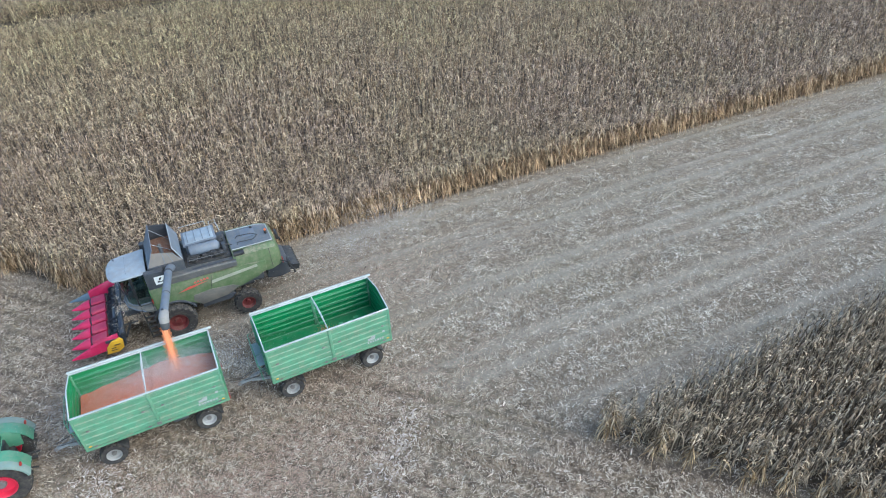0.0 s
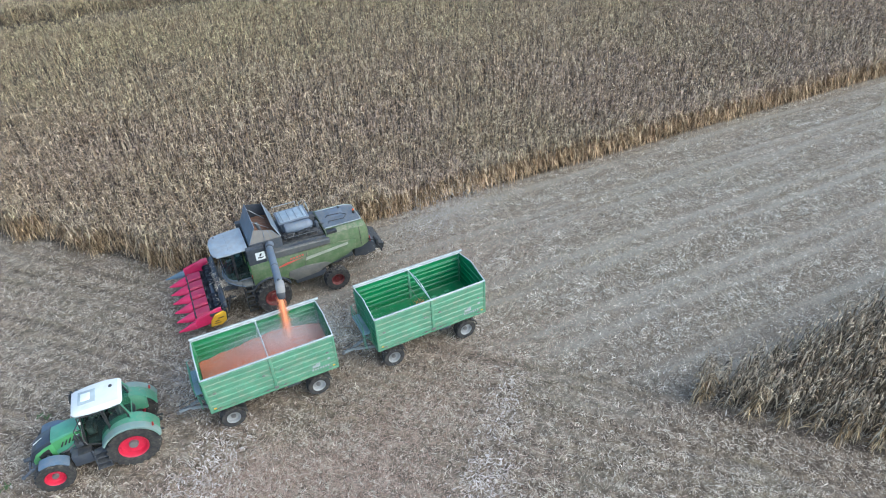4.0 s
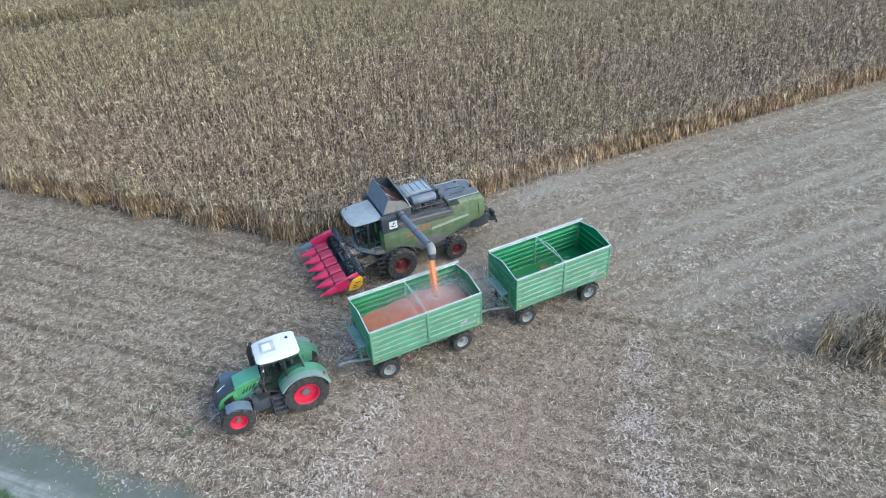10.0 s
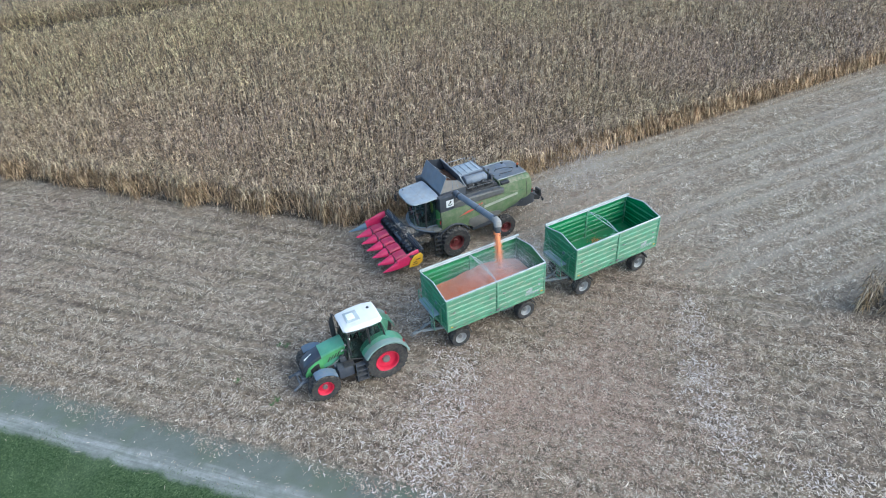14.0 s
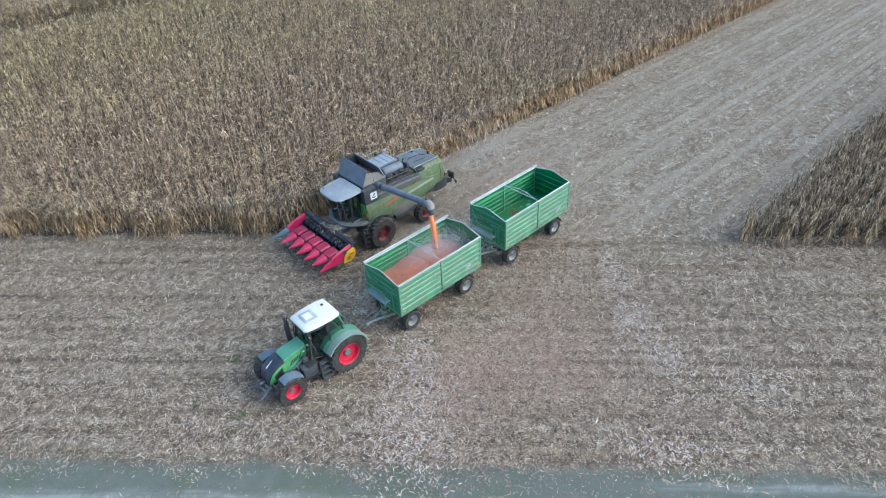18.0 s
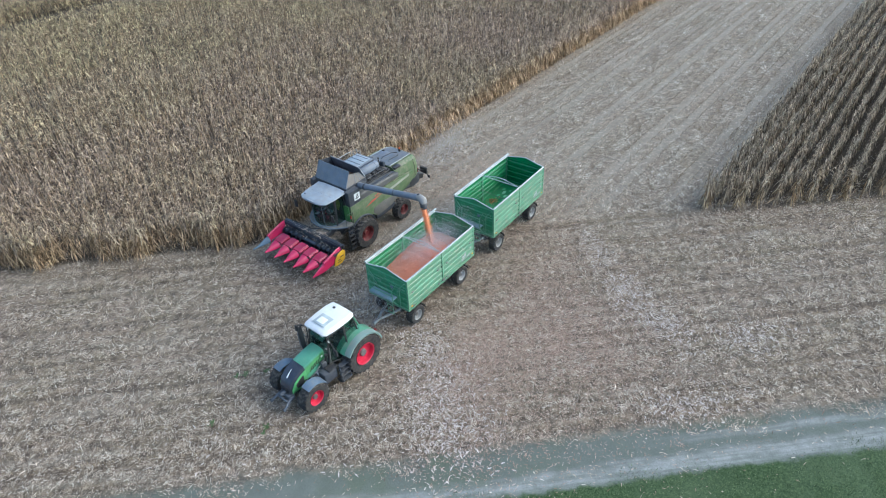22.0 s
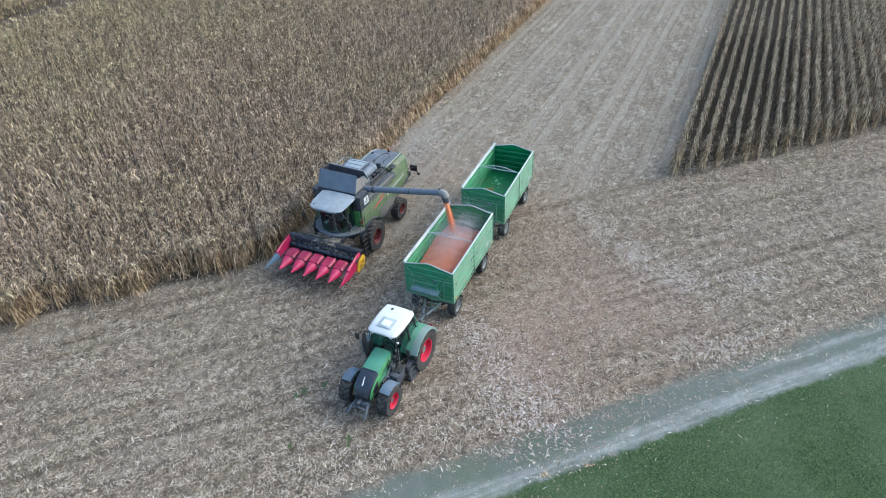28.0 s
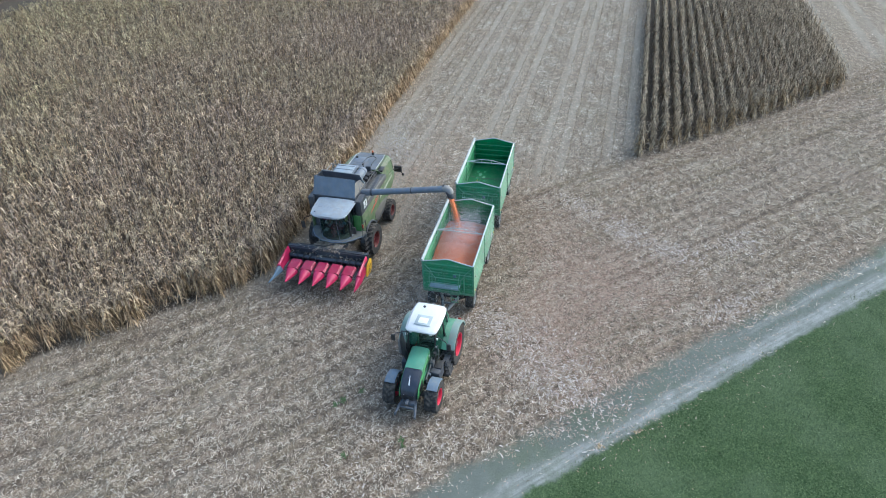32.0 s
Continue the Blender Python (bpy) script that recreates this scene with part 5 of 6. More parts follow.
        part("top_rail", boxes(((0, s * (BOX_W - 0.005), BOX_Z1 + 0.015), (5.5, 0.075, 0.05)), bev=0.012), M_RAIL, T, "pale galvanised top rail")
    for x, out in ((BOX_X0, -1), (BOX_X1, 1)):
        e = part("end_wall", end_panel(x, out, BOX_W - 0.03, BOX_Z0 + 0.02, BOX_Z1, 0.26, 5), M_TEND, T, "green ribbed end wall with raised middle")
        paint_inside(e, 0, out, M_GREEN_IN)
        w = BOX_W - 0.03
        part("end_rail", tube([(x, -w, BOX_Z1 + 0.01), (x, -w * 0.5, BOX_Z1 + 0.145), (x, -w * 0.08, BOX_Z1 + 0.27), (x, w * 0.08, BOX_Z1 + 0.27), (x, w * 0.5, BOX_Z1 + 0.145), (x, w, BOX_Z1 + 0.01)], 0.028, 8), M_RAIL, e)
    part("tarpaulin_roll", tube([(BOX_X0 - 0.03, BOX_W + 0.03, BOX_Z1 + 0.09), (-1.3, BOX_W + 0.04, BOX_Z1 + 0.085), (0, BOX_W + 0.03, BOX_Z1 + 0.09), (1.3, BOX_W + 0.04, BOX_Z1 + 0.085), (BOX_X1 + 0.16, BOX_W + 0.03, BOX_Z1 + 0.08)], 0.058, 12), M_TARP, T, "rolled pale grey tarpaulin")
    br = tube([(0, -BOX_W, BOX_Z1), (0, BOX_W, BOX_Z1)], 0.022, 6)
    tube([(0, -BOX_W, BOX_Z1 - 0.02), (0, -0.3, BOX_Z1 + 0.2), (0, 0.3, BOX_Z1 + 0.2), (0, BOX_W, BOX_Z1 - 0.02)], 0.02, 6, br)
    for yy in (-0.3, 0.3):
        tube([(0, yy, BOX_Z1), (0, yy, BOX_Z1 + 0.2)], 0.016, 6, br)
    part("cross_brace", br, M_RAIL, T, "thin pale cross brace over the tub")
    for s in (-1, 1):
        for zz in (1.86, BOX_Z1 - 0.30):
            part("inner_ledge", boxes(((0, s * (BOX_W - 0.04), zz), (5.3, 0.03, 0.045)), bev=0.008), M_PGREEN, T, "pale green worn ledge inside the tub")
    part("swivel_frame", boxes(((-2.0, -0.62, 0.86), (0.9, 0.08, 0.12)), ((-2.0, 0.62, 0.86), (0.9, 0.08, 0.12)), ((-2.42, 0, 0.84), (0.10, 1.3, 0.12)), ((-1.6, 0, 0.84), (0.10, 1.3, 0.12)), bev=0.012), M_BLACK, T)
    part("support_leg", tube([(-2.86, 0.34, 1.0), (-2.86, 0.34, 0.3)], 0.04, 8), M_GREY, T, "grey parking leg beside the drawbar")
    part("leg_foot", boxes(((-2.86, 0.34, 0.28), (0.2, 0.2, 0.03)), bev=0.008), M_GREY, T)
    part("brake_hose", tube([(-2.5, -0.2, 1.2), (-2.75, -0.3, 0.9), (-3.2, -0.16, 0.98), (-3.8, -0.05, 0.92)], 0.02, 6), M_BLACK, T)
    part("air_vessel", tube([(-1.2, 0.72, 0.98), (-1.14, 0.72, 0.98), (-0.46, 0.72, 0.98), (-0.4, 0.72, 0.98)], [0.06, 0.13, 0.13, 0.06], 14), M_BLACK, T)
    part("board_latch", boxes(((0, -BOX_W - 0.07, BOX_Z0 + 0.08), (0.18, 0.05, 0.14)), bev=0.012), M_STEEL, T)
    part("chain", tube([(0, -BOX_W + 0.02, 2.2), (0, -0.6, 2.1), (0, 0, 2.07), (0, 0.6, 2.1), (0, BOX_W - 0.02, 2.2)], 0.012, 6), M_STEEL, T)
    # front platform, steps and rails
    plat = part("platform", boxes(((BOX_X0 - 0.22, 0.12, 1.96), (0.36, 1.5, 0.04)), ((BOX_X0 - 0.39, 0.12, 1.94), (0.03, 1.5, 0.10)), bev=0.008), surf("tread_plate", (0.22, 0.32, 0.36), 0.4, dust=0.2), T, "grey-blue tread platform on the front wall")
    pr = bmesh.new()
    for yy in (-0.62, 0.86):
        tube([(BOX_X0 - 0.05, yy, 1.45), (BOX_X0 - 0.38, yy, 1.96), (BOX_X0 - 0.38, yy, 2.55), (BOX_X0 - 0.04, yy, 2.7)], 0.022, 6, pr)
    for zz in (2.22, 2.55):
        tube([(BOX_X0 - 0.38, -0.62, zz), (BOX_X0 - 0.38, 0.86, zz)], 0.02, 6, pr)
    part("platform_rail", pr, M_PGREEN, plat, "pale green platform rail")
    part("front_plate", boxes(((BOX_X0 - 0.06, -0.35, 2.5), (0.02, 0.16, 0.16)), bev=0.004), M_BLUEGREY, plat)
    for s in (-1, 1):
        fr = bmesh.new()
        tube([(BOX_X0 - 0.06, s * 1.18, 3.05), (BOX_X0 - 0.07, s * 0.82, 2.62), (BOX_X0 - 0.07, s * 0.82, 1.5)], 0.028, 6, fr)
        tube([(BOX_X0 - 0.07, s * 1.2, 2.62), (BOX_X0 - 0.07, s * 0.3, 2.62)], 0.024, 6, fr)
        part("front_frame", fr, M_PGREEN, T, "pale green bars on the front wall")
    ld = bmesh.new()
    for yy in (-0.55, -0.2):
        tube([(BOX_X0 - 0.30, yy, 0.98), (BOX_X0 - 0.36, yy, 1.96)], 0.018, 6, ld)
    for k in range(4):
        box(ld, (BOX_X0 - 0.32, -0.375, 1.04 + 0.26 * k), (0.05, 0.36, 0.025))
    part("ladder", ld, M_TGREEN, T)
    for s in (-1, 1):
        part("end_strut", tube([(BOX_X0 - 0.05, s * 1.15, 2.75), (BOX_X0 - 0.06, s * 0.65, 2.3), (BOX_X0 - 0.05, s * 0.65, 1.6)], 0.02, 6), M_TGREEN, T)
        part("side_marker", boxes(((BOX_X0 + 0.2, s * (BOX_W + 0.06), BOX_Z0 + 0.14), (0.10, 0.02, 0.05)), ((BOX_X1 - 0.2, s * (BOX_W + 0.06), BOX_Z0 + 0.14), (0.10, 0.02, 0.05))), M_YELLOW, T)
        part("rear_lamp", boxes(((BOX_X1 + 0.05, s * 0.95, 1.25), (0.05, 0.3, 0.12)), bev=0.01), M_TAIL, T)
    # maker's mark: a plain pale shape over a row of bars
    dec = boxes(*[((BOX_X1 - 1.12 + 0.115 * k, -BOX_W - 0.06, 1.68), (0.07, 0.006, 0.10)) for k in range(7)], ((BOX_X1 - 0.95, -BOX_W - 0.06, 1.85), (0.34, 0.006, 0.12)), ((BOX_X1 - 0.86, -BOX_W - 0.06, 1.96), (0.2, 0.006, 0.07)))
    part("maker_mark", dec, M_LIGHT, T, "small white maker's mark on the side board")
    part("warning_plate", boxes(((BOX_X1 - 0.36, -BOX_W - 0.06, 2.05), (0.12, 0.006, 0.10))), M_LIGHT, T)
    return T


trailer(pose(-4.16, 21.54, 0, 0, 0, 1.2), "green four-wheeled tipping trailer being filled with maize grain")
trailer(pose(3.18, 21.70, 0, 0, 0, 1.8), "green four-wheeled tipping trailer, nearly empty inside")


# ---- grain in the first trailer ----
def grain_heap():
    m = pose(-4.16, 21.54, 0, 0, 0, 1.2)
    bm = bmesh.new()
    nx, ny = 60, 28
    g = []
    for i in range(nx + 1):
        x = -2.69 + 5.38 * i / nx
        row = []
        for j in range(ny + 1):
            y = -1.22 + 2.44 * j / ny
            d1 = math.hypot(x - 1.15, y - 0.35)
            d2 = math.hypot(x + 1.2, y)
            z = 1.72 + max(0.0, 0.80 - 0.34 * d1) + max(0.0, 0.70 - 0.24 * d2) - 0.07 * math.exp(-(x / 0.12) ** 2) + 0.05 * noise.noise(Vector((x * 2.5, y * 2.5, 3))) + 0.02 * noise.noise(Vector((x * 8, y * 8, 5)))
            z -= 0.16 * math.exp(-(d1 / 0.22) ** 2)
            row.append(bm.verts.new((x, y, min(z, 2.62))))
        g.append(row)
    for i in range(nx):
        for j in range(ny):
            bm.faces.new((g[i][j], g[i + 1][j], g[i + 1][j + 1], g[i][j + 1]))
    low = [bm.verts.new((x, y, 1.46)) for x, y in ((-2.69, -1.22), (2.69, -1.22), (2.69, 1.22), (-2.69, 1.22))]
    bm.faces.new(low)
    ob = new("grain_heap", finish(bm, "grain_heap", M_BED, 60))
    ob.matrix_world = m
    return tagged(ob, "heap of orange maize grain lying in the trailer", "grain", kind="stuff")


grain_heap()


def grain_stream(rng):
    """Kernels falling from the spout into the trailer."""
    n = 11000
    s = rng.uniform(0, 1, n)
    a, r = rng.uniform(0, 2 * np.pi, n), np.abs(rng.normal(0, 1, n))
    top, end = np.array([-2.92, 22.33, 4.45]), np.array([-3.02, 21.88, 2.45])
    spread = 0.075 + 0.06 * s
    c = top + (end - top) * s[:, None]
    c[:, 1] -= 0.10 * np.sin(np.pi * s) * 0.4
    c[:, 0] += r * spread * np.cos(a)
    c[:, 1] += r * spread * np.sin(a) * 0.8
    tet = np.array([[1, 1, 1], [1, -1, -1], [-1, 1, -1], [-1, -1, 1]]) * 0.0085
    v = (c[:, None, :] + tet[None] * rng.uniform(0.7, 1.3, (n, 1, 1))).reshape(-1, 3)
    off = (np.arange(n) * 4)[:, None]
    t = np.concatenate([off + np.array([f]) for f in ((0, 1, 2), (0, 3, 1), (0, 2, 3), (1, 3, 2))], 0)
    core = tube([top, top + (end - top) * 0.35 + np.array([0, -0.03, 0]), top + (end - top) * 0.7 + np.array([0, -0.03, 0]), end], [0.10, 0.10, 0.10, 0.11], 14)
    ob = tagged(new("grain_stream", finish(core, "grain_stream", M_STREAM, 60)), "orange maize grain pouring from the spout into the trailer", "grain")
    k = new("kernels", np_mesh("kernels", v, None, t, (M_STREAM,)))
    k.parent = ob
    tagged(k, kind="stuff")


grain_stream(RNG)


def spilled_grain(x, y, sx, sy, n, rng, label):
    """A thin patch of leftover kernels on the second trailer's floor."""
    a = rng.normal(0, 1, (n, 2)) * [sx, sy]
    c = np.stack([x + a[:, 0], y + a[:, 1], 1.47 + 0.05 * np.exp(-(a[:, 0] / sx) ** 2 - (a[:, 1] / sy) ** 2) * rng.uniform(0, 1, n)], -1)
    tet = np.array([[1, 1, 1], [1, -1, -1], [-1, 1, -1], [-1, -1, 1]]) * 0.014
    v = (c[:, None, :] + tet[None]).reshape(-1, 3)
    off = (np.arange(n) * 4)[:, None]
    t = np.concatenate([off + np.array([f]) for f in ((0, 1, 2), (0, 3, 1), (0, 2, 3), (1, 3, 2))], 0)
    tagged(new("spilled_grain", np_mesh("spilled_grain", v, None, t, (M_GRAIN,))), label, "grain", kind="stuff")


spilled_grain(3.45, 22.4, 0.22, 0.16, 160, RNG, "small leftover patch of maize grain on the green trailer floor")


def floor_blots(rng):
    """Thin rounded films that paint pale reflections on the second trailer's floor."""
    bm = bmesh.new()
    for cx, cy, rx, ry in ((4.30, 22.12, 0.17, 0.10), (4.62, 22.40, 0.20, 0.12), (4.95, 22.62, 0.14, 0.10), (4.18, 22.52, 0.12, 0.09), (5.0, 22.2, 0.1, 0.07), (3.9, 22.0, 0.09, 0.07)):
        ring = [(cx + rx * rng.uniform(0.75, 1.15) * math.cos(a), cy + ry * rng.uniform(0.75, 1.15) * math.sin(a)) for a in (2 * math.pi * k / 18 for k in range(18))]
        loft(bm, [[(x, y, 1.452) for x, y in ring], [(cx + (x - cx) * 0.9, cy + (y - cy) * 0.9, 1.462) for x, y in ring]])
    ob = new("reflection_blots", finish(bm, "reflection_blots", island_mat("pale_reflection", [(0.10, 0.36, 0.17), (0.30, 0.50, 0.36)], 0.6), 30))
    tagged(ob, "pale green round blots painted as reflections on the trailer floor", "crop residue", kind="stuff")


floor_blots(RNG)


def dust_haze(name, label, clouds, rng):
    """Fine specks hanging in the air. clouds: centre, spread along x, y and z, number."""
    c = np.concatenate([np.array(m) + rng.normal(0, 1, (n, 3)) * np.array(sp) for m, sp, n in clouds])
    c = c[c[:, 2] > 0.1]
    n = len(c)
    v = (c[:, None, :] + rng.normal(0, 0.0046, (n, 3, 3))).reshape(-1, 3)
    m_dust = island_mat("airborne_dust", [(0.52, 0.53, 0.55), (0.66, 0.66, 0.67)], 1.0)
    tagged(new(name, np_mesh(name, v, None, np.arange(n * 3).reshape(-1, 3), (m_dust,))), label, "dust", kind="stuff")


dust_haze("dust_haze", "thin pale dust hanging over the trailer being filled", [((-3.0, 21.6, 2.75), (0.9, 0.6, 0.40), 78000), ((-4.0, 21.6, 2.8), (1.3, 0.6, 0.35), 70000), ((-1.2, 21.4, 2.6), (0.6, 0.6, 0.6), 18000), ((-7.6, 22.0, 1.3), (0.6, 0.9, 0.6), 16000), ((0.4, 21.4, 1.5), (0.7, 0.7, 0.5), 17000)], RNG)
dust_haze("dust_haze", "faint dust drifting low behind the combine harvester", [((6.6, 29.0, 1.2), (1.6, 1.1, 0.5), 50000), ((9.5, 30.0, 1.4), (1.8, 1.0, 0.5), 40000)], RNG)


# ---- combine harvester: front towards -x, origin on the ground under the front axle ----
def combine():
    T = root("combine_harvester", pose(-2.83, 28.78, 0, 0, 0, 0.6), "dusty green and grey combine harvester with its unloading pipe swung out", "combine harvester")
    for s in (-1, 1):
        wheel(T, (0, s * 1.58, 0.91), 0.92, 0.72, 0.46, s, M_DRED, 20, "front_wheel", 0.25, "large drive wheel with dull red rim")
        wheel(T, (3.42, s * 1.50, 0.67), 0.68, 0.50, 0.34, s, M_DRED, 18, "rear_wheel", 0.25, "steering wheel with dull red rim")
        part("side_panel", prism([(-0.75, 1.72), (-0.75, 2.98), (0.5, 2.96), (2.1, 2.9), (3.7, 2.86), (4.75, 2.74), (4.7, 2.25), (4.2, 1.95), (3.2, 1.72), (2.55, 1.42), (1.3, 1.30), (0.95, 1.62), (0.45, 1.92), (-0.2, 2.0)], s * 1.40, s * 1.55, 0.03), M_CGREEN, T, "dusty olive green side panel")
        part("panel_seam", boxes(((1.95, s * 1.556, 2.2), (0.02, 0.012, 1.3), Matrix.Rotation(radians(14), 4, "Y"))), M_BLACK, T)
        part("side_stripe", prism([(1.98, 2.36), (4.3, 2.58), (4.3, 2.72), (2.03, 2.54)], s * 1.545, s * 1.562), surf("faded_stripe", (0.30, 0.32, 0.26), 0.5, dust=0.4), T, "faded pale stripe")
        part("shoulder_panel", loft(bmesh.new(), [[(x, s * 1.52, 2.95), (x, s * 1.53, z - 0.05), (x, s * 1.49, z), (x, s * 1.0, z), (x, s * 1.0, 2.9)] for x, z in ((0.12, 3.34), (1.2, 3.32), (2.4, 3.28), (3.4, 3.22))]), surf("shoulder_grey", (0.075, 0.08, 0.085), 0.45, dust=0.35), T, "grey upper side panel")
        part("lower_panel", prism([(1.3, 1.02), (1.3, 1.32), (2.6, 1.44), (3.0, 1.3), (2.7, 1.05)], s * 1.1, s * 1.46, 0.03), M_GREY, T)
    for s in (-1, 1):
        part("lower_skirt", prism([(0.98, 1.66), (1.06, 1.98), (1.9, 2.06), (2.9, 1.94), (3.25, 1.76), (2.55, 1.43), (1.32, 1.31)], s * 1.535, s * 1.572, 0.01), surf("skirt_grey", (0.105, 0.103, 0.095), 0.6, dust=0.5), T, "dusty grey lower side skirt")
        part("wheel_arch", arc_band((0, 0, 0.91), 1.06, 22, 158, s * 1.38, s * 1.63, 0.05, 16, 0.03), M_GREY, T, "dark wheel arch moulding")
        part("side_step", boxes(((2.3, s * 1.30, 3.30), (1.9, 0.16, 0.03)), bev=0.008), M_GREY, T)
    part("body", boxes(((1.9, 0, 2.3), (5.2, 2.78, 1.3)), ((0.2, 0, 1.45), (1.6, 1.5, 0.8)), ((2.6, 0, 1.45), (2.8, 1.6, 0.7)), bev=0.04), M_GREY, T, "dark inner body and machinery")
    part("front_axle", tube([(0, -1.5, 0.91), (0, 1.5, 0.91)], 0.16, 12), M_BLACK, T)
    part("rear_axle", tube([(3.42, -1.4, 0.67), (3.42, 1.4, 0.67)], 0.12, 10), M_BLACK, T)
    # rear hood with rounded green flanks and grey deck
    def hood_ring(x, zt, wt, wb, zb):
        return [(x, -wb, zb), (x, -wb, zt - 0.62), (x, -wt - 0.22, zt - 0.16), (x, -wt, zt), (x, wt, zt), (x, wt + 0.22, zt - 0.16), (x, wb, zt - 0.62), (x, wb, zb)]
    part("rear_hood", loft(bmesh.new(), [hood_ring(3.3, 3.46, 1.08, 1.46, 2.2), hood_ring(4.2, 3.46, 1.08, 1.45, 2.1), hood_ring(5.0, 3.42, 1.04, 1.38, 2.05), hood_ring(5.42, 3.34, 0.94, 1.24, 2.1), hood_ring(5.58, 3.0, 0.86, 1.12, 2.15)]), M_CGREEN, T, "rounded green rear hood")
    deck = part("rear_deck", loft(bmesh.new(), [[(x, -w, z), (x, -w, z + 0.025), (x, w, z + 0.025), (x, w, z)] for x, w, z in ((3.34, 0.92, 3.465), (4.9, 0.90, 3.435), (5.36, 0.80, 3.37))]), surf("deck_grey", (0.10, 0.122, 0.15), 0.5, dust=0.35), T, "grey top deck")
    part("deck_rail", tube([(3.7, -0.55, 3.5), (3.7, -0.55, 3.62), (4.5, -0.6, 3.6), (4.75, -0.3, 3.6), (4.5, 0.0, 3.58), (3.8, 0.05, 3.6), (3.7, 0.05, 3.5)], 0.022, 6), M_BLACK, deck)
    part("deck_rim", tube([(3.36, -0.92, 3.5), (4.9, -0.90, 3.47), (5.36, -0.79, 3.4), (5.36, 0.79, 3.4), (4.9, 0.90, 3.47), (3.36, 0.92, 3.5)], 0.024, 8), M_LIGHT, deck, "pale edge of the deck")
    # Raised black plate paints the dark of an opening in the deck.
    part("recess_shade_plate", boxes(((3.62, -1.16, 3.40), (0.52, 0.34, 0.12)), bev=0.01), M_BLACK, deck)
    part("deck_hatch", boxes(((4.35, 0.35, 3.475), (0.7, 0.8, 0.02)), bev=0.006), M_MID, deck)
    part("hood_handle", boxes(((5.50, -0.2, 3.05), (0.05, 0.3, 0.05)), bev=0.01), M_BLACK, T)
    part("hood_seam", tube([(5.05, -1.40, 2.2), (5.05, -1.38, 2.82), (5.05, -1.27, 3.26)], 0.012, 6), M_BLACK, T)
    part("beacon_post", tube([(5.2, -0.1, 3.38), (5.2, -0.1, 3.6)], 0.07, 10), M_BLACK, deck)
    part("beacon", tube([(5.2, -0.1, 3.6), (5.2, -0.1, 3.66), (5.2, -0.1, 3.71)], [0.06, 0.055, 0.02], 12), surf("orange_lens", (0.62, 0.13, 0.03), 0.25, dust=0.1), deck, "orange warning beacon")
    part("deck_bracket", boxes(((4.6, 0.7, 3.5), (0.12, 0.12, 0.12)), bev=0.01), M_BLACK, deck)
    # straw chopper
    part("straw_chopper", prism([(4.7, 1.25), (4.8, 1.95), (5.5, 2.05), (5.95, 1.75), (5.9, 1.2), (5.3, 1.1)], -0.95, 0.95, 0.04), M_GREY, T, "dark straw chopper")
    ch = bmesh.new()
    for k in range(9):
        box(ch, (6.15, -0.84 + 0.21 * k, 1.42), (0.55, 0.03, 0.34), Matrix.Rotation(radians(18), 4, "Y"))
    box(ch, (6.1, 0, 1.62), (0.6, 1.9, 0.04), Matrix.Rotation(radians(18), 4, "Y"))
    part("spreader_vanes", ch, M_BLACK, T)
    for s in (-1, 1):
        part("rear_lamp", boxes(((5.62, s * 1.05, 2.2), (0.06, 0.18, 0.3)), bev=0.015), M_TAIL, T)
        part("lamp_arm", tube([(5.4, s * 1.1, 2.3), (5.8, s * 1.45, 2.25), (6.0, s * 1.62, 1.8)], 0.035, 6), M_BLACK, T)
        part("lamp_board", boxes(((5.85, s * 1.42, 2.2), (0.14, 0.5, 0.4)), ((6.02, s * 1.66, 1.72), (0.08, 0.16, 0.18)), bev=0.03), M_BLACK, T, "black rear lamp board on a bracket")
    # grain tank with raised flaps
    x0, x1, w0, w1 = -0.5, 1.05, -1.12, 1.32
    tank = part("grain_tank", boxes(((0.28, 0.1, 3.45), (1.62, 2.5, 0.9)), bev=0.03), M_GREY, T, "dark grain tank body")
    part("front_flap", pane([(-0.50, w0, 3.88), (-0.50, w1, 3.88), (-0.08, w1 - 0.02, 4.84), (-0.08, w0 + 0.02, 4.80)], 0.03), M_MID, tank, "raised grey front tank flap")
    part("rear_flap", pane([(1.10, w1, 3.90), (1.10, w0, 3.90), (0.78, w0 + 0.10, 4.62), (0.78, w1 - 0.08, 4.70)], 0.03), M_MID, tank, "raised rear tank flap")
    part("flap_edge", tube([(0.78, w1 - 0.08, 4.71), (0.78, w0 + 0.10, 4.63), (1.10, w0, 3.92)], 0.022, 6), M_LIGHT, tank)
    part("side_flap", pane([(1.08, w0, 3.9), (-0.48, w0, 3.9), (-0.14, w0 + 0.04, 4.62), (0.72, w0 + 0.12, 4.34)], 0.025), surf("dusty_flap", (0.17, 0.16, 0.15), 0.7, dust=0.5), tank, "dust-covered near side flap")
    part("side_flap", pane([(-0.48, w1, 3.9), (1.08, w1, 3.9), (0.76, w1 - 0.08, 4.66), (-0.1, w1 - 0.05, 4.80)], 0.025), M_GREY, tank)
    for k in range(3):
        part("flap_rib", tube([(1.0 - 0.36 * k, w0 - 0.005, 3.94), (0.70 - 0.20 * k, w0 + 0.085 - 0.02 * k, 4.36 + 0.07 * k)], 0.018, 6), M_MID, tank)
    part("tank_rod", tube([(-0.05, -0.5, 4.75), (0.7, -0.2, 4.0)], 0.014, 6), M_LIGHT, tank)
    part("tank_rod", tube([(-0.05, 0.9, 4.75), (0.7, 0.8, 4.0)], 0.014, 6), M_LIGHT, tank)
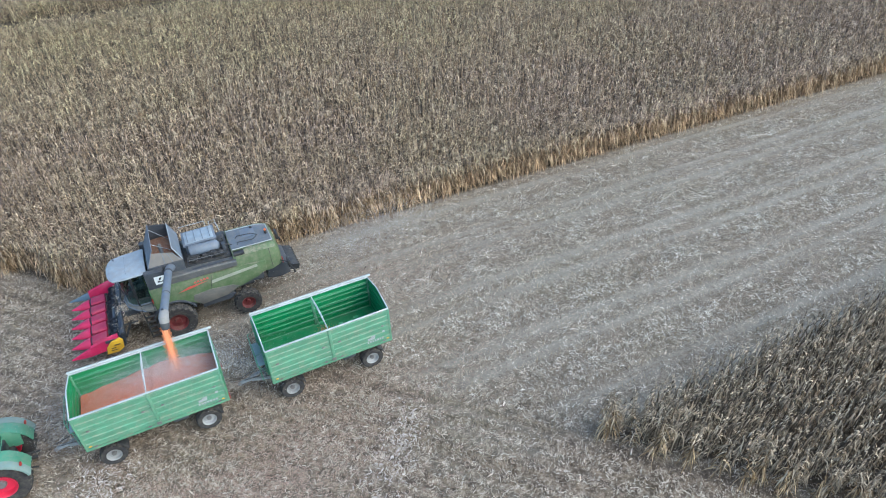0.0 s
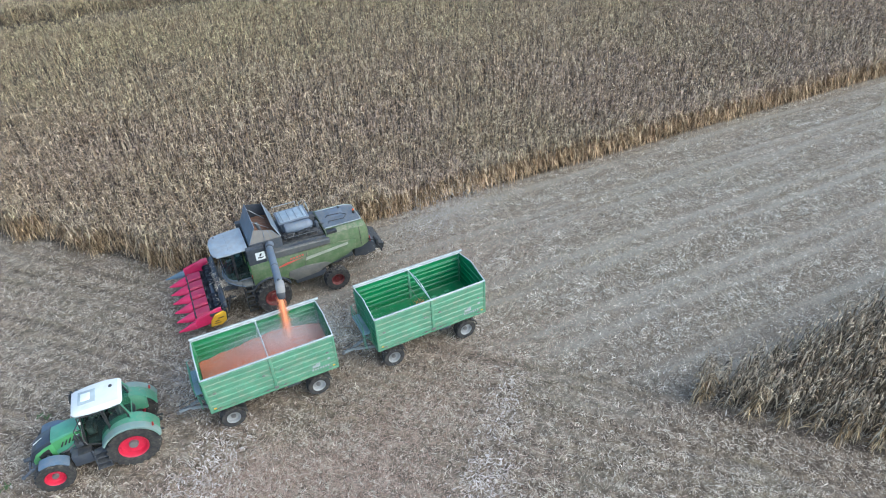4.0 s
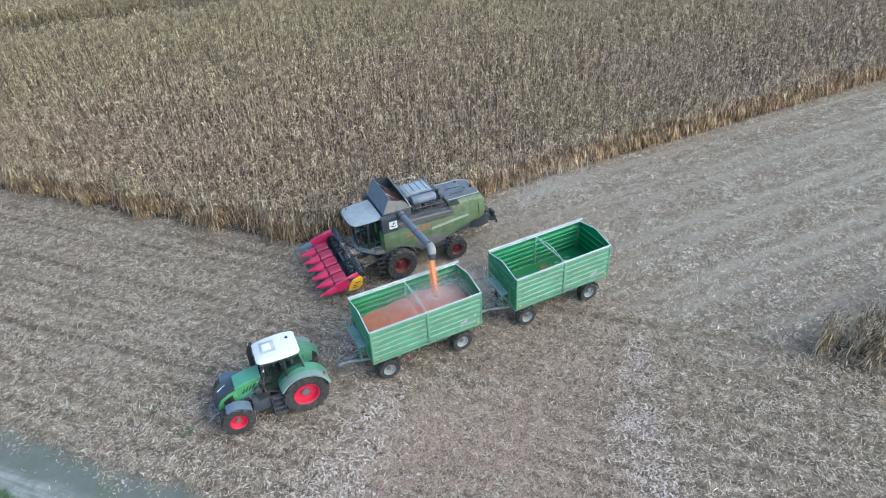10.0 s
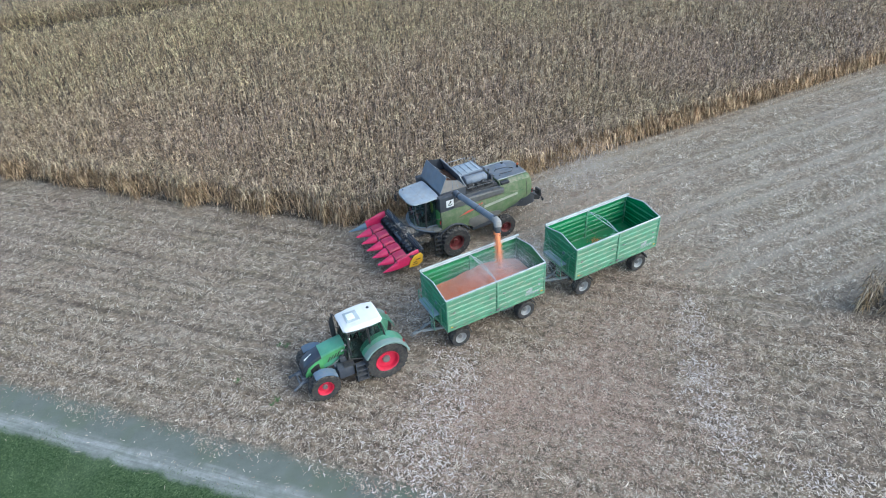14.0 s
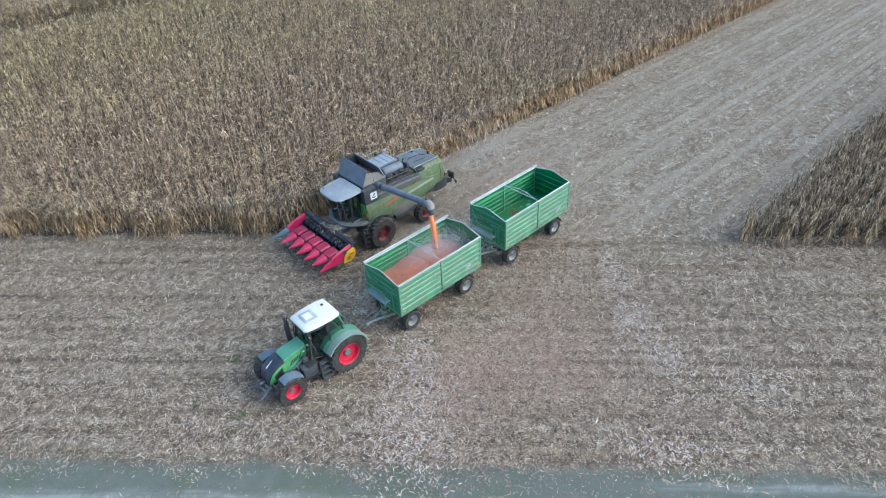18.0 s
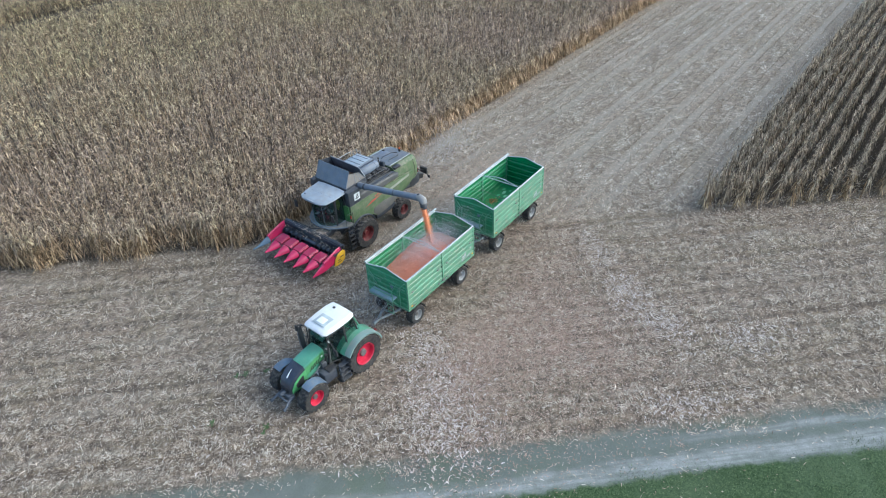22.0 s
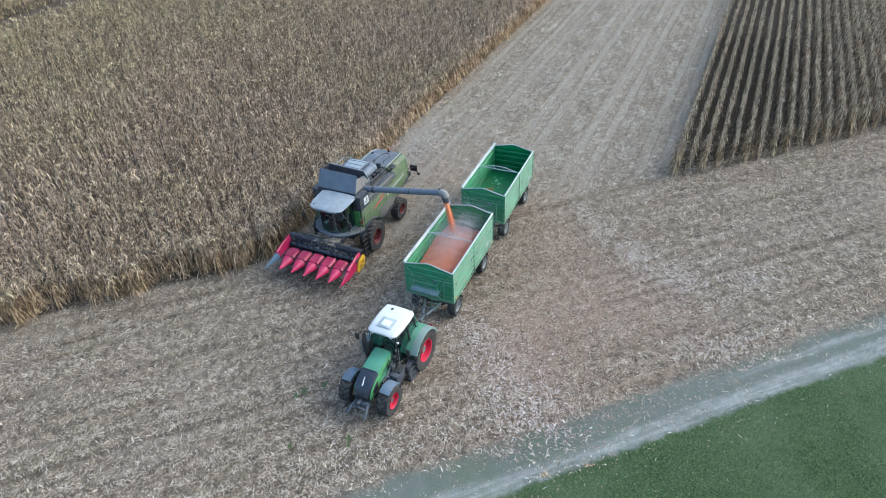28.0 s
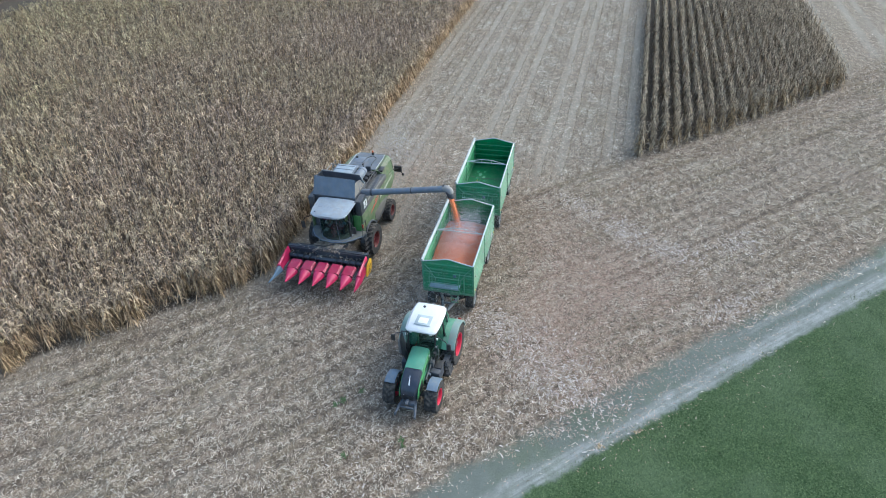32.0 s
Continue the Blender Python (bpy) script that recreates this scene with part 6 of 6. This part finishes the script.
    part("tank_auger", tube([(0.3, -0.6, 3.95), (0.2, 0.3, 4.15)], 0.09, 10), M_STEEL, tank)
    bed = bmesh.new()
    n = 16
    g = [[bed.verts.new((-0.46 + 1.44 * i / n, -1.08 + 2.36 * j / n, 3.92 + 0.22 * max(0, 1 - math.hypot((i - n / 2) / n * 1.6, (j - n * 0.6) / n * 1.8)))) for j in range(n + 1)] for i in range(n + 1)]
    for i in range(n):
        for j in range(n):
            bed.faces.new((g[i][j], g[i + 1][j], g[i + 1][j + 1], g[i][j + 1]))
    gm = surf("dusty_grain", (0.20, 0.09, 0.05), 0.85, dust=0.4, scale=12, bump=0.6)
    part("tank_grain", bed, gm, tank, "dusty red-brown grain in the tank")
    # engine bay behind the tank
    part("engine_deck", boxes(((2.1, 0.1, 3.28), (2.3, 2.3, 0.2)), bev=0.02), M_BLACK, T, "black engine bay")
    part("radiator_cover", boxes(((2.05, 0.55, 3.90), (1.6, 1.28, 0.10), Matrix.Rotation(radians(-2), 4, "Y")), ((2.05, 0.55, 3.6), (1.45, 1.15, 0.56)), bev=0.02), M_MID, T, "grey-blue radiator cover")
    for k in range(4):
        part("cover_rib", boxes(((1.5 + 0.36 * k, 0.55, 3.985 + 0.0125 * k), (0.03, 1.08, 0.02)), bev=0.005), M_MID, T)
    part("cover_panel", boxes(((2.05, 0.55, 3.962), (1.38, 1.1, 0.02), Matrix.Rotation(radians(-2), 4, "Y")), bev=0.006), surf("pale_blue_grey", (0.30, 0.36, 0.41), 0.45, dust=0.3), T)
    part("silencer", tube([(1.4, -0.38, 3.74), (1.45, -0.38, 3.74), (1.5, -0.38, 3.74), (2.75, -0.38, 3.70), (2.8, -0.38, 3.70), (2.9, -0.38, 3.70)], [0.1, 0.24, 0.27, 0.27, 0.24, 0.1], 18), M_MID, T, "grey-blue cylindrical silencer")
    for xx in (1.75, 2.5):
        part("silencer_band", tube([(xx, -0.38, 3.735 - 0.03 * (xx - 1.5)), (xx + 0.06, -0.38, 3.733 - 0.03 * (xx - 1.5))], 0.285, 18), M_MID, T)
    part("far_handrail", tube([(1.25, 1.38, 3.4), (1.25, 1.42, 4.15), (2.5, 1.42, 4.15), (2.5, 1.38, 3.4)], 0.022, 6), M_LIGHT, T, "thin pale handrail")
    part("far_handrail", tube([(1.25, 1.41, 3.8), (2.5, 1.41, 3.8)], 0.018, 6), M_LIGHT, T)
    part("exhaust_pipe", tube([(2.85, -0.35, 3.6), (3.05, -0.3, 3.7), (3.08, -0.3, 4.0)], 0.07, 10), M_BLACK, T)
    eng = bmesh.new()
    rr = random.Random(5)
    for k in range(26):
        box(eng, (rr.uniform(1.25, 3.1), rr.uniform(-0.95, 0.0), rr.uniform(3.36, 3.56)), (rr.uniform(0.08, 0.4), rr.uniform(0.06, 0.3), rr.uniform(0.08, 0.25)), Matrix.Rotation(rr.uniform(-0.5, 0.5), 4, "Z"), 0.01)
    for k in range(7):
        a = (rr.uniform(1.2, 3.0), rr.uniform(-0.95, -0.1), 3.5)
        tube([a, (a[0] + 0.2, a[1] + 0.1, 3.66), (a[0] + rr.uniform(0.3, 0.7), a[1] + rr.uniform(-0.2, 0.3), 3.48)], 0.025, 6, eng)
    part("engine", eng, M_BLACK, T, "dark engine parts and hoses")
    for k in range(5):
        part("engine_cable", tube([(1.3 + 0.35 * k, -0.95, 3.42), (1.45 + 0.33 * k, -0.8, 3.6 + 0.03 * k), (1.75 + 0.3 * k, -0.72, 3.46)], 0.018, 6), M_STEEL if k % 2 else M_BLACK, T)
    part("engine_guard", tube([(1.25, -0.98, 3.36), (1.25, -1.0, 3.62), (3.1, -1.0, 3.56), (3.1, -0.98, 3.3)], 0.022, 6), M_GREY, T)
    part("air_intake", boxes(((3.0, 0.35, 3.66), (0.3, 0.34, 0.4)), bev=0.03), M_GREY, T)
    part("filter_housing", boxes(((3.05, -0.62, 3.62), (0.16, 0.3, 0.5)), bev=0.03), M_GREY, T)
    # ladder rails on the far flank and the roof
    lr = bmesh.new()
    for yy in (1.12, 1.42):
        tube([(2.7, yy, 3.4), (2.7, yy, 4.05), (3.0, yy, 4.1), (3.1, yy, 3.45)], 0.02, 6, lr)
    for zz in (3.65, 3.95):
        tube([(2.7, 1.12, zz), (2.7, 1.42, zz)], 0.016, 6, lr)
    part("service_ladder", lr, M_LIGHT, T)
    # corner box with a white sign
    part("corner_box", boxes(((-0.32, 1.40, 3.42), (0.86, 0.3, 0.86)), bev=0.03), M_GREY, T)
    cb = part("corner_box", boxes(((-0.32, -1.36, 3.40), (0.86, 0.36, 0.90)), bev=0.03), M_GREY, T, "dark grey corner box")
    sg = part("sign", boxes(((-0.14, -1.548, 3.40), (0.46, 0.012, 0.44)), bev=0.003), M_DECAL, cb, "square white sign with a dark mark")
    mk = prism([(-0.28, 3.30), (-0.1, 3.26), (0.0, 3.32), (0.0, 3.36), (-0.1, 3.31), (-0.24, 3.38)], -1.562, -1.556)
    prism([(-0.2, 3.40), (-0.12, 3.40), (-0.04, 3.54), (-0.14, 3.54)], -1.562, -1.556, bm=mk)
    part("sign_mark", mk, M_BLACK, sg)
    part("red_flash", prism([(0.42, 2.36), (0.98, 2.56), (1.86, 2.60), (1.18, 2.46), (0.86, 2.40)], -1.566, -1.556), M_REDDECAL, T, "faded red flash on the side panel")
    part("maker_bars", boxes(*[((1.28 + 0.15 * k, -1.560, 2.70 + 0.012 * k), (0.10, 0.012, 0.10), Matrix.Rotation(radians(-6), 4, "Y")) for k in range(5)]), M_REDDECAL, T, "row of faded red bars on the side panel")
    part("front_corner_panel", prism([(-0.80, 1.78), (-0.80, 2.94), (-0.62, 2.94), (-0.62, 1.78)], -1.42, -0.98, 0.02), surf("bright_corner_green", (0.06, 0.20, 0.05), 0.4, dust=0.2), T, "bright green corner panel behind the cab")
    part("side_light", boxes(((-0.78, -1.5, 2.3), (0.05, 0.1, 0.22)), bev=0.012), M_TAIL, T)
    # cab
    cy = -0.16
    cab = part("cab", boxes(((-1.3, cy, 1.86), (1.35, 1.6, 0.12)), ((-0.8, cy, 2.6), (0.1, 1.6, 1.5)), bev=0.03), M_CABIN, T, "dark grey cab shell")
    bow = [radians(-78 + 26 * k) for k in range(7)]
    low = [(-1.30 - 0.66 * math.cos(a), cy + 0.88 * math.sin(a), 1.95) for a in bow]
    top = [(-1.26 - 0.82 * math.cos(a), cy + 0.90 * math.sin(a), 3.64) for a in bow]
    low = [(-0.74, cy - 0.88, 1.95)] + low + [(-0.74, cy + 0.88, 1.95)]
    top = [(-0.74, cy - 0.90, 3.66)] + top + [(-0.74, cy + 0.90, 3.66)]
    for i in (0, 1, 7, 8):
        part("pillar", tube([low[i], top[i]], 0.045, 8), M_BLACK, cab)
    for i in range(8):
        glass_part("window_pane", [low[i], low[i + 1], top[i + 1], top[i]], cab)
    part("sill", tube(low, 0.04, 8), M_MID, cab)
    for i in (3, 6):
        part("glass_seam", tube([low[i], top[i]], 0.012, 6), M_MID, cab)
    part("header_rail", tube(top, 0.045, 8), M_BLACK, cab)
    part("door_bar", tube([(-1.42, cy - 0.89, 2.0), (-1.36, cy - 0.91, 3.6)], 0.03, 8), M_BLACK, cab)
    part("wiper", tube([(-1.98, cy + 0.05, 2.05), (-2.04, cy - 0.3, 2.9)], 0.014, 6), M_BLACK, cab)
    part("control_lever", tube([(-1.3, cy - 0.42, 2.5), (-1.38, cy - 0.44, 2.82)], [0.02, 0.035], 8), M_STEEL, cab)
    part("hung_jacket", boxes(((-0.86, cy - 0.52, 3.0), (0.06, 0.30, 0.46)), ((-0.84, cy - 0.44, 2.68), (0.05, 0.2, 0.3)), bev=0.03), surf("faded_yellow_cloth", (0.34, 0.36, 0.10), 0.9, dust=0.2), cab, "faded yellow-green jacket hanging in the cab")
    part("side_monitor", boxes(((-1.52, cy - 0.60, 2.9), (0.05, 0.2, 0.16)), bev=0.015), M_BLUEGREY, cab)
    part("foot_plate", boxes(((-1.72, cy, 1.96), (0.34, 0.9, 0.03), Matrix.Rotation(radians(20), 4, "Y")), bev=0.01), M_STEEL, cab)
    def visor(x, w, z):
        return [(x, cy - w, z), (x, cy - w, z + 0.06), (x, cy - w * 0.6, z + 0.13), (x, cy + w * 0.6, z + 0.13), (x, cy + w, z + 0.06), (x, cy + w, z)]
    roof = part("cab_roof", loft(bmesh.new(), [visor(-2.34, 0.40, 3.66), visor(-2.26, 0.74, 3.66), visor(-2.10, 0.98, 3.67), visor(-1.6, 1.06, 3.69), visor(-0.62, 1.08, 3.73)]), surf("roof_grey", (0.29, 0.335, 0.38), 0.45, dust=0.35), T, "wide light grey cab roof with curved visor")
    for k in range(4):
        part("work_lamp", boxes(((-2.18, cy - 0.6 + 0.4 * k, 3.63), (0.06, 0.13, 0.08)), bev=0.015), M_LAMP, roof)
    part("antenna", tube([(-2.0, 0.6, 3.78), (-1.98, 0.6, 3.84)], 0.05, 10), M_MID, roof)
    part("roof_seam", boxes(((-1.5, cy, 3.818), (0.02, 1.5, 0.012))), M_MID, roof)
    for s in (-1, 1):
        part("roof_gutter", tube([(-2.22, cy + s * 0.70, 3.70), (-2.1, cy + s * 0.96, 3.72), (-1.6, cy + s * 1.06, 3.74), (-0.64, cy + s * 1.09, 3.78)], 0.022, 6), M_LIGHT, roof)
    part("seat", boxes(((-1.15, cy, 2.35), (0.48, 0.5, 0.14)), ((-0.93, cy, 2.7), (0.13, 0.48, 0.6)), ((-1.2, cy - 0.34, 2.5), (0.4, 0.12, 0.1)), bev=0.04), M_SEAT, cab)
    part("steering_column", tube([(-1.65, cy, 1.95), (-1.55, cy, 2.5)], 0.06, 8), M_STEEL, cab)
    sw = lathe([(0.17, -0.012), (0.20, -0.012), (0.20, 0.012), (0.17, 0.012)], 20)
    part("steering_wheel", sw, M_BLACK, cab).matrix_basis = pose(-1.52, cy, 2.55, 70, 0, 90)
    part("papers", boxes(((-1.62, cy + 0.45, 2.42), (0.26, 0.2, 0.03)), ((-1.05, cy + 0.6, 2.55), (0.3, 0.22, 0.12)), bev=0.01), M_LIGHT, cab, "pale papers and box in the cab")
    part("armrest", boxes(((-1.22, cy + 0.34, 2.52), (0.46, 0.12, 0.1)), ((-1.5, cy - 0.42, 2.72), (0.05, 0.3, 0.22)), bev=0.03), M_MID, cab)
    part("console", boxes(((-1.3, cy - 0.5, 2.35), (0.5, 0.2, 0.4)), ((-1.5, cy + 0.3, 2.9), (0.06, 0.24, 0.2)), bev=0.03), M_BLACK, cab)
    # walkway round the cab
    def walk_ring(z):
        return [(-0.75, -1.70, z), (-1.2, -1.62, z), (-1.62, -1.26, z), (-1.95, -0.82, z), (-2.08, cy, z), (-1.97, 0.5, z), (-1.66, 1.02, z), (-1.1, 1.4, z), (-0.75, 1.42, z)]
    part("walkway", loft(bmesh.new(), [walk_ring(1.86), walk_ring(1.95)]), surf("dusty_walkway", (0.115, 0.122, 0.118), 0.7, dust=0.5), T, "dusty curved walkway round the cab")
    part("walkway_edge", tube([(x, y, 1.92) for x, y, z in walk_ring(0)[1:-1]], 0.035, 8), M_MID, T)
    ra = bmesh.new()
    tube([(-0.8, -1.70, 1.9), (-0.8, -1.72, 2.75), (-1.3, -1.70, 2.75), (-1.35, -1.68, 1.9)], 0.02, 6, ra)
    tube([(-0.8, -1.71, 2.35), (-1.32, -1.69, 2.35)], 0.016, 6, ra)
    part("handrail", ra, M_BLACK, T)
    ld = bmesh.new()
    for xx in (-1.32, -0.92):
        tube([(xx, -1.80, 0.42), (xx, -1.74, 1.86)], 0.025, 6, ld)
    for k in range(5):
        box(ld, (-1.12, -1.79 + 0.01 * k, 0.5 + 0.29 * k), (0.42, 0.12, 0.03))
    part("access_ladder", ld, M_BLACK, T, "black access ladder")
    for s in (-1, 1):
        part("mirror_arm", tube([(-2.0, cy + s * 0.85, 3.6), (-2.2, cy + s * 1.35, 3.45), (-2.2, cy + s * 1.45, 3.2)], 0.02, 6), M_BLACK, T)
        part("mirror", boxes(((-2.2, cy + s * 1.47, 3.0), (0.08, 0.22, 0.42)), bev=0.03), M_BLACK, T)
    # feeder house
    part("feeder_house", prism([(-2.55, 0.9), (-2.55, 1.55), (-0.7, 1.95), (-0.3, 1.3), (-0.8, 1.0)], -0.75, 0.75, 0.04), M_GREY, T, "dark sloping feeder house")
    for s in (-1, 1):
        part("feeder_shelf", boxes(((-2.1, s * 1.05, 1.16), (0.7, 0.62, 0.03), Matrix.Rotation(radians(s * 26), 4, "X")), bev=0.006), M_GREY, T)
        part("lift_ram", tube([(-0.2, s * 0.7, 0.85), (-2.2, s * 0.65, 1.0)], 0.05, 8), M_STEEL, T)
    # unloading pipe
    pp = part("unloading_pipe", tube([(0.55, -0.9, 3.55), (0.42, -1.3, 3.72), (0.36, -1.6, 3.82), (0.31, -2.2, 3.95), (0.0, -5.75, 4.74), (-0.03, -6.1, 4.82), (-0.06, -6.3, 4.78), (-0.08, -6.38, 4.64)], [0.2, 0.19, 0.18, 0.17, 0.17, 0.17, 0.175, 0.17], 18), M_MID, T, "long grey unloading pipe")
    part("pipe_collar", tube([(0.34, -1.78, 3.858), (0.33, -1.9, 3.884)], 0.205, 18), M_GREY, pp)
    part("pipe_band", tube([(0.14, -4.2, 4.39), (0.136, -4.26, 4.403)], 0.183, 18), M_GREY, pp)
    part("spout", tube([(-0.06, -6.32, 4.78), (-0.09, -6.4, 4.60), (-0.11, -6.46, 4.34)], [0.185, 0.19, 0.165], 14), M_GREY, pp, "dark grey rubber spout")
    part("spout_boot", tube([(0.0, -6.02, 4.82), (-0.03, -6.2, 4.84), (-0.06, -6.36, 4.78), (-0.08, -6.44, 4.62)], [0.18, 0.195, 0.2, 0.19], 14), surf("dusty_boot", (0.26, 0.26, 0.26), 0.7, dust=0.5), pp, "dusty pale grey elbow of the pipe")
    part("pipe_lamp", boxes(((-0.02, -6.05, 5.01), (0.1, 0.1, 0.08)), bev=0.015), M_GREY, pp)
    return T


combine()


# ---- six-row picker head carried on the feeder house ----
def picker_head():
    H = root("maize_header", pose(-2.83, 28.78, 0, 0, 0, 0.6), "red six-row maize header with pointed snouts, raised off the ground", "harvester header")
    n, y0, y1 = 6, -2.36, 2.34
    step = (y1 - y0) / n
    # trough, back wall and beams
    part("back_wall", boxes(((-2.48, 0, 1.29), (0.06, 4.66, 0.68), Matrix.Rotation(radians(-8), 4, "Y")), ((-2.42, 0, 1.63), (0.14, 4.66, 0.10)), bev=0.015), M_HEADER, H, "black header back wall")
    part("top_beam", tube([(-2.36, y0, 1.65), (-2.36, y1, 1.65)], 0.065, 10), M_GREY, H)
    part("trough", prism([(-2.46, 0.95), (-2.46, 1.05), (-2.62, 0.99), (-2.86, 0.98), (-3.06, 1.08), (-3.06, 1.0), (-2.86, 0.9), (-2.6, 0.9)], y0, y1), M_HEADER, H)
    au = tube([(-2.76, y0 + 0.05, 1.22), (-2.76, y1 - 0.05, 1.22)], 0.12, 14)
    part("auger", au, M_HEADER, H, "black cross auger")
    fl = bmesh.new()
    for half, y_a, y_b in ((1, y0 + 0.08, -0.4), (-1, y1 - 0.08, 0.4)):
        prev = None
        turns = 5.0
        for k in range(int(turns * 14) + 1):
            f = k / (turns * 14)
            a = 2 * math.pi * turns * f * half
            y = y_a + (y_b - y_a) * f
            cur = [fl.verts.new((-2.76 + r * math.cos(a), y + dy, 1.22 + r * math.sin(a))) for r, dy in ((0.11, 0), (0.25, 0), (0.25, 0.012), (0.11, 0.012))]
            if prev:
                for i in range(4):
                    fl.faces.new((prev[i], prev[(i + 1) % 4], cur[(i + 1) % 4], cur[i]))
            prev = cur
    part("auger_flight", fl, M_HEADER, H, "dark auger flight")
    part("gear_beam", boxes(((-3.05, 0, 0.86), (0.24, 4.6, 0.2)), bev=0.02), M_HEADER, H)
    # snouts: pointed tip, hood behind it
    for k in range(n + 1):
        y = y0 + step * k
        end = k in (0, n)
        w = 0.19 if end else 0.33
        c = 0.0 if not end else (0.06 if k == 0 else -0.06)
        paint = M_BLUEGREY if k == n else M_SNOUT
        part("hood_seam", boxes(((-3.86, y, 1.14), (0.05, 0.5, 0.12))), M_HEADER, H) if not end else None
        def ring(x, ww, zb, zt, yy):
            return [(x, yy - ww, zb), (x, yy - ww * 0.9, zb + (zt - zb) * 0.5), (x, yy - ww * 0.5, zb + (zt - zb) * 0.9), (x, yy, zt), (x, yy + ww * 0.5, zb + (zt - zb) * 0.9), (x, yy + ww * 0.9, zb + (zt - zb) * 0.5), (x, yy + ww, zb)]
        sn = part("snout", loft(bmesh.new(), [ring(-4.92 if k == n else -4.78, 0.025, 0.99 if k < n else 0.9, 1.04 if k < n else 0.95, y + (0.12 if k == n else 0)), ring(-4.5, w * 0.36, 0.97, 1.13, y + c * 0.3), ring(-4.15, w * 0.76, 0.97, 1.25, y + c * 0.6), ring(-3.90, w, 0.98, 1.31, y + c)]), paint, H, "dark blue-grey pointed snout" if k == n else "red pointed plastic snout")
        if not end:
            part("snout_hood", loft(bmesh.new(), [[(x, y - 0.325, 1.05), (x, y - 0.325, z - 0.07), (x, y - 0.24, z), (x, y + 0.24, z), (x, y + 0.325, z - 0.07), (x, y + 0.325, 1.05)] for x, z in ((-3.82, 1.25), (-3.5, 1.30), (-3.16, 1.32))]), M_HOODRED, sn)
        else:
            part("end_divider", loft(bmesh.new(), [ring(-3.9, w * 0.95, 0.98, 1.41, y + c), ring(-3.4, w * 0.8, 1.0, 1.56, y + c), ring(-2.9, w * 0.65, 1.0, 1.70, y + c), ring(-2.62, w * 0.5, 1.0, 1.72, y + c)]), M_SNOUT, H, "tall red end divider")
    for k in range(n):
        y = y0 + step * (k + 0.5)
        part("row_plate", boxes(((-3.45, y - 0.09, 1.10), (0.75, 0.10, 0.02)), ((-3.45, y + 0.09, 1.10), (0.75, 0.10, 0.02)), ((-3.5, y, 1.02), (0.7, 0.22, 0.05))), M_STEEL, H)
        for s in (-1, 1):
            cn = loft(bmesh.new(), [[(-3.08 - 0.055 * j, y + s * 0.055 - ww, 1.112), (-3.08 - 0.055 * j, y + s * 0.055 + ww, 1.112), (-3.08 - 0.055 * j, y + s * 0.055 + ww, 1.14), (-3.08 - 0.055 * j, y + s * 0.055 - ww, 1.14)] for j, ww in ((j, 0.03 if j % 2 else 0.012) for j in range(14))])
            part("gathering_chain", cn, M_HEADER, H)
    # yellow drive cover on the near end, with dark marks
    yl = part("drive_cover", prism([(-3.3, 0.86), (-3.22, 1.2), (-2.98, 1.48), (-2.58, 1.58), (-2.46, 1.44), (-2.52, 1.0), (-2.8, 0.82)], -2.54, -2.46, 0.01), M_YELLOW, H, "yellow plastic drive cover")
    part("cover_marks", boxes(((-2.95, -2.544, 1.12), (0.2, 0.008, 0.05)), ((-2.75, -2.544, 1.26), (0.26, 0.008, 0.05)), ((-2.95, -2.544, 1.0), (0.3, 0.008, 0.04))), M_BLACK, yl)
    for y in (-2.40, 2.38):
        part("end_plate", boxes(((-2.85, y, 1.22), (0.7, 0.03, 0.6))), M_GREY, H)
    for yy in (-1.7, -1.1, 0.5, 1.2, 1.8):
        part("back_brace", tube([(-2.44, yy, 1.65), (-2.62, yy, 1.38), (-2.66, yy, 1.08)], 0.022, 6), M_GREY, H)
    part("hose_bundle", tube([(-2.34, 1.9, 1.73), (-2.32, 1.0, 1.77), (-2.30, 0.2, 1.74), (-2.1, -0.3, 1.84)], 0.03, 6), M_BLACK, H)
    part("drive_shaft", tube([(-2.30, -2.3, 1.35), (-2.05, -1.1, 1.28)], 0.05, 8), M_BLACK, H)
    part("hydraulic_hose", tube([(-2.4, -0.9, 1.7), (-2.2, -1.1, 1.9), (-1.9, -1.0, 1.85)], 0.02, 6), M_HEADER, H)
    return H


picker_head()


def header_trash(rng):
    """Broken leaves and stalks caught on the head and the feeder house."""
    n = 5200
    x, y = rng.uniform(-2.5, -1.2, n), rng.normal(-0.1, 0.72, n)
    z = np.where(np.abs(y) < 0.75, 1.56 + (x + 2.5) * 0.2, 1.30 - (np.abs(y) - 0.75) * 0.5) + rng.uniform(0, 0.1, n)
    n2 = 700
    x = np.concatenate([x, rng.uniform(-2.75, -2.2, n2)])
    y = np.concatenate([y, rng.uniform(-2.2, 2.2, n2)])
    z = np.concatenate([z, rng.uniform(1.05, 1.42, n2) + np.where(x[-n2:] > -2.5, 0.3, 0.0)])
    keep = np.abs(y) < 2.25
    keep &= ~((x > -2.4) & (np.abs(y) > 1.2))
    x, y, z = x[keep], y[keep], z[keep]
    m = len(x)
    base = np.stack([x - 2.83, y + 28.78, z], -1)
    v, q, t = strips(base, rng.uniform(0, 2 * np.pi, m), rng.uniform(0.08, 0.32, m), rng.uniform(0.01, 0.025, m), rng.uniform(0, 0.6, m), rng.uniform(0, 0.6, m), rng.normal(0, 0.7, m), 2, rng)
    tagged(new("leaf_trash", np_mesh("leaf_trash", v, q, t, (M_LITTER,))), "broken dry leaves lying on the header and feeder house", "crop residue", kind="stuff")


header_trash(RNG)
